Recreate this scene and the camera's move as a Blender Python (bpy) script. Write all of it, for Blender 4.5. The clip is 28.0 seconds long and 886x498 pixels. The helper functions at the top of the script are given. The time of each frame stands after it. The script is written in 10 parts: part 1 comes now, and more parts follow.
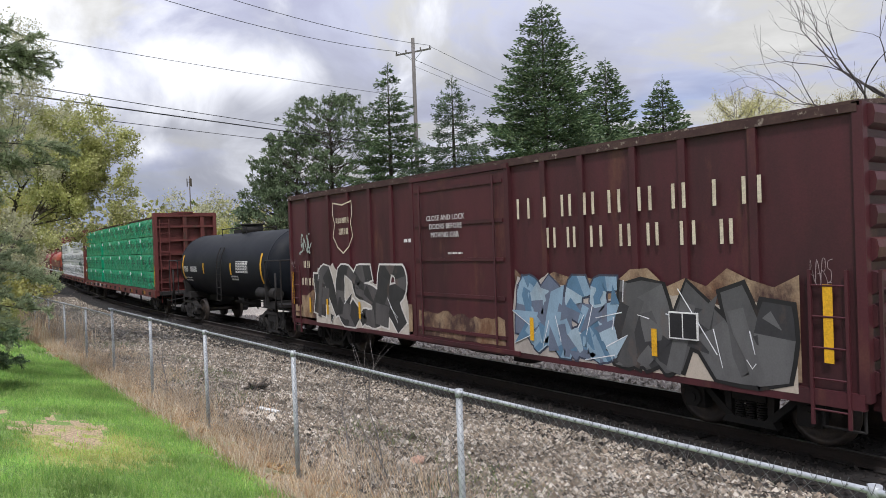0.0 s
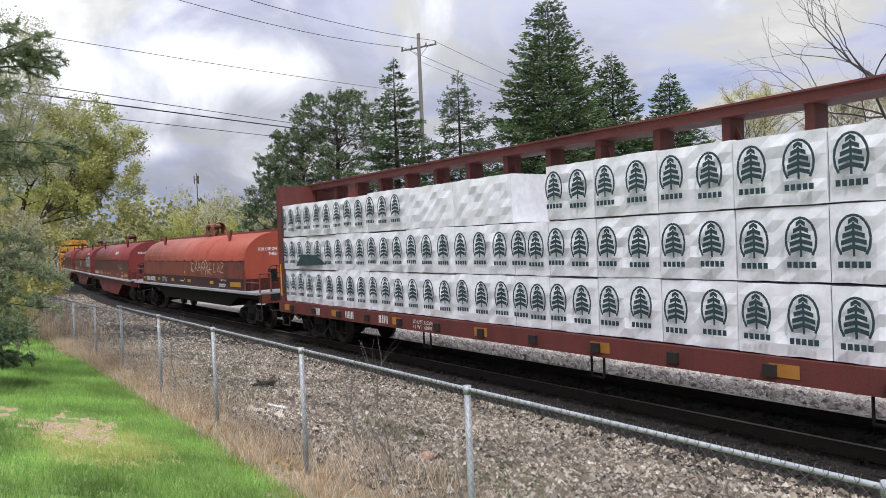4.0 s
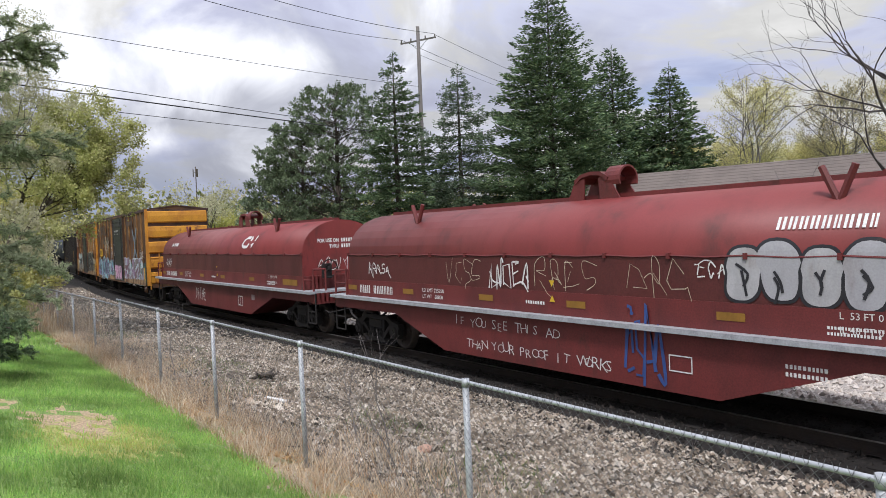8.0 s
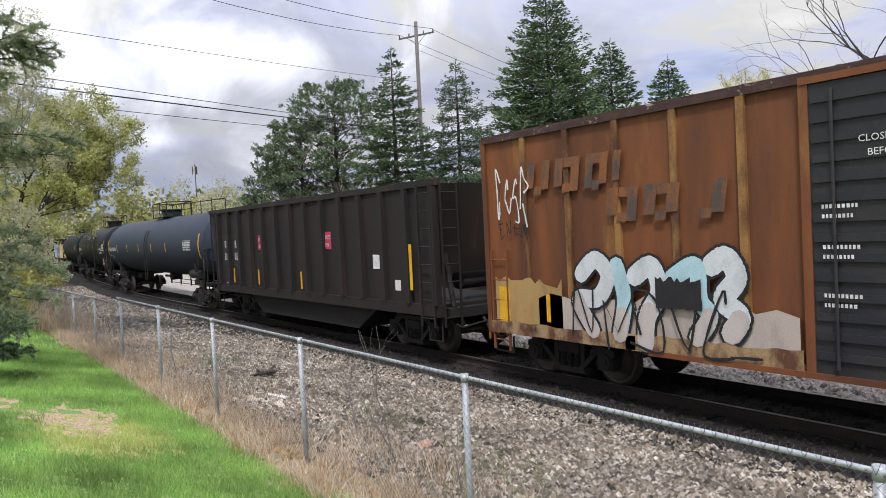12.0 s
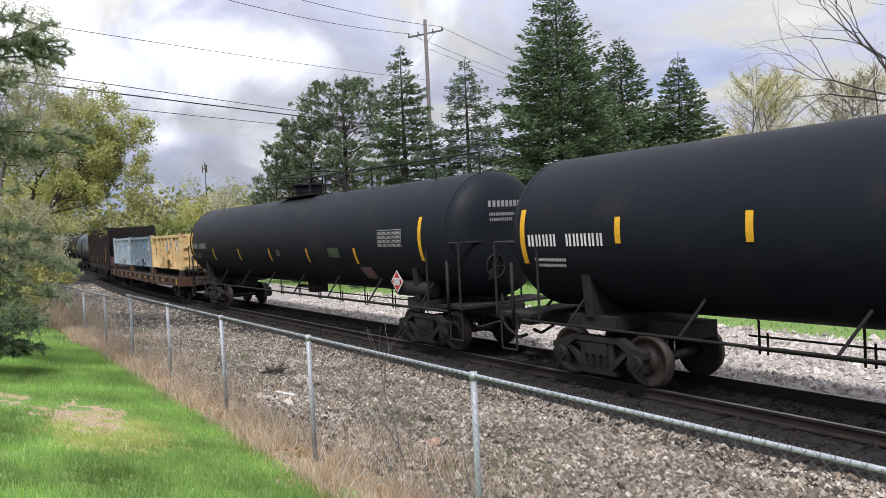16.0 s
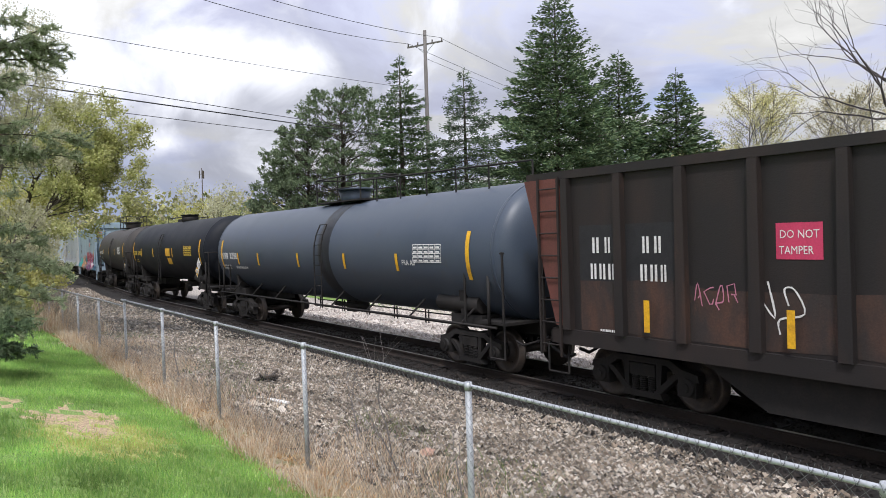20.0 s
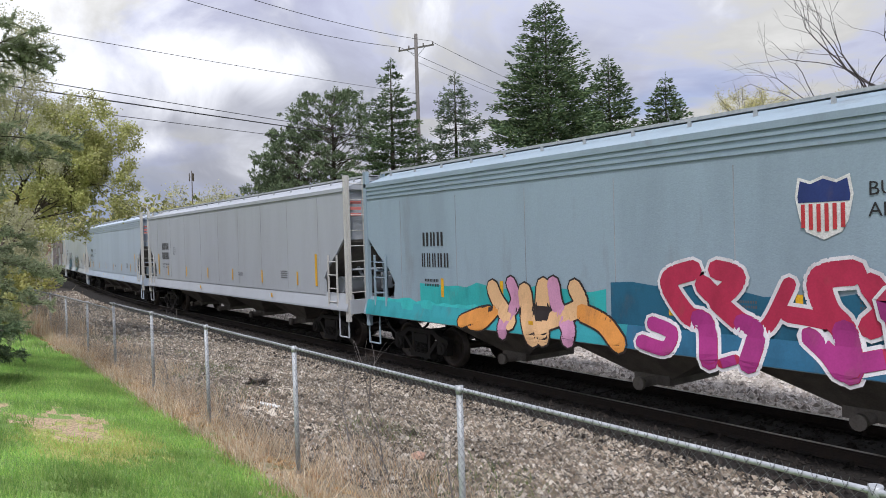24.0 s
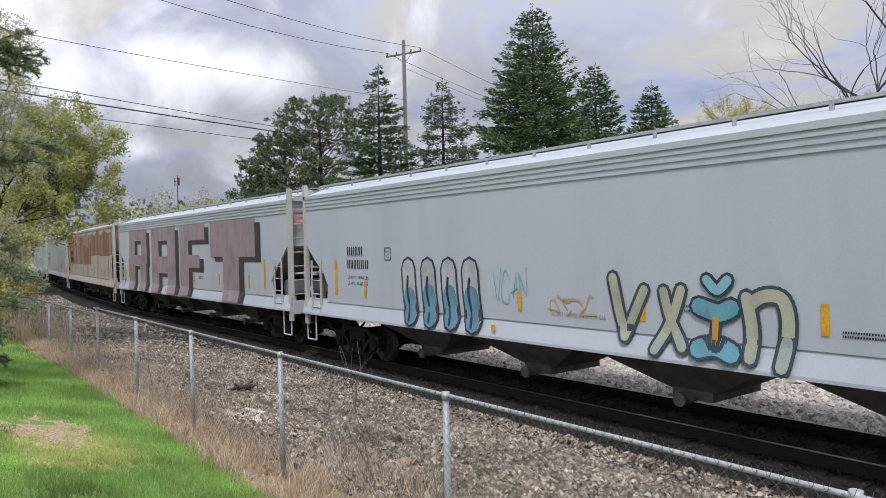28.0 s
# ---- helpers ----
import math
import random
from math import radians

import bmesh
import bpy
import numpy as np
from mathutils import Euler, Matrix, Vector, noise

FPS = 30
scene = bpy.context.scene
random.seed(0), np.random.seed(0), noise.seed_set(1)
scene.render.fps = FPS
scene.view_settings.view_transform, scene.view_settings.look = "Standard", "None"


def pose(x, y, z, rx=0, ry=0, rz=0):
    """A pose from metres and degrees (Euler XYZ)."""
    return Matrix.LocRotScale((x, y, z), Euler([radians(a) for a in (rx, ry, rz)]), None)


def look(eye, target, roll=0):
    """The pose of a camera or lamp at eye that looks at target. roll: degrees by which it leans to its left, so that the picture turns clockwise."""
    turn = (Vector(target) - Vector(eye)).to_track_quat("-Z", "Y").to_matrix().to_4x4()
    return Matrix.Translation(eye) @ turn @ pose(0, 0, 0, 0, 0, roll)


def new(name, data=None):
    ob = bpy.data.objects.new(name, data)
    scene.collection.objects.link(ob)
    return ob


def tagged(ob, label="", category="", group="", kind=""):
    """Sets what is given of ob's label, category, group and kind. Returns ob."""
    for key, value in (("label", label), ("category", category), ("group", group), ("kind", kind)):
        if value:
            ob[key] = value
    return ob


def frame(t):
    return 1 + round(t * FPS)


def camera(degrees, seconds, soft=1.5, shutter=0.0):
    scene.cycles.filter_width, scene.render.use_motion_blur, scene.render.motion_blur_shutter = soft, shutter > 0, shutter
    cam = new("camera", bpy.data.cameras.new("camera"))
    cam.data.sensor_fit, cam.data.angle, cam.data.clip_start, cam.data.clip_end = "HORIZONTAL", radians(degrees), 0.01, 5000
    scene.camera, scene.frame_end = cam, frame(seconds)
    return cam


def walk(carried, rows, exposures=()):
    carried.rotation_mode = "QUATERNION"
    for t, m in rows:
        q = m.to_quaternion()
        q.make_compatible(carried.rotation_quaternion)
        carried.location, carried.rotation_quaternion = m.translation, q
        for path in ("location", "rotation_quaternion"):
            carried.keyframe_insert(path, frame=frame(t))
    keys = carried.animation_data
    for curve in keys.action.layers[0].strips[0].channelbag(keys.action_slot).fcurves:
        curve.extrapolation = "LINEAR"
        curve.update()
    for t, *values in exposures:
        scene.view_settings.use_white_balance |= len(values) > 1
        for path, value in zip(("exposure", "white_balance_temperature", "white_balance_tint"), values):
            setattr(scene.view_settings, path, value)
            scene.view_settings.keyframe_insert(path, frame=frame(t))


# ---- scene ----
# camera: held in the hand beside the fence, turning a little
PATH = [
    (0.0, (-0.000, -10.701, 2.944), (-16.110, 1.151, 2.768), -2.01),
    (0.5, (-0.006, -10.705, 2.949), (-16.095, 1.175, 2.817), -1.99),
    (1.0, (0.005, -10.703, 2.946), (-16.116, 1.132, 2.769), -2.21),
    (1.5, (-0.007, -10.701, 2.949), (-16.193, 1.044, 2.689), -2.34),
    (2.0, (-0.002, -10.701, 2.949), (-16.206, 1.019, 2.654), -2.48),
    (2.5, (0.006, -10.701, 2.948), (-16.196, 1.022, 2.651), -2.46),
    (3.0, (-0.001, -10.700, 2.948), (-16.223, 0.996, 2.672), -2.31),
    (3.5, (-0.014, -10.695, 2.949), (-16.239, 0.996, 2.661), -2.35),
    (5.5, (-0.007, -10.698, 2.949), (-16.209, 1.023, 2.634), -2.30),
    (6.0, (-0.012, -10.697, 2.945), (-16.195, 1.047, 2.552), -2.32),
    (6.5, (-0.006, -10.694, 2.944), (-16.189, 1.048, 2.470), -2.29),
    (7.0, (-0.015, -10.692, 2.946), (-16.204, 1.041, 2.454), -2.33),
    (7.5, (-0.005, -10.698, 2.946), (-16.225, 0.993, 2.445), -2.33),
    (8.0, (-0.000, -10.700, 2.950), (-16.211, 1.004, 2.480), -2.30),
    (8.5, (-0.001, -10.699, 2.945), (-16.185, 1.044, 2.520), -2.39),
    (9.0, (-0.008, -10.694, 2.948), (-16.200, 1.039, 2.528), -2.37),
    (9.5, (0.013, -10.706, 2.952), (-16.187, 1.014, 2.493), -2.44),
    (10.0, (0.004, -10.699, 2.949), (-16.194, 1.020, 2.442), -2.55),
    (10.5, (0.007, -10.701, 2.948), (-16.187, 1.025, 2.428), -2.68),
    (11.0, (0.005, -10.698, 2.951), (-16.187, 1.028, 2.417), -2.77),
    (11.5, (-0.007, -10.681, 2.947), (-16.212, 1.026, 2.363), -2.86),
    (12.0, (0.009, -10.687, 2.951), (-16.208, 1.003, 2.350), -2.82),
    (12.5, (0.001, -10.695, 2.952), (-16.215, 0.997, 2.368), -2.51),
    (14.5, (-0.001, -10.688, 2.949), (-16.262, 0.938, 2.310), -2.68),
    (15.0, (-0.030, -10.671, 2.942), (-16.310, 0.928, 2.277), -2.62),
    (15.5, (-0.007, -10.678, 2.945), (-16.342, 0.844, 2.288), -2.74),
    (16.0, (-0.014, -10.671, 2.942), (-16.373, 0.817, 2.311), -2.74),
    (16.5, (-0.007, -10.685, 2.947), (-16.328, 0.858, 2.346), -2.46),
    (17.0, (0.003, -10.684, 2.944), (-16.251, 0.957, 2.410), -2.44),
    (17.5, (0.001, -10.683, 2.945), (-16.190, 1.047, 2.449), -2.30),
    (18.0, (0.005, -10.688, 2.945), (-16.198, 1.027, 2.448), -2.26),
    (18.5, (-0.002, -10.685, 2.947), (-16.256, 0.955, 2.388), -2.20),
    (19.0, (0.003, -10.689, 2.945), (-16.315, 0.861, 2.366), -2.07),
    (19.5, (-0.003, -10.686, 2.948), (-16.321, 0.868, 2.443), -1.93),
    (20.0, (-0.006, -10.689, 2.943), (-16.295, 0.910, 2.583), -1.74),
    (20.5, (-0.007, -10.691, 2.943), (-16.278, 0.935, 2.653), -1.73),
    (21.0, (-0.002, -10.694, 2.946), (-16.283, 0.918, 2.634), -1.81),
    (21.5, (-0.001, -10.696, 2.945), (-16.269, 0.935, 2.636), -1.78),
    (23.5, (0.004, -10.692, 2.945), (-16.152, 1.093, 2.653), -1.75),
    (24.0, (-0.005, -10.695, 2.945), (-16.144, 1.115, 2.668), -1.65),
    (24.5, (0.006, -10.699, 2.946), (-16.107, 1.147, 2.694), -1.60),
    (25.0, (-0.000, -10.696, 2.945), (-16.075, 1.200, 2.691), -1.57),
    (25.5, (0.000, -10.697, 2.945), (-16.061, 1.218, 2.668), -1.57),
    (26.0, (-0.001, -10.697, 2.945), (-16.064, 1.213, 2.617), -1.74),
    (26.5, (-0.007, -10.694, 2.944), (-16.096, 1.180, 2.578), -1.78),
    (27.0, (-0.002, -10.691, 2.941), (-16.096, 1.177, 2.586), -1.74),
    (27.5, (0.000, -10.699, 2.944), (-16.046, 1.236, 2.672), -1.50),
    (28.0, (0.006, -10.704, 2.947), (-15.912, 1.404, 2.824), -1.39),
]
cam = camera(62.98, 28.0, soft=0.9)
EXPOSURE = 0.20
# the phone's own exposure opens for the dark cars and closes for the pale hoppers
STOPS = [(0, -0.06), (3, 0.0), (6, 0.0), (9, 0.02), (12, 0.10), (15, 0.10), (20, 0.12), (21.5, 0.10), (24, -0.06), (26, -0.15), (28, -0.20)]
scene.view_settings.exposure = EXPOSURE
walk(cam, [(t, look(eye, target, roll)) for t, eye, target, roll in PATH], [(t, EXPOSURE + e) for t, e in STOPS])

# ---- world and sun: a bright, broken overcast ----
world = bpy.data.worlds.new("world")
scene.world = world
world.use_nodes = True
wn, wl = world.node_tree.nodes, world.node_tree.links
wn.clear()


def wnode(kind, **kw):
    n = wn.new(kind)
    for k, v in kw.items():
        n.inputs[k].default_value = v
    return n


sky = wn.new("ShaderNodeTexSky")
sky.sky_type, sky.sun_disc = "NISHITA", False
sky.sun_elevation, sky.sun_rotation = radians(58), radians(132)
tc = wn.new("ShaderNodeTexCoord")
sep = wn.new("ShaderNodeSeparateXYZ")
wl.new(tc.outputs["Generated"], sep.inputs[0])
zc = wn.new("ShaderNodeMath"); zc.operation = "MAXIMUM"; zc.inputs[1].default_value = 0.0
wl.new(sep.outputs[2], zc.inputs[0])
za = wn.new("ShaderNodeMath"); za.operation = "ADD"; za.inputs[1].default_value = 0.16
wl.new(zc.outputs[0], za.inputs[0])
dv = []
for i in (0, 1):
    d = wn.new("ShaderNodeMath"); d.operation = "DIVIDE"
    wl.new(sep.outputs[i], d.inputs[0]); wl.new(za.outputs[0], d.inputs[1]); dv.append(d)
comb = wn.new("ShaderNodeCombineXYZ")
wl.new(dv[0].outputs[0], comb.inputs[0]); wl.new(dv[1].outputs[0], comb.inputs[1])
n1 = wnode("ShaderNodeTexNoise", Scale=1.05, Detail=10.0, Roughness=0.58, Distortion=0.45)
n2 = wnode("ShaderNodeTexNoise", Scale=0.42, Detail=4.0, Roughness=0.5)
mp = wn.new("ShaderNodeMapping"); mp.inputs["Location"].default_value = (11.3, 2.6, 0.0); mp.inputs["Rotation"].default_value = (0, 0, radians(-22))
wl.new(comb.outputs[0], mp.inputs[0]); wl.new(mp.outputs[0], n1.inputs["Vector"]); wl.new(mp.outputs[0], n2.inputs["Vector"])
cr = wn.new("ShaderNodeValToRGB")      # cloud body: slate to white
for e, (p, c) in zip([cr.color_ramp.elements[0], cr.color_ramp.elements[1], cr.color_ramp.elements.new(0.55), cr.color_ramp.elements.new(0.48)],
                     [(0.38, (0.405, 0.42, 0.56)), (0.68, (0.90, 0.92, 1.09)), (0.575, (0.635, 0.655, 0.81)), (0.48, (0.50, 0.525, 0.67))]):
    e.position, e.color = p, (*c, 1)
wl.new(n1.outputs["Fac"], cr.inputs[0])
cover = wn.new("ShaderNodeValToRGB")   # where the blue shows through
cover.color_ramp.elements[0].position, cover.color_ramp.elements[1].position = 0.25, 0.38
wl.new(n2.outputs["Fac"], cover.inputs[0])
skyd = wn.new("ShaderNodeMix"); skyd.data_type = "RGBA"; skyd.blend_type = "MULTIPLY"; skyd.inputs[0].default_value = 1.0
skyd.inputs[7].default_value = (0.050, 0.078, 0.125, 1)
wl.new(sky.outputs[0], skyd.inputs[6])
mixs = wn.new("ShaderNodeMix"); mixs.data_type = "RGBA"
wl.new(cover.outputs[0], mixs.inputs[0]); wl.new(skyd.outputs[2], mixs.inputs[6]); wl.new(cr.outputs[0], mixs.inputs[7])
# heaped clouds low in the west: billowing edges on a few soft masses (centre, size)
curl = wnode("ShaderNodeTexNoise", Scale=6.5, Detail=10.0, Roughness=0.56, Distortion=0.5)
wl.new(tc.outputs["Generated"], curl.inputs["Vector"])
squash = wn.new("ShaderNodeVectorMath"); squash.operation = "MULTIPLY"; squash.inputs[1].default_value = (1, 1, 1.8)
wl.new(tc.outputs["Generated"], squash.inputs[0])


def masses(below, spots, colour, wisp, soft):
    last = None
    for (x, y, z), r in spots:
        d = wn.new("ShaderNodeVectorMath"); d.operation = "DISTANCE"; d.inputs[1].default_value = (x, y, z * 1.8)
        wl.new(squash.outputs[0], d.inputs[0])
        m = wn.new("ShaderNodeMapRange"); m.inputs["From Min"].default_value, m.inputs["From Max"].default_value = 0.0, 2 * r
        m.inputs["To Min"].default_value, m.inputs["To Max"].default_value = 1.0, 0.0
        wl.new(d.outputs["Value"], m.inputs["Value"])
        if last is None:
            last = m
        else:
            top = wn.new("ShaderNodeMath"); top.operation = "MAXIMUM"
            wl.new(last.outputs[0], top.inputs[0]); wl.new(m.outputs[0], top.inputs[1]); last = top
    a = wn.new("ShaderNodeMath"); a.operation = "MULTIPLY_ADD"; a.inputs[1].default_value = wisp
    wl.new(curl.outputs["Fac"], a.inputs[0]); wl.new(last.outputs[0], a.inputs[2])
    e = wn.new("ShaderNodeMapRange"); e.interpolation_type = "SMOOTHSTEP"
    e.inputs["From Min"].default_value, e.inputs["From Max"].default_value = 0.5 + wisp * 0.5 - soft, 0.5 + wisp * 0.5 + soft
    wl.new(a.outputs[0], e.inputs["Value"])
    mx = wn.new("ShaderNodeMix"); mx.data_type = "RGBA"
    wl.new(e.outputs[0], mx.inputs[0]); wl.new(below, mx.inputs[6]); mx.inputs[7].default_value = (*colour, 1)
    return mx.outputs[2]


clouds = masses(mixs.outputs[2], [((-0.972, 0.23, 0.05), 0.10), ((-0.985, 0.12, 0.05), 0.09)], (0.31, 0.37, 0.54), 1.0, 0.5)
clouds = masses(clouds, [((-0.905, 0.385, 0.20), 0.12), ((-0.96, 0.25, 0.165), 0.07), ((-0.86, 0.46, 0.17), 0.10), ((-0.95, 0.30, 0.095), 0.06), ((-0.70, 0.66, 0.20), 0.10)], (0.37, 0.385, 0.46), 2.4, 0.55)
clouds = masses(clouds, [((-0.935, 0.27, 0.245), 0.080), ((-0.967, 0.17, 0.215), 0.085), ((-0.895, 0.37, 0.232), 0.050), ((-0.96, 0.25, 0.128), 0.028), ((-0.985, 0.09, 0.25), 0.09)], (0.96, 0.98, 1.06), 2.8, 0.50)
bg = wn.new("ShaderNodeBackground"); bg.inputs[1].default_value = 1.04
zen = wn.new("ShaderNodeMath"); zen.operation = "MULTIPLY_ADD"      # an overcast sky is brighter overhead
zen.inputs[1].default_value, zen.inputs[2].default_value = 1.15, 0.78
wl.new(zc.outputs[0], zen.inputs[0])
lit = wn.new("ShaderNodeVectorMath"); lit.operation = "SCALE"
wl.new(clouds, lit.inputs[0]); wl.new(zen.outputs[0], lit.inputs["Scale"])
wl.new(lit.outputs[0], bg.inputs[0])
wo = wn.new("ShaderNodeOutputWorld")
wl.new(bg.outputs[0], wo.inputs[0])

sun_data = bpy.data.lights.new("sun", "SUN")
sun_data.energy, sun_data.angle, sun_data.color = 2.75, radians(9), (1.0, 0.975, 0.99)
sun = new("sun", sun_data)
sun.matrix_world = look((42, -38, 90), (0, 0, 0))

# ---- materials ----
def mat(name, col, col2=None, scale=3.0, fac=(0.45, 0.7), rough=0.6, metal=0.0, bump=0.15, streak=1.0, fine=40.0, vary=0.12, spec=0.4, col3=None, fac3=(0.6, 0.72), scale3=1.2):
    m = bpy.data.materials.new(name)
    m.use_nodes = True
    n, l = m.node_tree.nodes, m.node_tree.links
    b = n["Principled BSDF"]
    t = n.new("ShaderNodeTexCoord")
    info = n.new("ShaderNodeObjectInfo")
    off = n.new("ShaderNodeVectorMath"); off.operation = "SCALE"; off.inputs[0].default_value = (31.0, 17.0, 5.0)
    l.new(info.outputs["Random"], off.inputs["Scale"])
    add = n.new("ShaderNodeVectorMath")
    l.new(t.outputs["Object"], add.inputs[0]); l.new(off.outputs[0], add.inputs[1])
    mpn = n.new("ShaderNodeMapping"); mpn.inputs["Scale"].default_value = (1, 1, streak)
    l.new(add.outputs[0], mpn.inputs[0])
    big = n.new("ShaderNodeTexNoise"); big.inputs["Scale"].default_value = scale; big.inputs["Detail"].default_value = 6; big.inputs["Roughness"].default_value = 0.6
    sml = n.new("ShaderNodeTexNoise"); sml.inputs["Scale"].default_value = fine; sml.inputs["Detail"].default_value = 4
    l.new(mpn.outputs[0], big.inputs["Vector"]); l.new(add.outputs[0], sml.inputs["Vector"])
    r = n.new("ShaderNodeMapRange"); r.inputs["From Min"].default_value, r.inputs["From Max"].default_value = fac
    l.new(big.outputs["Fac"], r.inputs["Value"])
    mx = n.new("ShaderNodeMix"); mx.data_type = "RGBA"
    l.new(r.outputs[0], mx.inputs[0])
    mx.inputs[6].default_value, mx.inputs[7].default_value = (*col, 1), (*(col2 or tuple(c * 0.72 for c in col)), 1)
    last = mx.outputs[2]
    if col3:
        nz = n.new("ShaderNodeTexNoise"); nz.inputs["Scale"].default_value = scale3; nz.inputs["Detail"].default_value = 8; nz.inputs["Roughness"].default_value = 0.65
        l.new(mpn.outputs[0], nz.inputs["Vector"])
        r3 = n.new("ShaderNodeMapRange"); r3.inputs["From Min"].default_value, r3.inputs["From Max"].default_value = fac3
        l.new(nz.outputs["Fac"], r3.inputs["Value"])
        m3 = n.new("ShaderNodeMix"); m3.data_type = "RGBA"
        l.new(r3.outputs[0], m3.inputs[0]); l.new(last, m3.inputs[6]); m3.inputs[7].default_value = (*col3, 1)
        last = m3.outputs[2]
    v = n.new("ShaderNodeMapRange"); v.inputs["To Min"].default_value, v.inputs["To Max"].default_value = 1 - vary * 1.6, 1 + vary
    v.inputs["From Min"].default_value, v.inputs["From Max"].default_value = 0.3, 0.7
    l.new(sml.outputs["Fac"], v.inputs["Value"])
    mul = n.new("ShaderNodeVectorMath"); mul.operation = "SCALE"
    l.new(last, mul.inputs[0]); l.new(v.outputs[0], mul.inputs["Scale"])
    l.new(mul.outputs[0], b.inputs["Base Color"])
    rr = n.new("ShaderNodeMapRange"); rr.inputs["To Min"].default_value, rr.inputs["To Max"].default_value = max(0.05, rough - 0.1), min(1, rough + 0.12)
    l.new(big.outputs["Fac"], rr.inputs["Value"]); l.new(rr.outputs[0], b.inputs["Roughness"])
    b.inputs["Metallic"].default_value = metal
    b.inputs["Specular IOR Level"].default_value = spec
    if bump:
        bp = n.new("ShaderNodeBump"); bp.inputs["Strength"].default_value = bump; bp.inputs["Distance"].default_value = 0.02
        l.new(sml.outputs["Fac"], bp.inputs["Height"]); l.new(bp.outputs[0], b.inputs["Normal"])
    return m


def island(name, cols, rough=0.85, trans=0.0, vary=0.35):
    """Leaves, stones, blades: a colour for each piece, between the given ones."""
    m = bpy.data.materials.new(name)
    m.use_nodes = True
    n, l = m.node_tree.nodes, m.node_tree.links
    b = n["Principled BSDF"]
    g = n.new("ShaderNodeNewGeometry")
    ramp = n.new("ShaderNodeValToRGB")
    el = ramp.color_ramp.elements
    while len(el) < len(cols):
        el.new(0.5)
    for i, c in enumerate(cols):
        el[i].position, el[i].color = i / max(1, len(cols) - 1), (*c, 1)
    l.new(g.outputs["Random Per Island"], ramp.inputs[0])
    t = n.new("ShaderNodeTexCoord")
    z = n.new("ShaderNodeTexNoise"); z.inputs["Scale"].default_value = 0.9; z.inputs["Detail"].default_value = 3
    l.new(t.outputs["Object"], z.inputs["Vector"])
    v = n.new("ShaderNodeMapRange"); v.inputs["To Min"].default_value, v.inputs["To Max"].default_value = 1 - vary, 1 + vary
    v.inputs["From Min"].default_value, v.inputs["From Max"].default_value = 0.3, 0.7
    l.new(z.outputs["Fac"], v.inputs["Value"])
    mul = n.new("ShaderNodeVectorMath"); mul.operation = "SCALE"
    l.new(ramp.outputs[0], mul.inputs[0]); l.new(v.outputs[0], mul.inputs["Scale"])
    l.new(mul.outputs[0], b.inputs["Base Color"])
    b.inputs["Roughness"].default_value = rough
    b.inputs["Specular IOR Level"].default_value = 0.25
    if trans:
        tr = n.new("ShaderNodeBsdfTranslucent"); l.new(mul.outputs[0], tr.inputs[0])
        ms = n.new("ShaderNodeMixShader"); ms.inputs[0].default_value = trans
        l.new(b.outputs[0], ms.inputs[1]); l.new(tr.outputs[0], ms.inputs[2])
        l.new(ms.outputs[0], n["Material Output"].inputs[0])
    return m


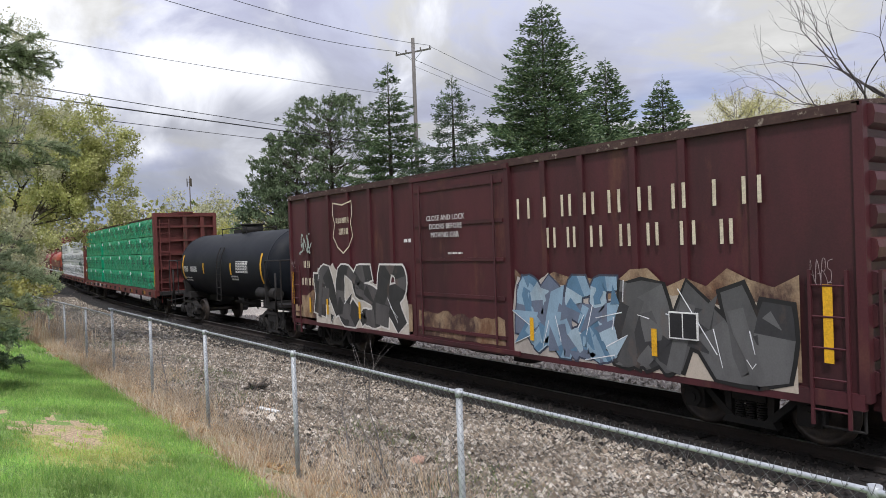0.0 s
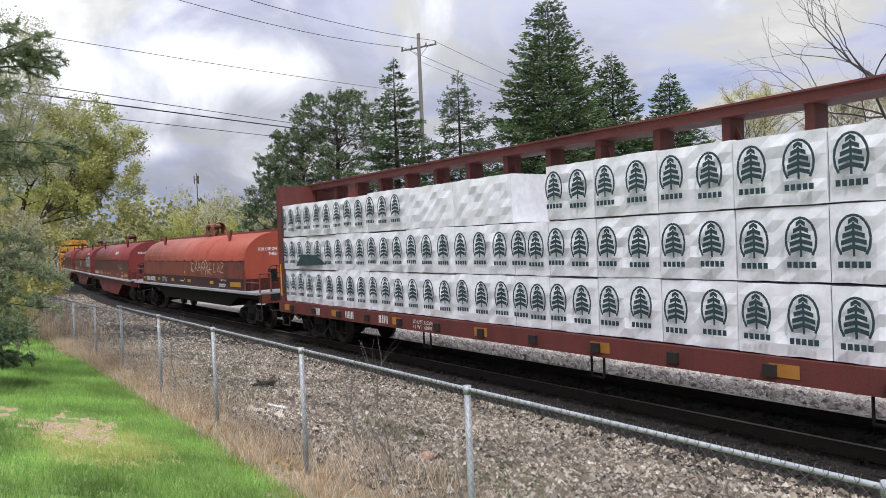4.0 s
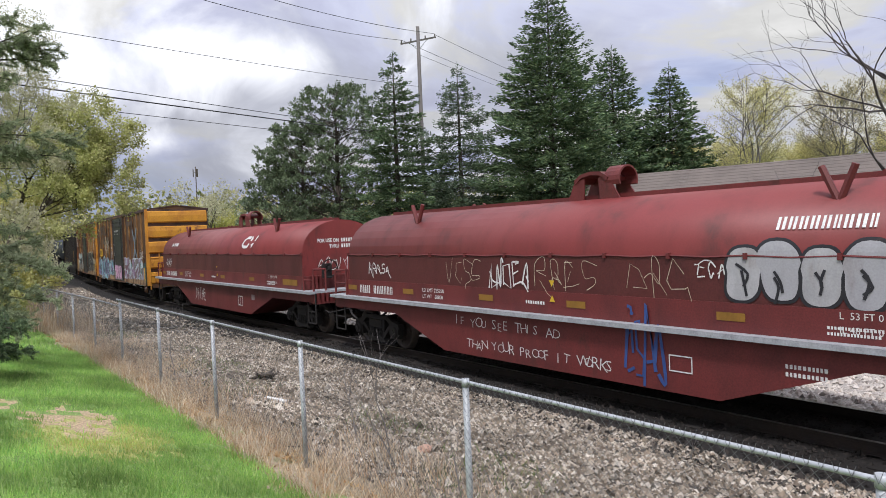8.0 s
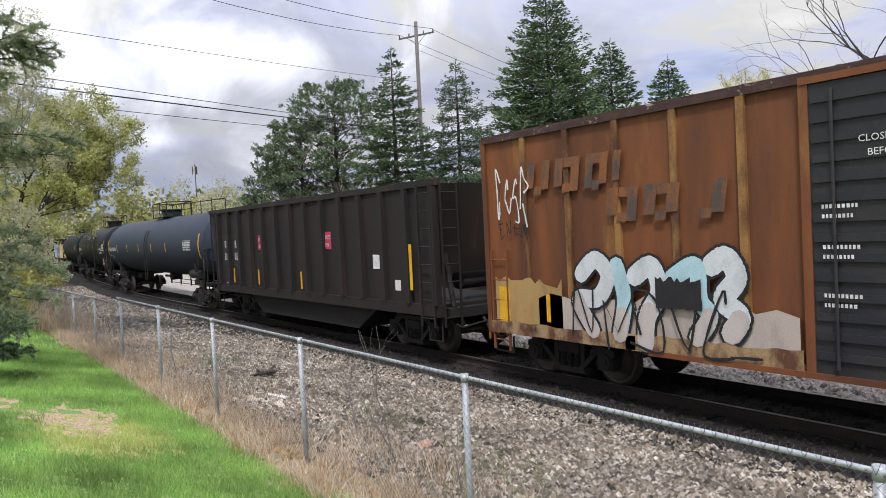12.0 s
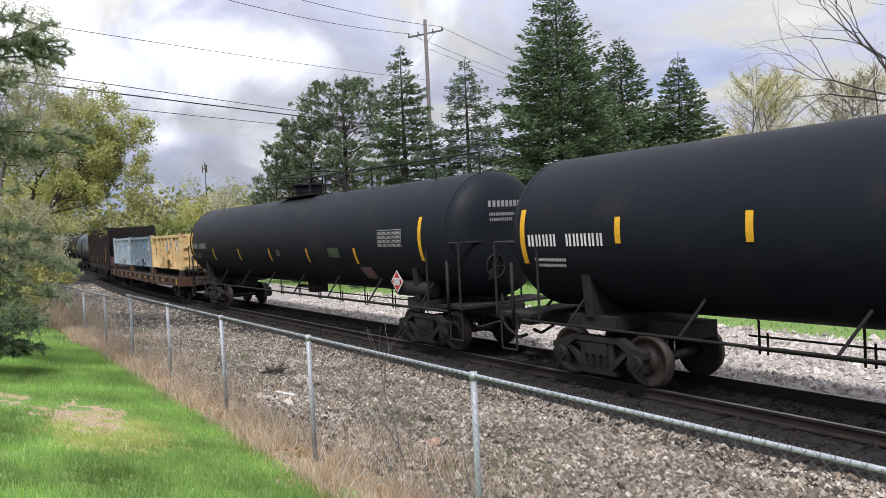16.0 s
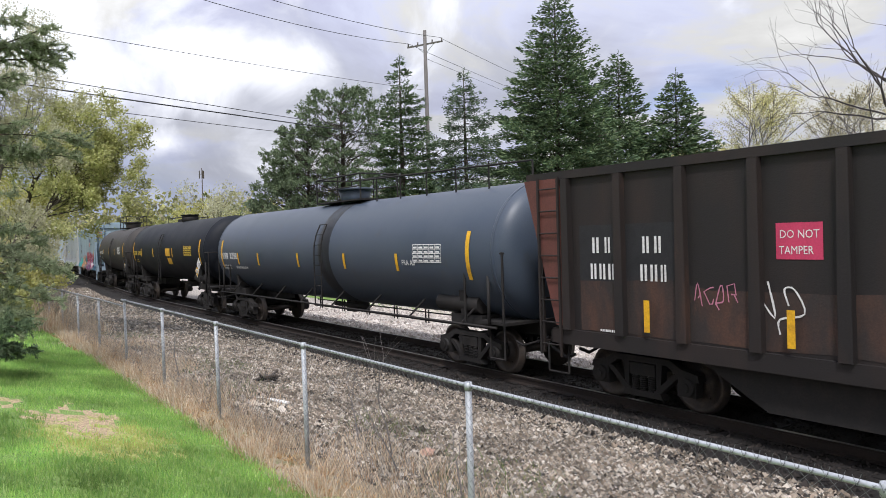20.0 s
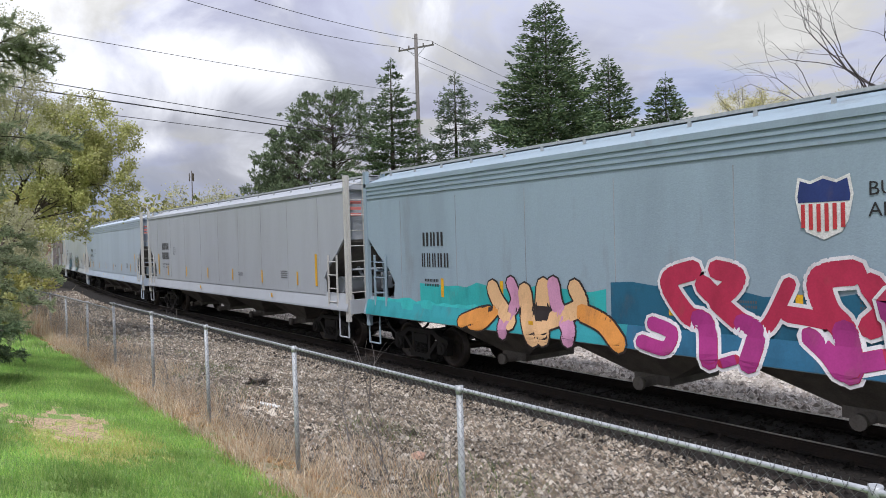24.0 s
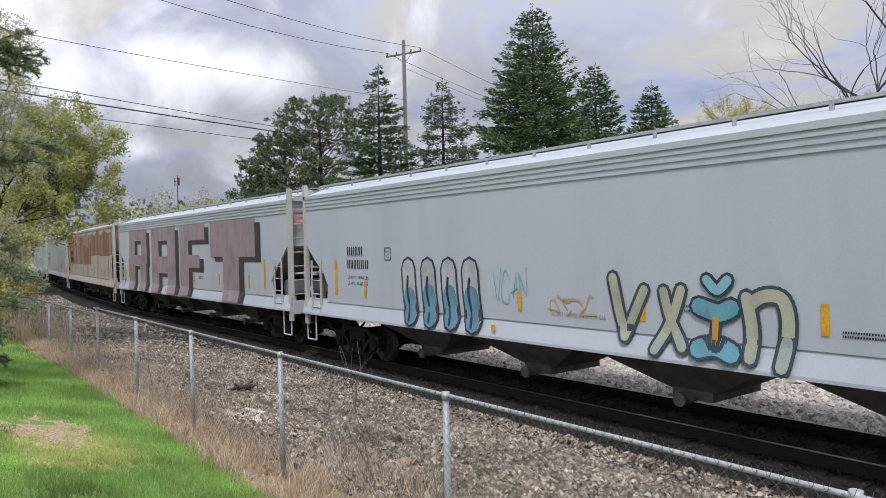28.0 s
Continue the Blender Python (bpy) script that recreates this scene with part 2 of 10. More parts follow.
M = {
    "wc": mat("maroon_paint", (0.072, 0.0175, 0.0225), (0.040, 0.013, 0.015), 1.0, fac=(0.40, 0.66), vary=0.08, bump=0.06, col3=(0.13, 0.055, 0.035), fac3=(0.58, 0.78), scale3=1.6, streak=0.25, rough=0.5),
    "bulk": mat("bulkhead_red", (0.125, 0.030, 0.026), (0.085, 0.024, 0.020), 2.0, col3=(0.06, 0.03, 0.02), streak=0.3, rough=0.6),
    "coil": mat("coil_red", (0.200, 0.033, 0.032), (0.145, 0.026, 0.025), 1.2, streak=0.4, rough=0.5, col3=(0.075, 0.025, 0.022), fac3=(0.56, 0.75), vary=0.05, bump=0.05),
    "coil_low": mat("coil_dark_red", (0.145, 0.027, 0.026), (0.100, 0.022, 0.021), 1.6, streak=0.4, rough=0.55, col3=(0.06, 0.026, 0.02)),
    "coil_orange": mat("coil_orange_red", (0.37, 0.078, 0.046), (0.28, 0.058, 0.036), 1.2, streak=0.4, rough=0.5, col3=(0.12, 0.035, 0.025), fac3=(0.58, 0.75)),
    "railbox": mat("rusty_yellow_paint", (0.115, 0.050, 0.018), (0.050, 0.024, 0.013), 0.8, fac=(0.38, 0.62), streak=0.3, rough=0.65, col3=(0.21, 0.115, 0.025), fac3=(0.56, 0.72), scale3=1.3, vary=0.05, bump=0.05),
    "railbox_o": mat("orange_rust_paint", (0.20, 0.068, 0.022), (0.105, 0.039, 0.017), 0.9, fac=(0.40, 0.60), streak=0.2, rough=0.65, col3=(0.30, 0.155, 0.045), fac3=(0.58, 0.74), scale3=1.3, vary=0.05, bump=0.05),
    "yellow_end": mat("yellow_end_paint", (0.58, 0.27, 0.03), (0.38, 0.15, 0.025), 1.3, fac=(0.42, 0.66), streak=0.6, rough=0.55, col3=(0.13, 0.045, 0.025), fac3=(0.57, 0.66), scale3=1.5),
    "black_door": mat("black_door_paint", (0.022, 0.023, 0.027), (0.04, 0.036, 0.034), 1.5, rough=0.5),
    "tank": mat("tank_black", (0.008, 0.0105, 0.015), (0.012, 0.014, 0.019), 0.8, fac=(0.4, 0.7), rough=0.55, bump=0.03, col3=(0.030, 0.029, 0.030), fac3=(0.56, 0.8), scale3=0.7, spec=0.17),
    "tank_grey": mat("tank_charcoal", (0.028, 0.037, 0.054), (0.040, 0.050, 0.066), 0.8, fac=(0.4, 0.7), rough=0.58, bump=0.03, spec=0.2),
    "tank_brown": mat("tank_grimy_black", (0.026, 0.024, 0.022), (0.045, 0.036, 0.030), 0.9, rough=0.6, streak=0.5),
    "hopper_black": mat("gondola_black_brown", (0.015, 0.0125, 0.012), (0.029, 0.019, 0.0155), 1.2, vary=0.06, streak=0.25, rough=0.65, col3=(0.085, 0.042, 0.026), fac3=(0.62, 0.8)),
    "gon_rust": mat("gondola_red_oxide", (0.13, 0.045, 0.035), (0.08, 0.032, 0.025), 2.0, streak=0.4, rough=0.65),
    "dark": mat("truck_black", (0.013, 0.012, 0.0115), (0.024, 0.020, 0.018), 5.0, rough=0.75),
    "steel": mat("wheel_steel", (0.05, 0.042, 0.038), (0.085, 0.065, 0.05), 6.0, rough=0.5, metal=0.4),
    "tread": mat("rail_steel", (0.30, 0.29, 0.28), (0.20, 0.18, 0.17), 6.0, rough=0.35, metal=0.8),
    "rust": mat("rust", (0.018, 0.013, 0.011), (0.028, 0.019, 0.015), 5.0, rough=0.85),
    "flat": mat("flatcar_rust_brown", (0.100, 0.050, 0.034), (0.032, 0.020, 0.017), 1.4, fac=(0.40, 0.62), streak=0.5, rough=0.75, col3=(0.17, 0.08, 0.04), fac3=(0.55, 0.7)),
    "cyel": mat("container_cream_yellow", (0.72, 0.53, 0.27), (0.60, 0.40, 0.17), 1.3, fac=(0.40, 0.68), streak=0.4, rough=0.5, vary=0.06, bump=0.05, col3=(0.14, 0.065, 0.03), fac3=(0.635, 0.66), scale3=2.6),
    "cblue": mat("container_slate_blue", (0.205, 0.265, 0.315), (0.155, 0.205, 0.245), 1.2, fac=(0.40, 0.66), streak=0.35, rough=0.5, vary=0.04, bump=0.05, col3=(0.09, 0.055, 0.04), fac3=(0.66, 0.69), scale3=2.6),
    "clblue": mat("container_pale_blue", (0.385, 0.455, 0.52), (0.29, 0.345, 0.39), 1.2, fac=(0.40, 0.66), streak=0.35, rough=0.5, vary=0.04, bump=0.05, col3=(0.08, 0.05, 0.04), fac3=(0.65, 0.67), scale3=2.6),
    "hop_grey": mat("hopper_pale_grey", (0.37, 0.40, 0.44), (0.335, 0.355, 0.39), 0.8, streak=0.15, rough=0.5, col3=(0.30, 0.305, 0.315), fac3=(0.6, 0.85), bump=0.03, vary=0.04),
    "hop_frame": mat("hopper_frame_cream", (0.50, 0.50, 0.48), (0.40, 0.39, 0.37), 2.0, streak=0.3, rough=0.55),
    "seam": mat("dark_weld_seam", (0.17, 0.18, 0.19), (0.30, 0.315, 0.33), 1.4, fac=(0.40, 0.60), streak=0.6, rough=0.7),
    "tank_slate": mat("tank_slate_grey", (0.048, 0.064, 0.090), (0.064, 0.080, 0.105), 0.8, fac=(0.4, 0.7), rough=0.42, bump=0.03, spec=0.35, vary=0.05, col3=(0.06, 0.062, 0.066), fac3=(0.6, 0.8)),
    "hop_blue": mat("hopper_ice_blue", (0.39, 0.465, 0.56), (0.355, 0.425, 0.51), 0.8, streak=0.15, rough=0.45, bump=0.03, vary=0.03),
    "hop_white": mat("hopper_off_white", (0.475, 0.515, 0.555), (0.43, 0.465, 0.50), 0.8, streak=0.15, rough=0.48, bump=0.03, vary=0.03),
    "hop_up": mat("hopper_weathered_blue_grey", (0.27, 0.355, 0.42), (0.23, 0.30, 0.355), 1.0, streak=0.2, rough=0.5, col3=(0.19, 0.21, 0.22), fac3=(0.58, 0.8), vary=0.04),
    "hop_rust": mat("hopper_cream_rusted", (0.42, 0.38, 0.34), (0.34, 0.30, 0.27), 1.2, streak=0.2, rough=0.6, col3=(0.20, 0.09, 0.05), fac3=(0.55, 0.72), scale3=1.0),
    "hop_dirt": mat("hopper_chute_grimy", (0.16, 0.145, 0.13), (0.09, 0.08, 0.072), 2.5, streak=0.4, rough=0.7),
    "green_wrap": mat("green_lumber_wrap", (0.006, 0.30, 0.155), (0.005, 0.25, 0.125), 2.6, rough=0.34, bump=0.55, fine=8.0, vary=0.14),
    "white_wrap": mat("white_lumber_wrap", (0.78, 0.79, 0.82), (0.69, 0.70, 0.73), 2.2, rough=0.5, bump=0.2, fine=9.0, vary=0.06),
    "wrap_ink": mat("dark_green_print", (0.010, 0.050, 0.038), None, 3, rough=0.5),
    "wrap_ink2": mat("blue_black_print", (0.025, 0.055, 0.062), None, 3, rough=0.5),
    "white": mat("white_lettering", (0.72, 0.72, 0.70), (0.55, 0.54, 0.52), 4, rough=0.6),
    "cream": mat("cream_lettering", (0.62, 0.56, 0.42), (0.45, 0.38, 0.28), 4, rough=0.6),
    "black": mat("black_lettering", (0.02, 0.02, 0.022), None, 4, rough=0.6),
    "yellow": mat("reflective_yellow", (0.72, 0.40, 0.02), (0.55, 0.28, 0.02), 4, rough=0.45),
    "red": mat("red_sign_paint", (0.50, 0.04, 0.05), None, 4, rough=0.5),
    "galv": mat("galvanised_steel", (0.42, 0.44, 0.465), (0.30, 0.315, 0.335), 8, rough=0.5, metal=0.25, vary=0.1),
    "wood": mat("grey_pole_wood", (0.15, 0.138, 0.130), (0.10, 0.092, 0.088), 6, streak=0.1, rough=0.85),
    "tie": mat("creosote_tie", (0.013, 0.011, 0.010), (0.022, 0.018, 0.016), 6, rough=0.9),
    "bark": mat("bark", (0.075, 0.060, 0.048), (0.045, 0.036, 0.030), 5, streak=0.3, rough=0.9, bump=0.5),
    "bark_grey": mat("grey_bark", (0.16, 0.145, 0.14), (0.10, 0.09, 0.085), 5, streak=0.3, rough=0.9, bump=0.4),
    "siding": mat("green_metal_siding", (0.018, 0.070, 0.050), (0.014, 0.056, 0.040), 1.0, rough=0.5, bump=0.04),
    "shingle": mat("weathered_shingle", (0.155, 0.130, 0.115), (0.110, 0.092, 0.082), 0.6, rough=0.9, bump=0.3, fine=20, col3=(0.185, 0.165, 0.15)),
    "wire": mat("black_cable", (0.03, 0.03, 0.035), None, 4, rough=0.6),
}

# ---- geometry helpers ----
def part(name, bm, material, parent, label=""):
    me = bpy.data.meshes.new(name)
    bm.to_mesh(me)
    bm.free()
    me.materials.append(material)
    ob = new(name, me)
    ob.parent = parent
    if label:
        tagged(ob, label)
    return ob


def share(name, ob, parent, m, label=""):
    """Another object on the mesh of ob."""
    o = new(name, ob.data)
    o.parent = parent
    o.matrix_basis = m
    if label:
        tagged(o, label)
    return o


def box(bm, x0, x1, y0, y1, z0, z1):
    v = [bm.verts.new((x, y, z)) for z in (z0, z1) for y in (y0, y1) for x in (x0, x1)]
    for f in ((0, 2, 3, 1), (4, 5, 7, 6), (0, 1, 5, 4), (2, 6, 7, 3), (0, 4, 6, 2), (1, 3, 7, 5)):
        bm.faces.new([v[i] for i in f])


def boxes(*bs):
    bm = bmesh.new()
    for b in bs:
        box(bm, *b)
    return bm


def tube(bm, a, b, r0, r1=None, n=8, caps=True):
    a, b = Vector(a), Vector(b)
    r1 = r0 if r1 is None else r1
    d = (b - a).normalized()
    u = d.orthogonal().normalized()
    w = d.cross(u)
    ra = [bm.verts.new(a + (u * math.cos(k) + w * math.sin(k)) * r0) for k in (2 * math.pi * i / n for i in range(n))]
    rb = [bm.verts.new(b + (u * math.cos(k) + w * math.sin(k)) * r1) for k in (2 * math.pi * i / n for i in range(n))]
    for i in range(n):
        f = bm.faces.new((ra[i], ra[(i + 1) % n], rb[(i + 1) % n], rb[i]))
        f.smooth = n > 6
    if caps:
        bm.faces.new(ra[::-1]); bm.faces.new(rb)


def pipe(bm, pts, r, n=6):
    for a, b in zip(pts, pts[1:]):
        tube(bm, a, b, r, n=n)


def extrude_x(bm, prof, x0, x1, smooth=False):
    """A closed profile of (y, z) drawn out along x."""
    a = [bm.verts.new((x0, y, z)) for y, z in prof]
    b = [bm.verts.new((x1, y, z)) for y, z in prof]
    n = len(prof)
    for i in range(n):
        bm.faces.new((a[i], a[(i + 1) % n], b[(i + 1) % n], b[i])).smooth = smooth
    bm.faces.new(a[::-1]); bm.faces.new(b)


def extrude_y(bm, prof, y0, y1):
    """A closed profile of (x, z) drawn out along y."""
    a = [bm.verts.new((x, y0, z)) for x, z in prof]
    b = [bm.verts.new((x, y1, z)) for x, z in prof]
    n = len(prof)
    for i in range(n):
        bm.faces.new((a[i], a[(i + 1) % n], b[(i + 1) % n], b[i]))
    bm.faces.new(a[::-1]); bm.faces.new(b)


def lathe_x(bm, prof, cy, cz, n=40):
    """Rings of (x, radius) about an axis along x."""
    rings = []
    for x, r in prof:
        rings.append([bm.verts.new((x, cy + r * math.sin(2 * math.pi * i / n), cz + r * math.cos(2 * math.pi * i / n))) for i in range(n)])
    for a, b in zip(rings, rings[1:]):
        for i in range(n):
            bm.faces.new((a[i], b[i], b[(i + 1) % n], a[(i + 1) % n])).smooth = True
    bm.faces.new(rings[0]); bm.faces.new(rings[-1][::-1])


def mesh_np(name, verts, faces, material, smooth=False):
    me = bpy.data.meshes.new(name)
    me.from_pydata(verts.tolist() if hasattr(verts, "tolist") else verts, [], faces.tolist() if hasattr(faces, "tolist") else faces)
    me.materials.append(material)
    if smooth:
        me.polygons.foreach_set("use_smooth", [True] * len(me.polygons))
    return me


def empty(name, m=None):
    e = new(name)
    if m is not None:
        e.matrix_world = m
    return e


# ---- the line of the track: straight past the camera, a short bend, then straight again ----
SPEED, RADIUS, BEND, EASE = 14.95, 212.0, 34.0, 5.0
_g = np.arange(0, 701) * 1.0
_k = np.clip((_g - BEND) / EASE, 0, 1) / RADIUS
_k = _k * np.clip((BEND + 22.5 - _g) / EASE, 0, 1)
_psi = np.concatenate([[0], np.cumsum((_k[1:] + _k[:-1]) / 2)])
_tx = np.concatenate([[0], np.cumsum(-np.cos((_psi[1:] + _psi[:-1]) / 2))])
_ty = np.concatenate([[0], np.cumsum(np.sin((_psi[1:] + _psi[:-1]) / 2))])


def on_track(s):
    """Centre of the track at s metres (0 abeam of the camera, negative further back)."""
    if s >= 0:
        return Vector((s, 0.0, 0.0))
    return Vector((float(np.interp(-s, _g, _tx)), float(np.interp(-s, _g, _ty)), 0.0))


def turn_at(s):
    """The way of the track at s, in radians about z."""
    return 0.0 if s >= 0 else -float(np.interp(-s, _g, _psi))


def lateral(x, y):
    """Distance from the track's centre, negative on the camera's side (arrays)."""
    x, y = np.asarray(x, float), np.asarray(y, float)
    yc = np.interp(-x, _tx[:400] * -1, _ty[:400], left=0.0)
    ps = np.interp(-x, _tx[:400] * -1, _psi[:400], left=0.0)
    return (y - yc) * np.cos(ps)


def ground_z(x, y):
    q = lateral(x, y)
    z = np.interp(q, [-60, -10.7, -8.4, -7.6, -2.9, -1.9, 1.9, 3.2, 9, 30, 200],
                  [1.9, 1.36, 0.86, 0.76, -0.14, -0.19, -0.19, -0.36, -0.40, -0.2, 0.4])
    return z

# ---- ground: one sheet to the horizon ----
def axis(*runs):
    out = []
    for a, b, step in runs:
        out += list(np.arange(a, b, step))
    return np.array(out + [runs[-1][1]])


def bare_spot(x, y):
    """Worn patches in the lawn: below 1 inside."""
    d = np.minimum(((x + 8.5) / 1.15) ** 2 + ((y + 9.45) / 0.60) ** 2, ((x + 9.5) / 0.75) ** 2 + ((y + 10.05) / 0.28) ** 2)
    return d + 0.25 * np.sin(x * 9 + y * 5) * np.sin(y * 17 - x * 3)


def thin_turf(x, y):
    """Thin yellowing turf beside the worn patch: below 1 inside."""
    return ((x + 7.75) / 1.0) ** 2 + ((y + 9.35) / 0.62) ** 2 + 0.3 * np.sin(x * 7 + y * 6) * np.sin(y * 13 - x * 4)


gx = axis((-2500, -400, 300), (-400, -120, 20), (-120, -40, 4), (-40, -26, 0.8), (-26, -10, 0.3), (-10, -5.5, 0.13), (-5.5, 2, 0.3), (2, 60, 4), (60, 500, 40), (500, 2500, 400))
gy = axis((-2500, -200, 300), (-200, -30, 10), (-30, -14, 1), (-14, -10.2, 0.4), (-10.2, -8.6, 0.11), (-8.6, -4.5, 0.15), (-4.5, 4, 0.35), (4, 16, 0.8), (16, 80, 4), (80, 400, 40), (400, 2500, 300))
GX, GY = np.meshgrid(gx, gy, indexing="ij")
GZ = ground_z(GX, GY)
rng = np.random.default_rng(4)
near = (np.abs(GX + 12) < 16) & (np.abs(GY + 4) < 12)
GZ = GZ + np.where(near, rng.normal(0, 0.012, GZ.shape), 0)
nx, ny = len(gx), len(gy)
gv = np.stack([GX, GY, GZ], -1).reshape(-1, 3)
ii, jj = np.meshgrid(np.arange(nx - 1), np.arange(ny - 1), indexing="ij")
a = (ii * ny + jj).ravel()
gf = np.stack([a, a + ny, a + ny + 1, a + 1], -1)
M["lawn"] = mat("lawn_soil_green", (0.18, 0.28, 0.07), (0.14, 0.235, 0.06), 1.2, rough=0.95, bump=0.6, vary=0.3, fine=60)
M["thatch"] = mat("dry_grass_thatch", (0.34, 0.27, 0.18), (0.24, 0.19, 0.12), 2.5, rough=0.95, bump=0.6, vary=0.3, col3=(0.14, 0.15, 0.06), fac3=(0.58, 0.72))
M["ballast"] = mat("grey_brown_ballast", (0.060, 0.050, 0.042), (0.030, 0.025, 0.021), 6.0, rough=0.95, bump=0.9, fine=26, vary=0.5)
# the track bed: the shade under the train is put into this colour
M["ballast_dark"] = mat("train_shade_ballast", (0.012, 0.010, 0.009), (0.020, 0.017, 0.015), 6.0, rough=0.9, bump=0.9, fine=26, vary=0.5)
M["thin_turf"] = mat("yellowing_turf", (0.36, 0.36, 0.12), (0.26, 0.30, 0.085), 5.0, rough=0.95, bump=0.6, vary=0.3)
M["worn"] = mat("worn_bare_turf", (0.42, 0.31, 0.20), (0.34, 0.30, 0.13), 3.5, rough=0.95, bump=0.6, vary=0.3)
M["gravel_pale"] = mat("pale_gravel", (0.42, 0.38, 0.34), (0.31, 0.28, 0.25), 5.0, rough=0.95, bump=0.9, fine=26, vary=0.4)
me = mesh_np("ground", gv, gf, M["lawn"], True)
for k in ("thatch", "ballast", "ballast_dark", "gravel_pale", "worn", "thin_turf"):
    me.materials.append(M[k])
cx, cy = gv[gf].mean(1)[:, 0], gv[gf].mean(1)[:, 1]
worn = bare_spot(cx, cy) + rng.normal(0, 0.25, len(cx)) < 0.45
q = lateral(cx, cy) + 0.16 * np.sin(cx * 1.7) + 0.12 * np.sin(cx * 4.3 + 1) + rng.normal(0, 0.08, len(cx))
far_side = np.where(cx > -24, 8.2, 7.4)
# index 3 is the bed darkened for the train's shade
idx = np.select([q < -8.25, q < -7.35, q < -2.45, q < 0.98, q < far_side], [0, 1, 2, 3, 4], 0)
idx = np.where((thin_turf(cx, cy) + rng.normal(0, 0.25, len(cx)) < 0.9) & (q < -8.3), 6, idx)
idx = np.where(worn, 5, idx)
me.polygons.foreach_set("material_index", idx.astype(np.int32))
ground = tagged(new("ground", me), "mown green lawn, dry verge and ballast slope beside a railway", "ground", kind="structure")

# ---- the track: two rails on sleepers ----
track = tagged(empty("railway_track"), "steel rails with rusty webs on dark creosoted sleepers", "railway track", kind="structure")
RAIL = [(-0.075, -0.175), (0.075, -0.175), (0.075, -0.160), (0.012, -0.135), (0.012, -0.045), (0.036, -0.036), (0.036, -0.004), (0.028, 0.0), (-0.028, 0.0), (-0.036, -0.004), (-0.036, -0.036), (-0.012, -0.045), (-0.012, -0.135), (-0.075, -0.160)]
stations = [-600 + 10 * i for i in range(50)] + [-100 + 2.5 * i for i in range(40)] + [0, 40, 440]
for side in (-1, 1):
    bm = bmesh.new()
    rings = []
    for s in stations:
        p, w = on_track(s), turn_at(s)
        left = Vector((-math.sin(w), math.cos(w), 0))
        rings.append([bm.verts.new(p + left * (side * 0.755 + y) + Vector((0, 0, z))) for y, z in RAIL])
    for ra, rb in zip(rings, rings[1:]):
        for i in range(len(RAIL)):
            f = bm.faces.new((ra[i], rb[i], rb[(i + 1) % len(RAIL)], ra[(i + 1) % len(RAIL)]))
            f.material_index = 1 if i in (6, 7, 8) else 0
    ob = part("rail", bm, M["rust"], track)
    ob.data.materials.append(M["tread"])

# ---- sleepers ----
bm = bmesh.new()
box(bm, -0.115, 0.115, -1.30, 1.30, -0.34, -0.178)
for sy in (-0.755, 0.755):
    box(bm, -0.10, 0.10, sy - 0.17, sy + 0.17, -0.164, -0.150)
sleeper = part("sleeper", bm, M["tie"], track)
sleeper.matrix_basis = Matrix.Translation(on_track(-1.0)) @ Matrix.Rotation(turn_at(-1.0), 4, "Z")
for i in range(1, 130):
    s = -1.0 - 0.52 * i
    share("sleeper", sleeper, track, Matrix.Translation(on_track(s) + Vector((0, random.uniform(-0.04, 0.04), random.uniform(-0.012, 0.004)))) @ Matrix.Rotation(turn_at(s) + random.uniform(-0.02, 0.02), 4, "Z"))


# ---- loose stones and grass ----
def scatter_stones(name, n, xr, qr, size, material, label, seed, flat=0.9):
    g = np.random.default_rng(seed)
    xs = g.uniform(*xr, n); ys = g.uniform(*qr, n)
    xs0 = xs
    yc = np.interp(-xs0, -_tx[:400], _ty[:400], left=0.0)
    ys = ys + yc
    zs = ground_z(xs, ys)
    sz = size * g.lognormal(0, 0.32, n)
    base = np.array([(1, 0, 0), (-1, 0, 0), (0, 1, 0), (0, -1, 0), (0, 0, 1), (0, 0, -1)], float)
    v = base[None] * g.uniform(0.6, 1.25, (n, 6, 1)) + g.normal(0, 0.22, (n, 6, 3))
    an = g.uniform(0, 6.28, n); c, s = np.cos(an), np.sin(an)
    vx = v[..., 0] * c[:, None] - v[..., 1] * s[:, None]; vy = v[..., 0] * s[:, None] + v[..., 1] * c[:, None]
    v = np.stack([vx, vy, v[..., 2] * flat], -1) * sz[:, None, None] + np.stack([xs, ys, zs + sz * 0.18], -1)[:, None]
    v = v[:, :5]
    f = np.array([(0, 2, 4), (2, 1, 4), (1, 3, 4), (3, 0, 4)])      # each lies on its underside
    F = (f[None] + 5 * np.arange(n)[:, None, None]).reshape(-1, 3)
    return tagged(new(name, mesh_np(name, v.reshape(-1, 3), F, material)), label, "ballast stones", kind="stuff")


STONE = island("ballast_stone", [(0.032, 0.027, 0.022), (0.225, 0.186, 0.142), (0.43, 0.375, 0.305), (0.110, 0.085, 0.064), (0.56, 0.51, 0.44), (0.050, 0.042, 0.033), (0.27, 0.215, 0.162), (0.082, 0.067, 0.054)], 0.9, vary=0.3)
# stones of the track bed, their colours darkened for shade under the cars
STONE_D = island("ballast_stone_shaded", [(0.008, 0.007, 0.0065), (0.020, 0.017, 0.015), (0.040, 0.033, 0.029), (0.014, 0.012, 0.011)], 0.85, vary=0.25)
STONE_P = island("gravel_stone_pale", [(0.30, 0.27, 0.24), (0.52, 0.48, 0.43), (0.62, 0.57, 0.52), (0.42, 0.36, 0.31), (0.20, 0.18, 0.16)], 0.9, vary=0.2)
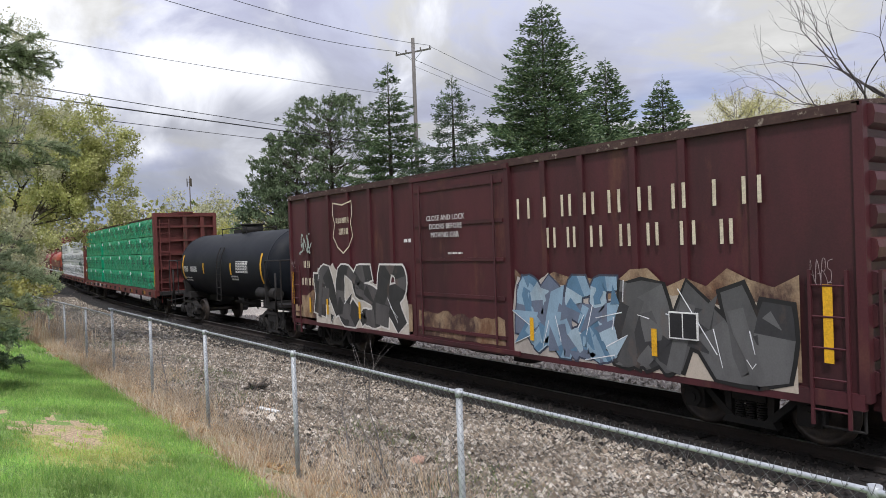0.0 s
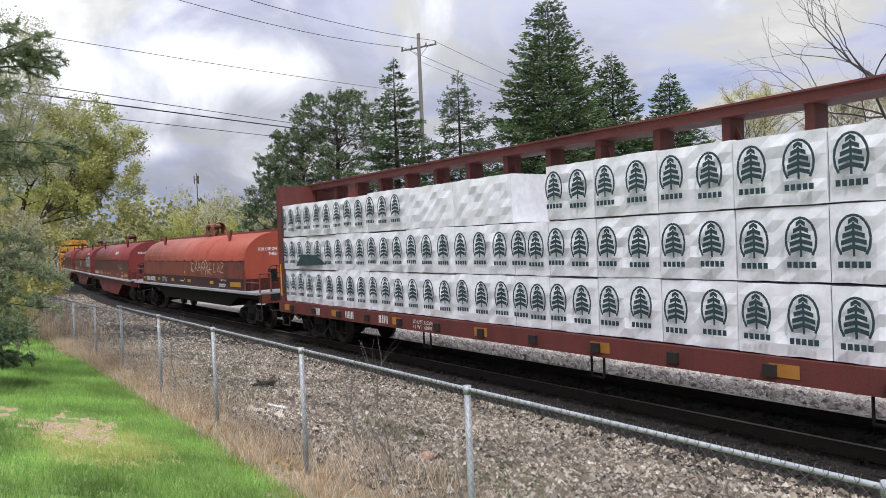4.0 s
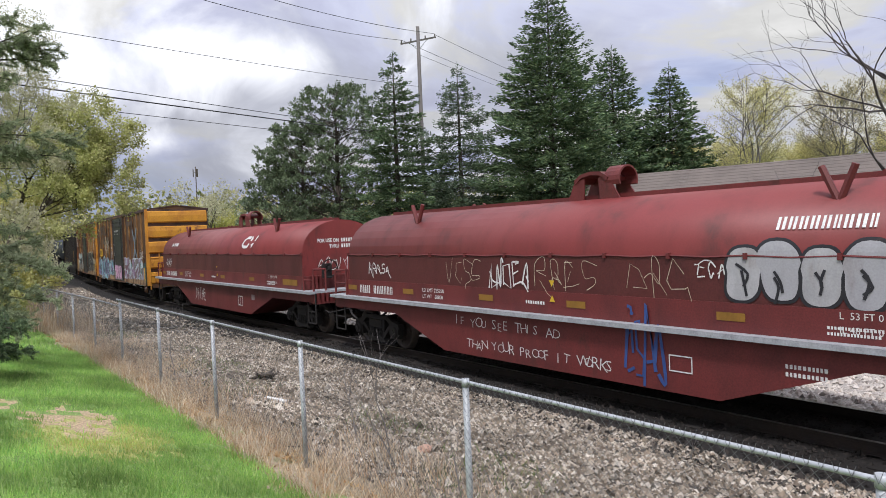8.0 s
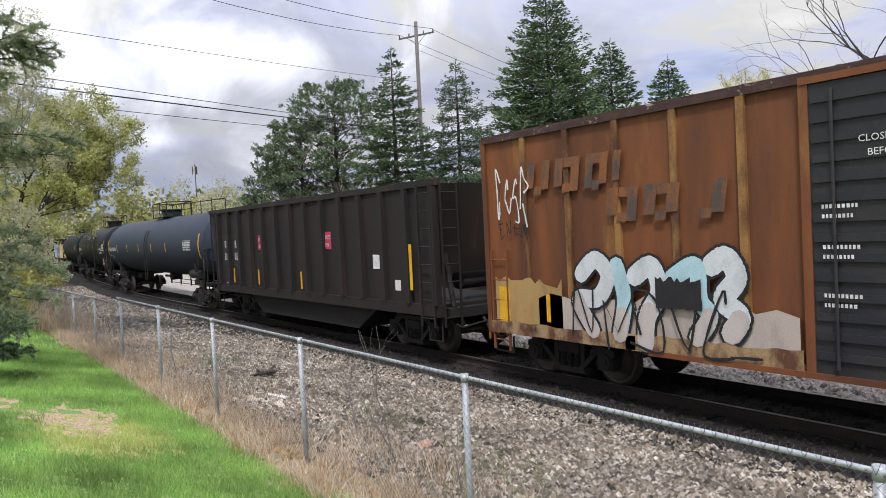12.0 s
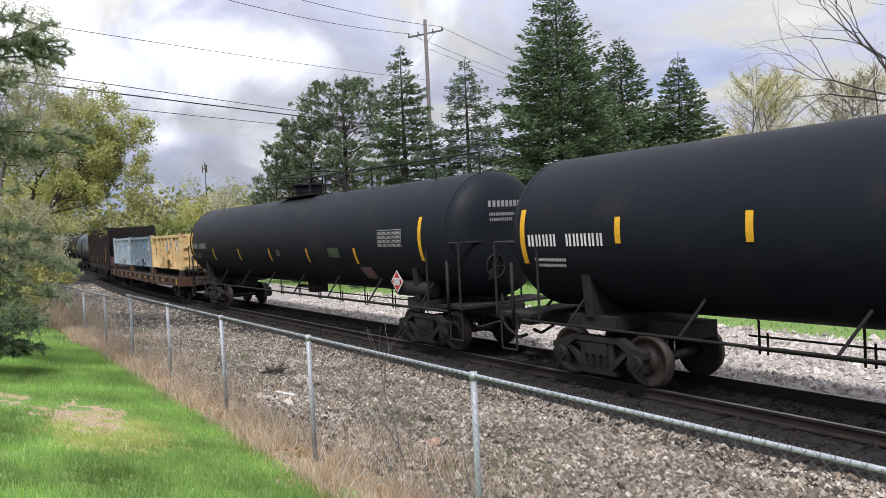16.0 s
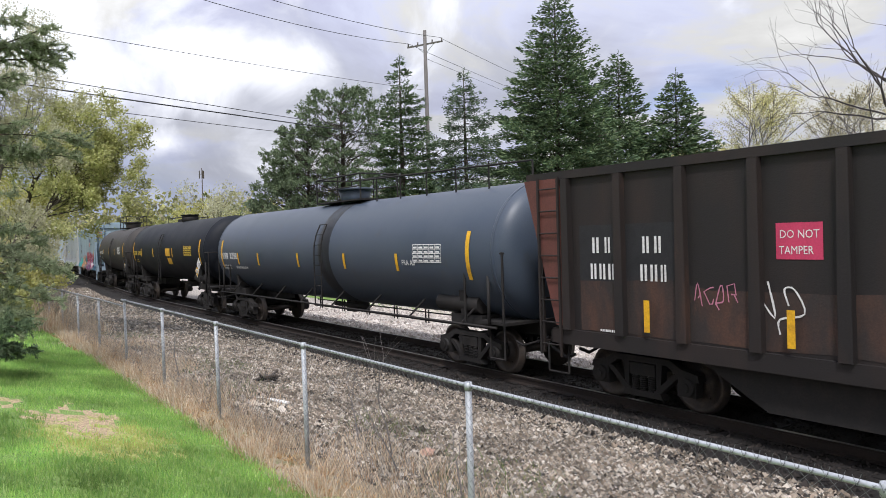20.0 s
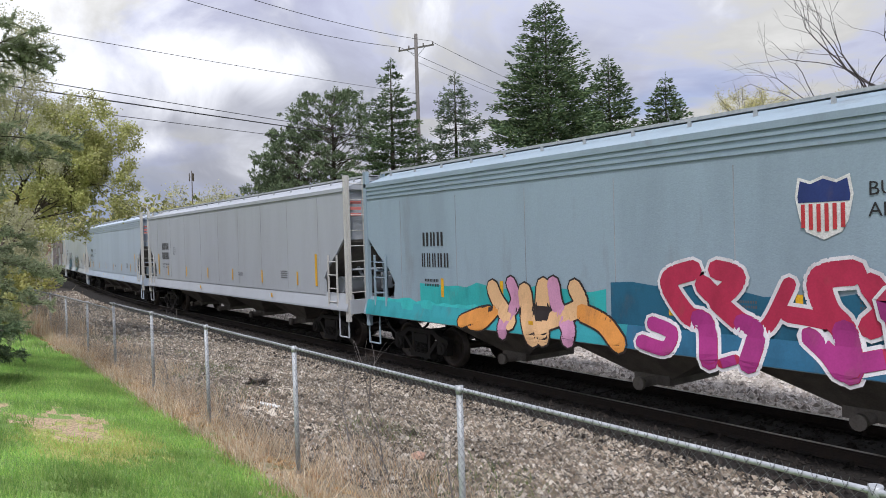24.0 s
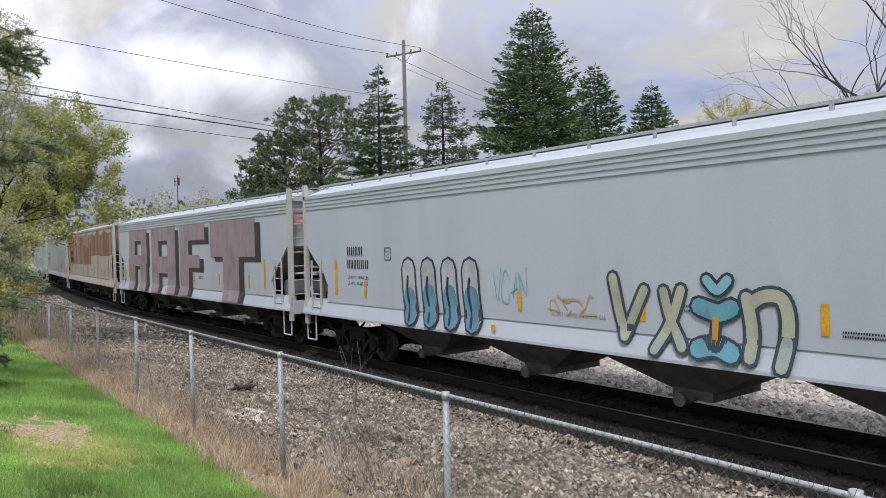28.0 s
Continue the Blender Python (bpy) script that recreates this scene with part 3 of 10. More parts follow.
scatter_stones("ballast_stones", 100000, (-22, -3.4), (-7.5, -2.2), 0.0255, STONE, "loose grey and brown ballast stones on the slope", 1)
scatter_stones("ballast_stones", 14000, (-60, -22), (-6.8, -2.2), 0.040, STONE, "loose grey and brown ballast stones further along", 2)
scatter_stones("ballast_stones", 16000, (-30, -1), (-2.9, 0.98), 0.028, STONE_D, "ballast stones between the rails, coloured near black for the train's shade", 3)
scatter_stones("ballast_stones", 1800, (-3.4, 14), (-7.5, -2.2), 0.05, STONE, "loose grey and brown ballast stones past the fence end", 6)
scatter_stones("gravel_stones", 20000, (-34, 2), (1.0, 8.3), 0.045, STONE_P, "pale loose gravel beyond the track", 5)


def blades(name, n, xr, qr, height, width, material, label, seed, lean=0.35, cat="grass", seg=1, keep=None):
    g = np.random.default_rng(seed)
    x = g.uniform(*xr, n); qv = g.uniform(*qr, n)
    if keep is not None:
        ok = keep(x, qv, g); x, qv = x[ok], qv[ok]; n = len(x)
    y = qv + np.interp(-x, -_tx[:400], _ty[:400], left=0.0)
    z = ground_z(x, y) - 0.01
    h = height * g.lognormal(0, 0.3, n)
    an = g.uniform(0, 6.28, n); wv = np.stack([np.cos(an), np.sin(an), np.zeros(n)], -1) * (width * g.uniform(0.6, 1.4, n))[:, None]
    ln = g.normal(0, lean, (n, 2)) * h[:, None]
    p = np.stack([x, y, z], -1)
    mid = p + np.stack([ln[:, 0] * 0.35, ln[:, 1] * 0.35, h * 0.55], -1)
    tip = p + np.stack([ln[:, 0], ln[:, 1], h], -1)
    if seg == 1:
        v = np.stack([p - wv, p + wv, tip], 1)
        F = np.arange(3 * n).reshape(n, 3)
    else:
        v = np.stack([p - wv, p + wv, mid - wv * 0.7, mid + wv * 0.7, tip], 1)
        b = 5 * np.arange(n)[:, None]
        F = np.concatenate([b + [0, 1, 3], b + [0, 3, 2], b + [2, 3, 4]])
    return tagged(new(name, mesh_np(name, v.reshape(-1, 3), F, material)), label, cat, kind="stuff")


GRASS = island("lawn_grass", [(0.19, 0.37, 0.085), (0.28, 0.47, 0.115), (0.41, 0.58, 0.16), (0.18, 0.36, 0.11), (0.53, 0.62, 0.24)], 0.65, 0.5, 0.5)
DRY = island("dry_grass", [(0.48, 0.36, 0.24), (0.64, 0.53, 0.39), (0.34, 0.21, 0.12), (0.56, 0.42, 0.28), (0.44, 0.40, 0.33), (0.72, 0.62, 0.48)], 0.85, 0.2, 0.2)
WEED = island("verge_weeds", [(0.07, 0.12, 0.03), (0.12, 0.17, 0.05), (0.20, 0.19, 0.09)], 0.8, 0.3, 0.2)


def not_worn(x, y, g):
    """The lawn has a worn patch of pale thatch."""
    return g.uniform(0, 1, len(x)) < np.minimum(np.clip((bare_spot(x, y) - 0.30) * 1.1, 0.02, 1), np.clip(thin_turf(x, y) * 0.8 - 0.25, 0.12, 1))


blades("lawn_grass", 150000, (-16, -4.0), (-11.0, -8.2), 0.055, 0.0040, GRASS, "short bright green mown grass", 11, keep=not_worn)
YELLOWING = island("yellowing_grass", [(0.42, 0.46, 0.13), (0.52, 0.50, 0.19), (0.34, 0.42, 0.11), (0.60, 0.52, 0.28)], 0.75, 0.4, 0.2)
blades("yellowing_grass", 34000, (-10.2, -6.3), (-10.4, -8.6), 0.032, 0.0040, YELLOWING, "thin yellowing grass round the worn patch", 18, keep=lambda x, y, g: (thin_turf(x, y) + g.normal(0, 0.3, len(x)) < 1.1) & (bare_spot(x, y) + g.normal(0, 0.15, len(x)) > 0.4))
blades("lawn_grass", 34000, (-45, -16), (-11.2, -8.4), 0.07, 0.010, GRASS, "short green grass further along the lawn", 12)
blades("lawn_grass", 30000, (-60, 30), (8.0, 30), 0.10, 0.03, GRASS, "green grass beyond the track", 13)
blades("dry_grass", 21000, (-26, -2.5), (-8.30, -7.45), 0.19, 0.0030, DRY, "tall straw-coloured dead grass along the fence", 14, lean=0.45, seg=2, keep=lambda x, y, g: np.sin(x * 2.3) + np.sin(x * 5.1 + 4 * y) + 0.8 * np.sin(y * 9) + g.normal(0, 0.9, len(x)) > -0.2)
LITTER = island("leaf_litter", [(0.36, 0.20, 0.09), (0.46, 0.31, 0.15), (0.24, 0.13, 0.07), (0.52, 0.40, 0.22)], 0.85, 0.1, 0.2)
blades("leaf_litter", 14000, (-24, -5), (-8.36, -7.7), 0.028, 0.010, LITTER, "dead brown leaves along the lawn edge", 19, lean=1.2, cat="leaves")
blades("dry_grass", 7000, (-26, -1.5), (-7.5, -6.6), 0.22, 0.0035, DRY, "scattered straw-coloured dead grass among the stones", 17, lean=0.4, seg=2, keep=lambda x, y, g: np.sin(x * 1.7) + np.sin(x * 0.6 + 3 * y) + g.normal(0, 0.5, len(x)) > 0.2)
blades("dry_grass", 5000, (-40, -20), (-8.8, -6.9), 0.5, 0.007, DRY, "tall straw-coloured dead grass by the far fence", 15, lean=0.25, seg=2)
blades("verge_weeds", 9000, (-22, -1.5), (-7.5, -5.2), 0.10, 0.005, WEED, "low green weeds among the stones", 16, lean=0.6, keep=lambda x, y, g: np.sin(x * 2.1 + y) + np.sin(x * 0.8 + 2 * y) + g.normal(0, 0.5, len(x)) > 0.5)

# ---- chain-link fence ----
FY, FSTEP, FX0, FTOP = -7.87, 2.51, -3.73, 1.97
fence = tagged(empty("chain_link_fence", Matrix.Translation((FX0, FY, 0))), "galvanised chain-link fence with round posts and a top rail", "fence")
bm = bmesh.new()
tube(bm, (0, 0, -0.15), (0, 0, 1.19), 0.022, n=12)
tube(bm, (0, 0, 1.16), (0, 0, 1.212), 0.026, n=12)
post = part("post", bm, M["galv"], fence)
bm = bmesh.new()
WIRE_D, P = 0.0011, 0.0575
for k in range(-21, int(FSTEP / P) + 1):
    for sgn in (1, -1):
        x0 = k * P
        za, zb = 0.04, 1.20
        xa, xb = (x0, x0 + (zb - za)) if sgn > 0 else (x0 + (zb - za), x0)
        lo, hi = max(0, min(xa, xb)), min(FSTEP, max(xa, xb))
        if hi - lo < 0.02:
            continue
        f = lambda x: za + (zb - za) * (x - xa) / (xb - xa)
        tube(bm, (lo, 0.004 * sgn, f(lo)), (hi, 0.004 * sgn, f(hi)), WIRE_D, n=3, caps=False)
for k in range(0, int(FSTEP / P)):
    tube(bm, (k * P, 0, 1.18), (k * P + 0.016, 0.004, 1.228), 0.0013, n=3, caps=False)
    tube(bm, (k * P, 0, 1.18), (k * P - 0.014, -0.004, 1.224), 0.0013, n=3, caps=False)
M["mesh_wire"] = mat("weathered_mesh_wire", (0.13, 0.135, 0.14), (0.09, 0.092, 0.095), 8, rough=0.7)
mesh_panel = part("wire_mesh", bm, M["mesh_wire"], fence, "diamond wire mesh with twisted ends")
bm = bmesh.new()
tube(bm, (0, 0, 1.19), (FSTEP, 0, 1.19), 0.0125, n=12, caps=False)
rail = part("top_rail", bm, M["galv"], fence)
fz = lambda i: (FTOP - 1.19) - (0.0 if i < 5 else 0.09 + 0.02 * (i - 4))     # the rail steps down where a new run begins
post.matrix_basis = pose(0, 0, fz(0)); mesh_panel.matrix_basis = pose(0, -0.02, fz(0)); rail.matrix_basis = pose(0, 0, fz(0))
for i in range(-3, 16):
    x = -FSTEP * i
    lean = random.uniform(-0.6, 0.6)
    if i:
        share("post", post, fence, pose(x, 0, fz(i), lean, random.uniform(-0.5, 0.5)))
    if i != 0:
        share("wire_mesh", mesh_panel, fence, pose(x, -0.02, fz(i)), "diamond wire mesh with twisted ends")
        d = math.degrees(math.atan2(fz(i) - fz(i - 1), FSTEP)) if i != 5 else 0.0
        share("top_rail", rail, fence, pose(x, 0, fz(i), 0, d))
bm = bmesh.new()
tube(bm, (-0.07, 0, 1.19), (0.07, 0, 1.19), 0.0155, n=12)
slv = part("rail_sleeve", bm, M["galv"], fence)
slv.matrix_basis = pose(-FSTEP * 2 - 1.75, 0, fz(2))
share("rail_sleeve", slv, fence, pose(-FSTEP * 4 - 0.2, 0, fz(4)))

# ---- trees ----
NEEDLE = island("spruce_needles", [(0.055, 0.094, 0.052), (0.095, 0.145, 0.075), (0.165, 0.215, 0.105), (0.070, 0.115, 0.064)], 0.75, 0.12, 0.40)
NEEDLE_BLUE = island("blue_spruce_needles", [(0.075, 0.115, 0.078), (0.125, 0.175, 0.112), (0.20, 0.245, 0.16), (0.085, 0.130, 0.086)], 0.75, 0.12, 0.40)
PINE = island("pine_needles", [(0.20, 0.245, 0.14), (0.28, 0.33, 0.20), (0.38, 0.42, 0.27), (0.22, 0.27, 0.155)], 0.75, 0.40, 0.25)
LEAF_Y = island("young_yellow_leaves", [(0.40, 0.38, 0.11), (0.50, 0.47, 0.16), (0.34, 0.35, 0.11), (0.58, 0.53, 0.24)], 0.7, 0.45, 0.22)
LEAF_G = island("young_green_leaves", [(0.34, 0.36, 0.12), (0.44, 0.45, 0.18), (0.54, 0.53, 0.25), (0.27, 0.30, 0.11)], 0.7, 0.45, 0.25)
LEAF_P = island("pale_buds", [(0.45, 0.44, 0.29), (0.55, 0.53, 0.37), (0.36, 0.36, 0.22)], 0.7, 0.45, 0.2)
LEAF_V = island("thin_yellow_leaves", [(0.60, 0.55, 0.24), (0.70, 0.64, 0.33), (0.52, 0.50, 0.20)], 0.7, 0.5, 0.2)
LEAF_B = island("brown_buds", [(0.42, 0.37, 0.20), (0.50, 0.44, 0.25), (0.36, 0.33, 0.17)], 0.7, 0.4, 0.2)
PINE_D = island("dark_pine_needles", [(0.075, 0.110, 0.062), (0.125, 0.165, 0.092), (0.19, 0.235, 0.135), (0.088, 0.125, 0.072)], 0.75, 0.12, 0.40)
M["bark_bare"] = mat("bare_tree_bark", (0.085, 0.072, 0.075), (0.055, 0.048, 0.050), 5, streak=0.3, rough=0.9, bump=0.4)


def kites(pts, dirs, length, width, g, single=False):
    """Two crossed narrow kites (or one) at each point, along its way."""
    n = len(pts)
    d = dirs / np.linalg.norm(dirs, axis=1, keepdims=True)
    r = g.normal(0, 1, (n, 3)); s = np.cross(d, r); s /= np.linalg.norm(s, axis=1, keepdims=True); u = np.cross(d, s)
    L = (length * g.uniform(0.6, 1.3, n))[:, None]; W = (width * g.uniform(0.7, 1.3, n))[:, None]
    if single:
        return np.stack([pts, pts + d * L * 0.45 + s * W, pts + d * L, pts + d * L * 0.45 - s * W], 1).reshape(-1, 3), np.arange(4 * n).reshape(-1, 4)
    v = np.stack([pts, pts + d * L * 0.45 + s * W, pts + d * L, pts + d * L * 0.45 - s * W,
                  pts, pts + d * L * 0.45 + u * W, pts + d * L, pts + d * L * 0.45 - u * W], 1).reshape(-1, 3)
    return v, np.arange(8 * n).reshape(-1, 4)


def conifer(name, x, y, h, r, seed, label, leaf=None, tufts=30000, bare=0.04, droop=0.25, shape=0.85, gap=0.36, ragged=0.18, size=0.20, hang=0.10):
    """A spruce: whorls of sagging boughs with upturned ends, each a flat fan of short needled shoots."""
    g = np.random.default_rng(seed)
    z0 = float(ground_z(x, y))
    t = tagged(empty(name, pose(x, y, z0 - 0.05, 0, 0, g.uniform(0, 360))), label, "tree")
    bm = bmesh.new()
    tube(bm, (0, 0, 0), (0, 0, h * 0.6), 0.016 * h, 0.008 * h, n=9)
    tube(bm, (0, 0, h * 0.6), (0, 0, h * 0.985), 0.008 * h, 0.01, n=7)
    boughs = []
    z = h * bare
    while z < h * 0.975:
        f = z / h
        reach = r * (1 - f) ** shape
        nb = int(g.integers(6, 9)) if reach > 0.8 else 5
        a0 = g.uniform(0, 6.28)
        for b in range(nb):
            L = max(0.16, reach * g.normal(0.95, ragged))
            boughs.append((z + g.normal(0, gap * 0.3), a0 + 6.283 * b / nb + g.normal(0, 0.18), L, f))
        z += gap * (0.55 + 0.45 * min(1.0, reach / 2.0)) * g.uniform(0.8, 1.2)
    area = np.array([0.25 + L ** 1.55 for _, _, L, _ in boughs])
    share_n = np.maximum(8, tufts * area / area.sum()).astype(int)
    pts, dirs, lens = [], [], []
    for (zb, an, L, f), m in zip(boughs, share_n):
        out, side = np.array([np.cos(an), np.sin(an), 0.0]), np.array([-np.sin(an), np.cos(an), 0.0])
        sag, lift = L * droop * g.uniform(0.6, 1.3) * (1.25 - 1.4 * f), L * g.uniform(0.12, 0.26)
        u = 1.0 - 0.93 * g.uniform(0, 1, m) ** 1.25
        twig = g.integers(0, int(5 + 7 * L), m)            # shoots gather on side twigs
        tu = g.uniform(0.1, 0.95, 40)[twig % 40]
        u = np.where(g.uniform(0, 1, m) < 0.7, tu + g.normal(0, 0.035, m), u).clip(0.05, 1.02)
        sg = np.where((twig * 7 + 3) % 2 == 0, 1.0, -1.0)
        w = g.uniform(0, 1, m)
        wide = (0.36 * L * (1.0 - u) + 0.10 + 0.05 * L) * w
        c = np.array([0, 0, zb])[None] + out[None] * (L * u + 0.35 * wide)[:, None] + side[None] * (sg * wide)[:, None]
        c[:, 2] += -sag * u ** 1.2 + lift * u ** 3 - hang * w * (0.4 + L * 0.3) * g.uniform(0, 1, m) + g.normal(0, 0.03 + 0.012 * L, m)
        pts.append(c)
        dirs.append(out[None] * 0.8 + side[None] * (sg * (0.35 + 0.5 * w))[:, None] + g.normal(0, 0.22, (m, 3)) + np.array([0, 0, 0.12]))
        lens.append(np.full(m, size * (0.75 + 0.12 * min(L, 3.0))))
        if L > 0.7:
            ax = [(out * (L * q) + np.array([0, 0, zb - sag * q ** 1.2 + lift * q ** 3])) for q in (0.0, 0.45, 0.9)]
            for p0, p1, r0 in zip(ax, ax[1:], (0.012 + 0.008 * L, 0.008 + 0.004 * L)):
                tube(bm, tuple(p0), tuple(p1), r0, r0 * 0.6, n=3, caps=False)
    top = np.linspace(h * 0.93, h, 30)
    pts.append(np.stack([top * 0, top * 0, top], -1)); dirs.append(np.stack([g.normal(0, 0.6, 30), g.normal(0, 0.6, 30), np.full(30, 0.8)], -1)); lens.append(np.full(30, 0.16))
    part("trunk", bm, M["bark"], t)
    ln = np.concatenate(lens)
    v, f = kites(np.concatenate(pts), np.concatenate(dirs), ln, ln * 0.165, g, True)
    o = new("crown", mesh_np("crown", v, f, leaf or NEEDLE)); o.parent = t
    return t


def pine(name, x, y, h, r, seed, label, leaf, clumps=130, per=110, low=0.12):
    """A rounded pine: crooked boughs that end in tufted clumps, with gaps between them."""
    g = np.random.default_rng(seed)
    t = tagged(empty(name, pose(x, y, float(ground_z(x, y)) - 0.05)), label, "tree")
    bm = bmesh.new()
    tube(bm, (0, 0, 0), (0.1, 0, h * 0.5), 0.02 * h, 0.013 * h, n=9)
    tube(bm, (0.1, 0, h * 0.5), (0, 0.1, h * 0.93), 0.013 * h, 0.03, n=7)
    pts, dirs = [], []
    for k in range(clumps):
        f = low + (1 - low) * (k + g.uniform(0, 1)) / clumps
        an = g.uniform(0, 6.28)
        env = r * (1 - max(0.0, (f - 0.35) / 0.68) ** 2.2) ** 0.5 * (0.72 + 0.28 * min(1.0, f / 0.35))
        R = env * g.uniform(0.45, 1.05) ** 0.6
        c = np.array([R * np.cos(an), R * np.sin(an), f * h + g.normal(0, 0.15)])
        root = np.array([0.06, 0, max(0.5, c[2] - 0.45 * R - 0.3)])
        mid = (c + root) / 2 + g.normal(0, 0.15, 3) - np.array([0, 0, 0.10 * R])
        tube(bm, tuple(root), tuple(mid), 0.032, 0.02, n=3, caps=False); tube(bm, tuple(mid), tuple(c), 0.02, 0.008, n=4, caps=False)
        m = int(per * g.uniform(0.6, 1.4))
        rad = g.uniform(0.32, 0.62)
        way = np.array([np.cos(an) * 0.6, np.sin(an) * 0.6, 0.55])
        shoot = g.integers(0, 9, m)                          # upright shoots, each a brush of needles
        base = g.normal(0, 0.55, (9, 3)) * rad * np.array([1, 1, 0.5])
        p = c[None] + base[shoot] + way[None] * (g.uniform(0, 0.45, m) * rad)[:, None] + g.normal(0, 0.05, (m, 3))
        pts.append(p); dirs.append(way[None] + g.normal(0, 0.75, (m, 3)))
    part("trunk", bm, M["bark"], t)
    v, f = kites(np.concatenate(pts), np.concatenate(dirs), 0.20, 0.036, g, True)
    o = new("crown", mesh_np("crown", v, f, leaf)); o.parent = t
    return t


def limbs(bm, g, p, d, L, r, depth, tips, spread=0.55, up=0.12, kink=3, minr=0.006, split=(2, 4)):
    """A crooked limb that forks; its twig ends go into tips."""
    for k in range(kink):
        e = p + d * (L / kink)
        r2 = r * (1 - 0.30 / kink)
        tube(bm, tuple(p), tuple(e), r, r2, n=7 if r > 0.05 else 4 if r > 0.015 else 3, caps=False)
        if depth <= 2:
            tips.append((e.copy(), d.copy()))
        p, r = e, r2
        d = (d + Vector(g.normal(0, 0.13, 3)) + Vector((0, 0, up * 0.3))).normalized()
    if depth == 0 or r < minr:
        tips.append((p.copy(), d.copy()))
        return
    for i in range(int(g.integers(*split))):
        a = Vector(g.normal(0, 1, 3))
        a = (a - d * a.dot(d)).normalized()
        nd = (d + a * g.uniform(spread * 0.6, spread * 1.4) + Vector((0, 0, up))).normalized()
        limbs(bm, g, p.copy(), nd, L * g.uniform(0.62, 0.85), r * g.uniform(0.55, 0.72), depth - 1, tips, spread, up, kink, minr, split)


def broadleaf(name, x, y, h, seed, label, leaf=None, leaves=6000, size=0.16, cloud=0.5, lean=(0, 0), depth=5, spread=0.55, trunk=0.3, thick=0.022, bark="bark", z0=None, up=0.12, stems=1, split=(2, 4)):
    g = np.random.default_rng(seed)
    z0 = float(ground_z(x, y)) if z0 is None else z0
    t = tagged(empty(name, pose(x, y, z0 - 0.1)), label, "tree")
    bm = bmesh.new()
    tips = []
    for sidx in range(stems):
        d = Vector((lean[0] + (g.normal(0, 0.18) if stems > 1 else 0), lean[1] + (g.normal(0, 0.18) if stems > 1 else 0), 1)).normalized()
        limbs(bm, g, Vector((g.normal(0, 0.15) if stems > 1 else 0, g.normal(0, 0.15) if stems > 1 else 0, 0)), d, h * trunk, thick * h / stems ** 0.5, depth, tips, spread, up, split=split)
    part("trunk", bm, M[bark], t)
    if leaves:
        tp = np.array([tuple(p) for p, _ in tips]); td = np.array([tuple(d) for _, d in tips])
        k = g.integers(0, len(tp), leaves)
        c = tp[k] - td[k] * g.uniform(0, 0.5, (leaves, 1)) + g.normal(0, cloud, (leaves, 3)) * np.array([1, 1, 0.8])
        v, f = kites(c, td[k] * 0.4 + g.normal(0, 0.7, (leaves, 3)), size, size * 0.34, g, True)
        o = new("crown", mesh_np("crown", v, f, leaf or LEAF_G)); o.parent = t
    return t


def veil_tree(name, x, y, h, wide, seed, label, leaf, stems=4, per=34, size=0.11, low=0.30):
    """An upright tree: a fan of stems, rising side limbs and fine twigs with thin new leaves along them."""
    g = np.random.default_rng(seed)
    t = tagged(empty(name, pose(x, y, float(ground_z(x, y)) - 0.1)), label, "tree")
    bm = bmesh.new()
    tube(bm, (0, 0, 0), (0, 0, h * 0.14), 0.013 * h, 0.011 * h, n=8)
    pts, dirs = [], []
    for k in range(stems):
        an = 6.283 * k / stems + g.normal(0, 0.3)
        out = Vector((math.cos(an), math.sin(an), 0)) * wide * g.uniform(0.15, 0.45)
        hs = h * g.uniform(0.84, 1.0)
        line = [Vector((0, 0, h * 0.13))]
        for q in np.linspace(0.2, 1.0, 7):
            line.append(Vector((0, 0, h * 0.13 + (hs - h * 0.13) * q)) + out * q ** 0.7 + Vector(g.normal(0, 0.012 * h, 3)))
        rad = np.linspace(0.0065 * h, 0.010, 8)
        for a, b, ra, rb in zip(line, line[1:], rad, rad[1:]):
            tube(bm, tuple(a), tuple(b), float(ra), float(rb), n=5, caps=False)
        for j in range(19):
            u = g.uniform(low, 0.97)
            m = min(6, int(u * 7)); p = line[m].lerp(line[m + 1], u * 7 - m)
            f = (p.z / h - low) / (1 - low)
            room = wide * max(0.16, 1 - abs(2 * f - 0.75) ** 2.4)
            an2 = an + g.normal(0, 1.1)
            d = Vector((math.cos(an2), math.sin(an2), g.uniform(0.6, 1.4))).normalized()
            L = room * g.uniform(0.55, 1.0)
            mid, tip = p + d * L * 0.5 + Vector(g.normal(0, 0.06, 3)) * L, p + d * L + Vector((0, 0, 0.06 * L))
            tube(bm, tuple(p), tuple(mid), 0.03, 0.02, n=3, caps=False); tube(bm, tuple(mid), tuple(tip), 0.02, 0.008, n=3, caps=False)
            for w in range(8):
                v = g.uniform(0.2, 1.0)
                a = p.lerp(mid, v * 2) if v < 0.5 else mid.lerp(tip, v * 2 - 1)
                td = (d * 0.7 + Vector(g.normal(0, 0.55, 3)) + Vector((0, 0, 0.25))).normalized()
                tl = g.uniform(0.5, 1.0) * (0.45 + 0.22 * L)
                b = a + td * tl
                tube(bm, tuple(a), tuple(b), 0.012, 0.005, n=3, caps=False)
                q = g.uniform(0.1, 1.08, (max(6, int(per * tl / 0.8)), 1))
                pts.append(np.array(a)[None] + np.array(td)[None] * tl * q + g.normal(0, 0.15, (len(q), 3))); dirs.append(np.array(td)[None] * 0.4 + g.normal(0, 0.7, (len(q), 3)))
    part("trunk", bm, M["bark_grey"], t)
    v, f = kites(np.concatenate(pts), np.concatenate(dirs), size, size * 0.36, g, True)
    o = new("crown", mesh_np("crown", v, f, leaf)); o.parent = t
    return t


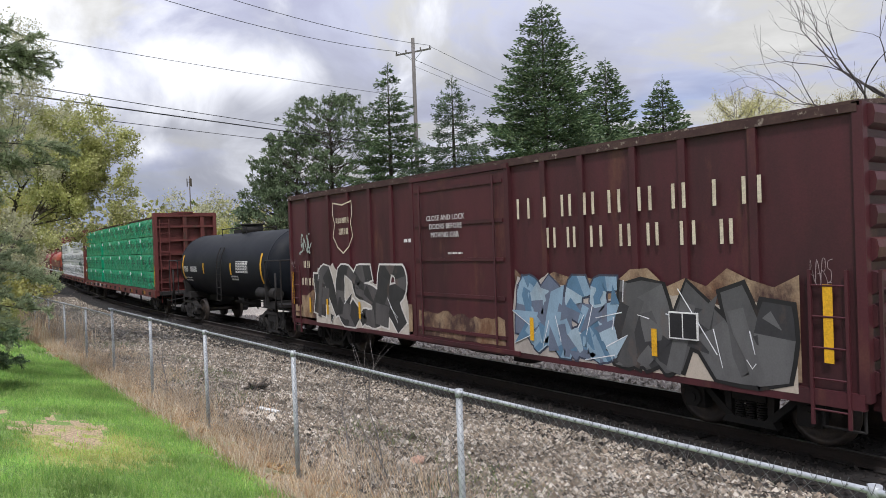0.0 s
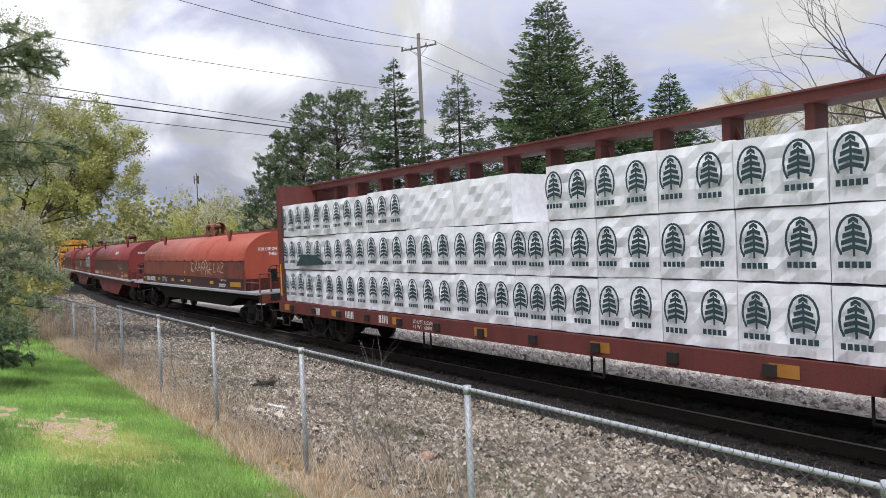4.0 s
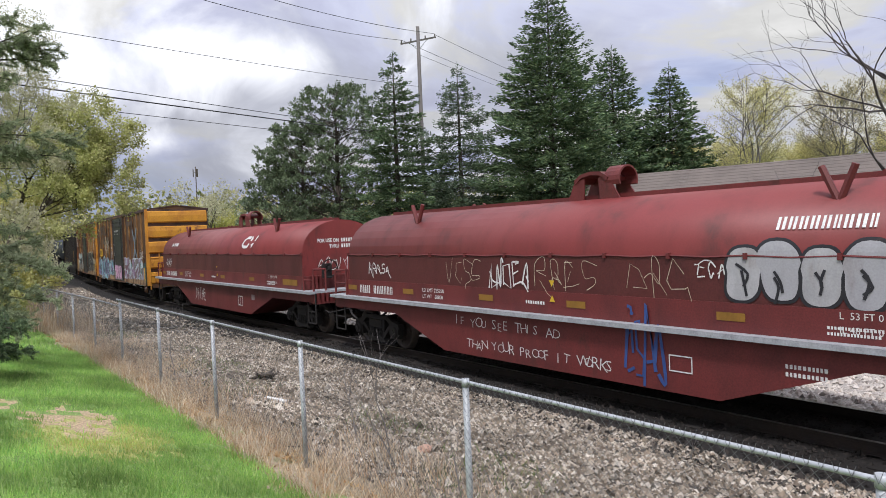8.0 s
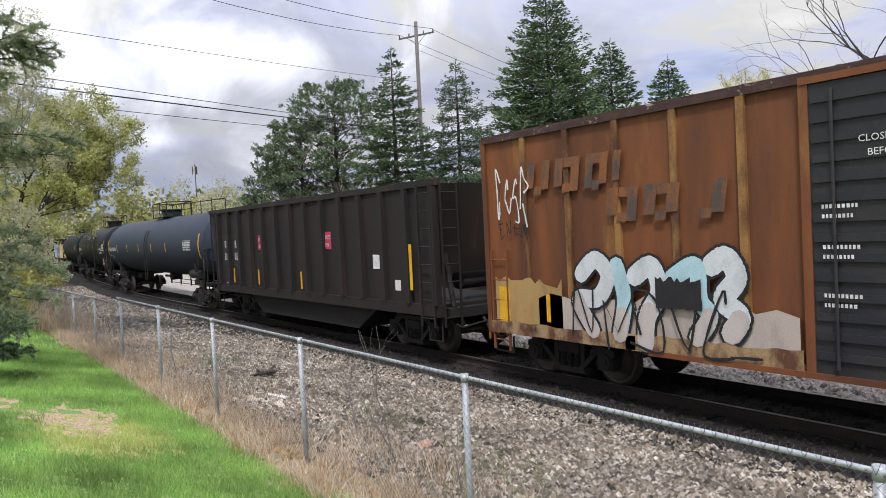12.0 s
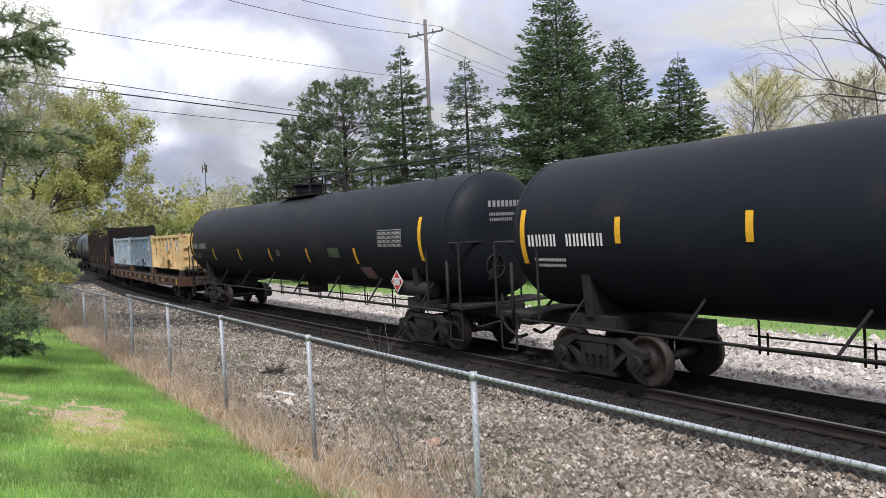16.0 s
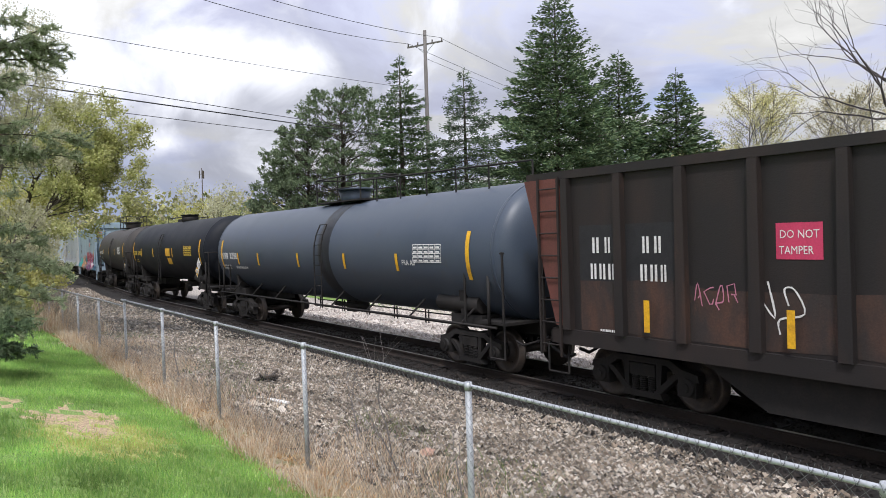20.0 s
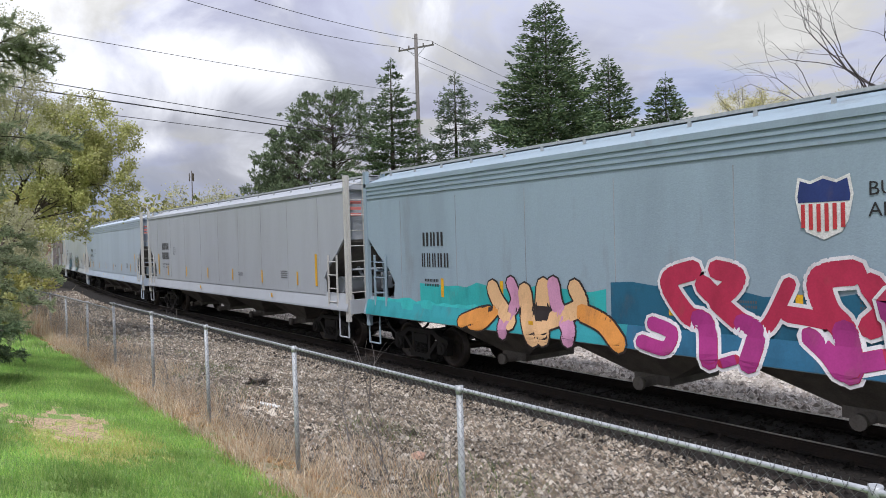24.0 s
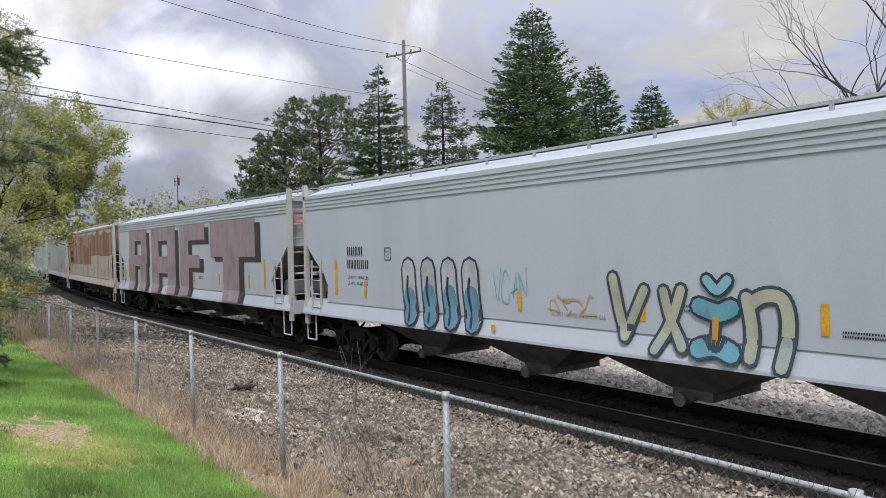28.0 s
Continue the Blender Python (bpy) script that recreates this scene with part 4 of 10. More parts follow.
def boughed_tree(name, base, stem, ends, seed, label, leaf, leaves, size=0.07, cloud=0.07, bark="bark", thick=0.11, depth=4, twist=0.5):
    """A tree given by its stem (points above the base) and the reach of its boughs from the stem's end; leaves sit on the twigs."""
    g = np.random.default_rng(seed)
    t = tagged(empty(name, Matrix.Translation(base)), label, "tree")
    bm = bmesh.new()
    pts = [Vector((0, 0, -0.2))] + [Vector(p) for p in stem]
    for k, (p, q) in enumerate(zip(pts, pts[1:])):
        r0, r1 = thick * (1 - 0.5 * k / len(stem)), thick * (1 - 0.5 * (k + 1) / len(stem))
        tube(bm, p, q, r0, r1, n=9, caps=False)
    tips = []
    for e in ends:
        e = Vector(e)
        back = g.uniform(0.0, 0.55)
        p0 = pts[-1].lerp(pts[-2], back)
        d = e + (pts[-1] - p0)
        L = d.length
        bend = Vector(g.normal(0, 0.10, 3)) * L + Vector((0, 0, -0.06 * L))
        mid = p0 + d * 0.45 + bend
        tube(bm, p0, mid, thick * 0.17, thick * 0.11, n=6, caps=False)
        last = p0 + d * 0.78
        tube(bm, mid, last, thick * 0.11, thick * 0.06, n=5, caps=False)
        for _ in range(16):              # short leafy spurs along the bough
            tips.append((p0 + d * g.uniform(0.25, 0.95) + Vector(g.normal(0, 0.16, 3)) * min(1.6, L), Vector(g.normal(0, 1, 3)).normalized()))
        for q, w, ln in ((mid, 0.10, 0.34), (mid.lerp(last, 0.5), 0.09, 0.30), (last, 0.08, 0.28), (last, 0.08, 0.28)):
            way = (d.normalized() + Vector(g.normal(0, twist, 3)) + Vector((0, 0, 0.15))).normalized()
            limbs(bm, g, q.copy(), way, L * ln, thick * w, depth, tips, 0.6, 0.10, 2, 0.002, (2, 4))
    part("trunk", bm, M[bark], t)
    tp = np.array([tuple(p) for p, _ in tips]); td = np.array([tuple(d) for _, d in tips])
    k = g.integers(0, len(tp), leaves)
    c = tp[k] - td[k] * g.uniform(0, 0.16, (leaves, 1)) + g.normal(0, cloud, (leaves, 3))
    v, f = kites(c, td[k] * 0.5 + g.normal(0, 0.7, (leaves, 3)), size, size * 0.36, g, True)
    o = new("crown", mesh_np("crown", v, f, leaf)); o.parent = t
    return t


def bough_spruce(name, x, y, h, boughs, seed, label, leaf, needle=0.05, z0=None):
    """A loose open conifer: a slim trunk and single boughs (root height, heading, length, rise of the end), hung with finger-thick shoots."""
    g = np.random.default_rng(seed)
    z0 = float(ground_z(x, y)) if z0 is None else z0
    t = tagged(empty(name, pose(x, y, z0 - 0.05)), label, "tree")
    bm = bmesh.new()
    tube(bm, (0, 0, 0), (0.05, 0, h * 0.5), 0.016 * h, 0.010 * h, n=9)
    tube(bm, (0.05, 0, h * 0.5), (0, 0, h), 0.010 * h, 0.012, n=7)
    pts, dirs = [], []
    for zb, head, L, rise in boughs:
        an = math.radians(head)
        out = np.array([math.cos(an), math.sin(an), 0.0]); side = np.array([-out[1], out[0], 0.0])
        kink = g.normal(0, 0.06, 3) * L
        bow = lambda u: np.array([0, 0, zb]) + out * L * u + np.array([0, 0, rise * u]) + kink * math.sin(3.1 * u)
        for q in range(5):
            tube(bm, tuple(bow(q / 5)), tuple(bow((q + 1) / 5)), 0.018 * (1 - q / 5) + 0.005, 0.018 * (1 - (q + 1) / 5) + 0.004, n=4, caps=False)
        shoots = [(bow(0.86), bow(1.0))]
        for k in range(int(15 * L) + 4):
            u = g.uniform(0.12, 1.0)
            b0 = bow(u)
            d = out * g.uniform(0.4, 1.0) + side * g.uniform(-0.9, 0.9) + np.array([0, 0, g.uniform(-0.55, 0.45)])
            b1 = b0 + d * (0.10 + 0.20 * L * g.uniform(0.3, 1.0) * (1.1 - 0.7 * u))
            shoots.append((b0, b1))
            for _ in range(2):
                w = g.uniform(0.3, 0.95)
                s0 = b0 + (b1 - b0) * w
                shoots.append((s0, s0 + (d * 0.7 + g.normal(0, 0.45, 3)) * g.uniform(0.07, 0.16)))
        for b0, b1 in shoots:
            tube(bm, tuple(b0), tuple(b1), 0.005, 0.003, n=3, caps=False)
            ax = b1 - b0
            m = int(20 + 330 * np.linalg.norm(ax))
            w = g.uniform(0.0, 1.0, m)
            pts.append(b0[None] + ax[None] * w[:, None])
            dirs.append(ax[None] / max(1e-6, np.linalg.norm(ax)) * 0.75 + g.normal(0, 0.62, (m, 3)))
    part("trunk", bm, M["bark"], t)
    v, f = kites(np.concatenate(pts), np.concatenate(dirs), needle, needle * 0.085, g, True)
    o = new("crown", mesh_np("crown", v, f, leaf)); o.parent = t
    return t


# spruces behind the track
SPR = "spruce_tree"
conifer(SPR, -37.9, 13.4, 14.6, 4.3, 21, "dark green spruce with a slim pointed crown", tufts=66000, shape=0.80, gap=0.46, ragged=0.22)
conifer(SPR, -35.6, 16.6, 13.7, 5.2, 22, "grey-green spruce with loose drooping boughs", NEEDLE_BLUE, tufts=64000, shape=0.84, droop=0.40, gap=0.50, ragged=0.24, hang=0.45)
conifer(SPR, -30.5, 19.5, 17.3, 6.0, 23, "tall broad dark green spruce", tufts=105000, shape=0.68, bare=0.03, droop=0.22, ragged=0.10, size=0.235)
conifer(SPR, -37.6, 33.2, 17.1, 6.2, 24, "dark spruce with a pointed crown", tufts=46000, shape=0.80, size=0.36, gap=0.34, ragged=0.11)
conifer(SPR, -35.5, 37.4, 15.7, 6.2, 25, "dark spruce beyond the shed", tufts=42000, shape=0.84, size=0.36, gap=0.34, ragged=0.11)
# the round pine and a pale budding tree at its foot
pine("pine_tree", -44.3, 12.6, 13.6, 4.3, 26, "dense rounded dark green pine", PINE_D, 300, 130)
pine("pine_tree", -45.6, 10.6, 11.0, 3.6, 29, "rounded dark green pine with open boughs", PINE_D, 200, 150)
pine("pine_tree", -47.0, 9.6, 8.0, 3.2, 27, "low spreading dark green pine", PINE_D, 130, 110)
broadleaf("budding_tree", -58, 8.5, 8.0, 28, "small tree with pale spring buds", LEAF_P, 3000, 0.16, 0.35, depth=5, spread=0.6)
# undergrowth between the spruces
for k, (bx, by, bh) in enumerate(((-41, 11, 4.0), (-36.5, 13.5, 3.2), (-33, 17.5, 3.5), (-27.5, 18.0, 3.0), (-40, 15, 4.5), (-46, 12.5, 5.0), (-33.5, 22, 5.0))):
    broadleaf("shrub", bx, by, bh, 60 + k, "dense green shrub under the spruces", PINE if k % 2 else LEAF_G, 2600, 0.24, 0.45, depth=4, spread=0.9, trunk=0.2, stems=4)

# beside the line: a leaning tree in young leaf, a loose spruce and brush
A_ENDS = [(0.39, 1.63, 0.83), (0.5, 1.82, 1.19), (0.5, 1.48, 1.63), (0.46, 1.15, 1.84), (0.4, 0.65, 2.01), (0.29, 0.4, 1.73), (0.22, 0.17, 1.54), (0.33, 0.9, 1.45), (0.25, 1.1, 0.61), (0.18, 0.97, 0.31), (0.34, 1.29, 1.01), (-0.24, 0.66, 0.95), (-0.32, 0.51, 0.27), (-0.64, 0.99, 1.29), (0.72, 0.76, 1.09)]
boughed_tree("leafing_tree", (-23.95, -9.75, 0.95), [(0.0, 0.55, 1.0), (0.05, 1.38, 2.3), (0.18, 2.16, 3.44)], A_ENDS, 31, "leaning tree with fresh yellow-green leaves", LEAF_G, 34000, 0.075, 0.085, thick=0.125)
boughed_tree("leafing_tree", (-24.9, -8.75, 0.85), [(0.0, 0.1, 2.0), (0.05, 0.45, 3.1), (0.15, 0.75, 4.2)], [(0.1, 0.6, 0.7), (-0.4, 1.0, 0.3), (0.3, 0.3, 1.2), (0.2, -0.5, 1.0), (-0.5, -0.6, 0.8), (0.4, 0.9, -0.2), (0.3, -0.7, 0.4), (0.0, 0.8, 1.5)], 32, "forked tree with fresh yellow-green leaves", LEAF_G, 18000, 0.075, 0.10, thick=0.095)
boughed_tree("leafing_tree", (-20.0, -9.75, 0.95), [(0.0, 0.1, 1.6), (0.05, 0.4, 3.2), (0.2, 0.6, 4.4)], [(0.2, 0.55, 0.9), (0.1, 0.2, 1.8), (0.3, 0.7, 1.5), (0.1, 0.9, 0.6), (0.3, 0.85, 1.9), (-0.2, -0.4, 1.2), (0.2, 0.0, 1.2), (0.2, 0.95, 0.1), (0.1, 0.5, -0.3), (0.1, 0.1, 0.3), (-0.3, -0.7, 0.5), (0.3, 0.3, 2.2)], 33, "tree with pale grey-green new leaves", LEAF_P, 22000, 0.05, 0.09, thick=0.08, bark="bark_grey")
boughed_tree("leafing_tree", (-19.2, -9.9, 0.95), [(0.0, 0.2, 0.9), (0.05, 0.5, 1.7)], [(0.2, 0.8, 0.9), (0.2, 0.3, 1.3), (-0.2, 1.0, 0.3), (0.1, -0.4, 1.0), (0.3, 0.6, 0.1)], 38, "low tree with pale grey-green new leaves", LEAF_P, 6500, 0.06, 0.09, thick=0.06)
broadleaf("leafing_tree", -40, -7.6, 6.0, 34, "tree with bright yellow-green leaves beyond the fence", LEAF_Y, 15000, 0.09, 0.22, depth=6, spread=0.6)
gb = np.random.default_rng(35)
BOUGHS = [(4.55, 53, 1.52, 0.45), (4.45, 59, 1.70, 0.20), (4.40, 60, 1.52, 0.05), (4.55, 51, 1.30, 0.20), (4.70, 42, 1.20, 0.35), (4.2, 50, 1.1, 0.1), (3.9, 50, 1.0, 0.15), (3.55, 55, 1.0, 0.05),
          (3.35, 69, 1.72, 0.0), (3.2, 69, 1.65, -0.1), (3.3, 61, 1.1, -0.1), (3.1, 56, 0.9, 0.0), (2.7, 58, 0.8, -0.2),
          (1.75, 71, 1.45, -0.45), (1.55, 70, 1.42, -0.65), (1.75, 68, 1.2, -0.35), (1.6, 66, 1.05, -0.55), (1.5, 60, 0.8, -0.2), (1.15, 64, 1.05, -0.55), (0.95, 55, 0.8, -0.5), (1.1, 51, 0.65, -0.4), (1.1, 62, 0.9, -0.4)]
BOUGHS += [(float(gb.uniform(1.2, 6.3)), float(gb.uniform(110, 380)), float(gb.uniform(0.8, 1.5)), float(gb.uniform(-0.4, 0.2))) for _ in range(10)]
bough_spruce("spruce_tree", -12.95, -10.3, 7.2, BOUGHS, 36, "loose open grey-green spruce with hanging boughs beside the lawn", PINE)
bough_spruce("pine_sapling", -11.6, -10.05, 1.0, [(0.75, a * 51, 0.42, -0.05) for a in range(7)] + [(0.5, a * 63 + 20, 0.5, -0.1) for a in range(6)], 37, "small dark pine sapling at the lawn's edge", NEEDLE, needle=0.06)
for k, (bx, by, bh) in enumerate(((-24, -8.9, 2.6), (-27, -7.9, 3.0), (-34, -7.6, 3.6), (-20.5, -9.2, 2.0), (-39, -7.6, 4.0), (-46, -6.4, 4.4), (-54, -5.0, 4.4), (-30, -7.5, 3.4), (-25.5, -8.2, 3.4), (-43, -7.0, 4.6), (-36, -7.2, 4.4), (-23, -9.4, 3.4))):
    broadleaf("shrub", bx, by, bh, 80 + k, "tangled brush with sparse new leaves", (LEAF_G, LEAF_P, LEAF_Y)[k % 3], 2500, 0.10, 0.16, depth=5, spread=0.8, trunk=0.25, stems=4, thick=0.014)

for k, (bx, by, bh) in enumerate(((-28, -9.0, 3.6), (-31, -8.6, 4.4), (-34, -9.2, 5.0), (-38, -8.8, 5.0), (-43, -8.6, 5.4), (-49, -8.0, 5.4), (-56, -7.4, 6.0), (-63, -6.6, 6.0), (-29, -10.2, 4.5), (-26.5, -9.6, 3.0))):
    broadleaf("shrub", bx, by, bh, 400 + k, "dense brownish brush with sparse new leaves", (LEAF_B, LEAF_G)[k % 2], 4000, 0.11, 0.26, depth=5, spread=0.8, trunk=0.22, stems=5, thick=0.014)

# far trees beyond the bend
g = random.Random(9)
FAR = [(-70, -5, 9, LEAF_Y), (-82, -2, 10, LEAF_Y), (-66, -4.5, 7.5, LEAF_G), (-95, -5.0, 11, LEAF_Y), (-142, 20, 13, LEAF_Y), (-150, 24, 13, LEAF_Y), (-112, -3.5, 11, LEAF_Y), (-78, -9, 11, LEAF_G), (-60, -8, 9, LEAF_G), (-92, -4, 11, LEAF_Y),
       (-105, 20.5, 11.2, LEAF_Y), (-103, 24, 9.6, LEAF_Y), (-112, 23, 10, LEAF_Y), (-100, 29, 9.5, LEAF_P), (-95, 32, 9, LEAF_P), (-90, 33, 9, LEAF_P), (-86, 28, 8.5, LEAF_P), (-80, 30, 9, LEAF_P), (-74, 24, 8, LEAF_P), (-125, 20, 9, LEAF_G), (-135, 26, 10, LEAF_G)]
for k, (fx, fy, fh, lf) in enumerate(FAR):
    broadleaf("far_tree", fx, fy, fh, 100 + k, "distant rounded tree in yellow-green spring leaf" if lf is not LEAF_P else "distant grey tree with thin spring buds", lf, 5200 if lf is not LEAF_P else 2600, 0.21 if lf is not LEAF_P else 0.12, 0.42 if lf is not LEAF_P else 0.22, depth=5, spread=0.6, trunk=0.26, bark="bark_grey", stems=2)

# behind the shed: yellow-green trees; before it a bare tree
veil_tree("spring_tree", -29.2, 38.0, 14.2, 3.5, 131, "tall airy tree with a thin veil of yellow leaves", LEAF_V, 5, 26, 0.095)
veil_tree("spring_tree", -24.8, 42.0, 13.2, 3.2, 132, "upright tree with brownish buds on many stems", LEAF_B, 6, 18, 0.095)
veil_tree("spring_tree", -20.6, 43.0, 13.4, 3.2, 138, "upright tree with brownish buds on many stems", LEAF_B, 6, 18, 0.095)
for k, (bx, by, bh, bw) in enumerate(((-37.0, 45.5, 10.8, 3.2), (-32.8, 44.0, 9.6, 3.0), (-27.6, 46.0, 9.8, 3.0), (-24.0, 48.0, 9.4, 3.0), (-17.5, 46.0, 9.4, 3.2), (-41.0, 44.0, 11.0, 3.2), (-30.4, 48.0, 9.8, 3.2), (-14.0, 47.0, 10.0, 3.0))):
    veil_tree("spring_tree", bx, by, bh, bw, 150 + k, "tree with yellow-green spring leaves", LEAF_V, 4, 34, 0.12, 0.2)

g = np.random.default_rng(141)
bare = tagged(empty("bare_tree", pose(-6.7, 10.7, float(ground_z(-6.7, 10.7)) - 0.1)), "leafless grey tree with long fine twigs", "tree")
bm = bmesh.new()
tube(bm, (0, 0, 0), (-0.1, 0, 2.2), 0.26, 0.21, n=12)
tube(bm, (-0.1, 0, 2.2), (0.05, 0.1, 4.6), 0.21, 0.15, n=10)
tube(bm, (0.05, 0.1, 4.6), (0.0, 0.0, 7.4), 0.15, 0.07, n=9)
tips = []
for zb, d, L, r in ((2.6, (-0.80, -0.42, 0.36), 2.6, 0.085), (2.2, (-0.84, -0.44, 0.02), 2.0, 0.05), (3.6, (-0.72, -0.40, 0.62), 2.7, 0.095), (4.4, (-0.55, -0.35, 0.85), 2.4, 0.08), (3.1, (-0.88, -0.20, 0.50), 2.2, 0.065),
                    (5.2, (-0.70, -0.30, 0.55), 2.2, 0.07), (6.4, (-0.5, -0.2, 0.9), 2.0, 0.06), (7.2, (0.1, 0.2, 1.0), 2.0, 0.07), (4.2, (0.8, 0.3, 0.6), 2.3, 0.08), (5.6, (0.5, -0.5, 0.8), 2.2, 0.07), (3.4, (0.1, 0.9, 0.6), 2.2, 0.07)):
    limbs(bm, g, Vector((0, 0, zb)), Vector(d).normalized(), L, r, 5, tips, 0.55, 0.05, kink=4, minr=0.0035, split=(2, 4))
part("trunk", bm, M["bark_bare"], bare)
# a far wood that closes the view
gg = np.random.default_rng(17)
pts, dirs = [], []
for k in range(900):
    an = math.radians(gg.uniform(-70, 95)); R0 = gg.uniform(130, 210)
    cxx, cyy = -R0 * math.cos(an), -10.7 + R0 * math.sin(an)
    hh = gg.uniform(7, 13)
    m = 110
    c = np.stack([gg.normal(cxx, 2.6, m), gg.normal(cyy, 2.6, m), np.abs(gg.uniform(0.2, 1, m)) * hh], -1)
    pts.append(c); dirs.append(gg.normal(0, 1, (m, 3)))
v, f = kites(np.concatenate(pts), np.concatenate(dirs), 0.95, 0.33, gg, True)
FARLEAF = island("far_wood_leaves", [(0.26, 0.26, 0.10), (0.34, 0.33, 0.13), (0.22, 0.22, 0.11), (0.28, 0.25, 0.18), (0.16, 0.19, 0.08)], 0.8, 0.2, 0.35)
tagged(new("far_wood", mesh_np("far_wood", v, f, FARLEAF)), "distant mixed wood in early spring leaf", "wood", kind="stuff")

# ---- utility pole and cables ----
PX, PY = -41.2, 17.65
pz = float(ground_z(PX, PY))
pole = tagged(empty("utility_pole", pose(PX, PY, pz)), "grey wooden utility pole with one crossarm", "utility pole")
bm = bmesh.new()
tube(bm, (0, 0, -0.3), (0, 0, 17.1 - pz), 0.17, 0.12, n=12)
part("pole", bm, M["wood"], pole)
arm = Vector((1.26, 1.83, 0)).normalized()
bm = bmesh.new()
A0, A1 = -arm * 1.22, arm * 1.22
tube(bm, (A0.x, A0.y, 15.95 - pz), (A1.x, A1.y, 16.35 - pz), 0.075, n=4)
part("crossarm", bm, M["wood"], pole)
bm = bmesh.new()
for s in (-1, 1):
    tube(bm, (arm.x * 0.6 * s, arm.y * 0.6 * s, 16.1 - pz + 0.1 * s), (0, 0, 15.5 - pz), 0.025, n=5)
part("brace", bm, M["galv"], pole)
for k, s in ((0, -1.15), (1, -0.5), (2, 0.5), (3, 1.15)):
    bm = bmesh.new()
    zz = 16.15 + 0.16 * s - pz
    tube(bm, (arm.x * s, arm.y * s, zz), (arm.x * s, arm.y * s, zz + 0.24), 0.05, n=8)
    part("insulator", bm, M["wood"], pole)


def cable(a, b, sag, r=0.016, label="thin dark overhead cable"):
    bm = bmesh.new()
    a, b = Vector(a), Vector(b)
    n = 24
    pts = [a.lerp(b, k / n) - Vector((0, 0, 4 * sag * (k / n) * (1 - k / n))) for k in range(n + 1)]
    across = (b - a).cross(Vector((0, 0, 1))).normalized() * r
    up = Vector((0, 0, r))
    rings = [[bm.verts.new(p + o) for o in (across, up, -across, -up)] for p in pts]
    for ra, rb in zip(rings, rings[1:]):
        for k in range(4):
            bm.faces.new((ra[k], ra[(k + 1) % 4], rb[(k + 1) % 4], rb[k]))
    bmesh.ops.recalc_face_normals(bm, faces=bm.faces)
    me = bpy.data.meshes.new("overhead_cable")
    bm.to_mesh(me); bm.free()
    me.materials.append(M["wire"])
    return tagged(new("overhead_cable", me), label, "cable", "overhead cables")


Q = Vector((-23.3, -24.6, 0))
cable((-41.8, 16.7, 16.2), (Q.x - 0.6, Q.y, 16.3), 1.75)
cable((-40.6, 18.6, 16.6), (Q.x + 0.9, Q.y, 16.5), 1.75)
cable((PX, PY, 13.0), (Q.x, Q.y, 10.4), 0.30, 0.012)
cable((PX, PY, 9.75), (Q.x, Q.y, 9.35), 0.20, 0.016)
cable((PX, PY, 9.5), (Q.x, Q.y, 8.75), 0.10, 0.028, "thick black overhead cable")
cable((PX, PY, 9.0), (Q.x, Q.y, 8.2), 0.15, 0.014)
cable((-40.6, 18.6, 16.55), (-64.2, 75.9, 16.5), 0.8)
cable((-41.8, 16.7, 16.2), (-65.4, 74.0, 16.2), 0.8)
cable((PX, PY, 15.2), (-65, 75, 15.0), 0.6, 0.012)

# ---- low shed beyond the track ----
shed = tagged(empty("shed", pose(-13.5, 18.4, float(ground_z(-13.5, 18.4)) - 0.02, 0, 0, 12)), "long low shed with green metal walls and a grey shingle roof", "shed")
X0, X1, DEEP, EAVE, RIDGE = -13.6, 20.0, 9.2, 3.25, 5.85
part("wall", boxes((X0, X1, 0, 0.12, 0, EAVE)), M["siding"], shed)
part("wall", boxes((X0, X1, DEEP - 0.12, DEEP, 0, EAVE)), M["siding"], shed)
for x in (X0, X1 - 0.12):
    bm = bmesh.new()
    extrude_x(bm, [(0.12, 0), (DEEP - 0.12, 0), (DEEP - 0.12, EAVE), (DEEP / 2, RIDGE - 0.1), (0.12, EAVE)], x, x + 0.12)
    part("gable_wall", bm, M["siding"], shed)
rib = None
for k in range(int((X1 - X0) / 0.45)):
    m = pose(X0 + 0.2 + 0.45 * k, 0, 0)
    if rib is None:
        rib = part("siding_rib", boxes((-0.03, 0.03, -0.03, -0.001, 0, EAVE)), M["siding"], shed); rib.matrix_basis = m
    else:
        share("siding_rib", rib, shed, m)
for s in (0, 1):
    bm = bmesh.new()
    y0, y1 = (-0.45, DEEP / 2) if s == 0 else (DEEP + 0.45, DEEP / 2)
    sl = (RIDGE - EAVE) / (DEEP / 2)
    ze = EAVE - 0.45 * sl
    extrude_x(bm, [(y0, ze), (y1, RIDGE), (y1, RIDGE + 0.12), (y0, ze + 0.12)], X0 - 0.3, X1 + 0.3)
    part("roof", bm, M["shingle"], shed)
part("fascia", boxes((X0 - 0.3, X1 + 0.3, -0.48, -0.45, EAVE - 0.32, EAVE - 0.06)), M["siding"], shed)
n = 18
course = None
for k in range(n):
    t = (k + 0.5) / n
    m = pose(0, -0.45 + t * (DEEP / 2 + 0.45), EAVE - 0.45 * (RIDGE - EAVE) / (DEEP / 2) + 0.12 + t * (DEEP / 2 + 0.45) * (RIDGE - EAVE) / (DEEP / 2))
    if course is None:
        bm = bmesh.new(); box(bm, X0 - 0.3, X1 + 0.3, -0.01, 0.05, -0.01, 0.009)
        course = part("shingle_course", bm, M["shingle"], shed); course.matrix_basis = m
    else:
        share("shingle_course", course, shed, m)

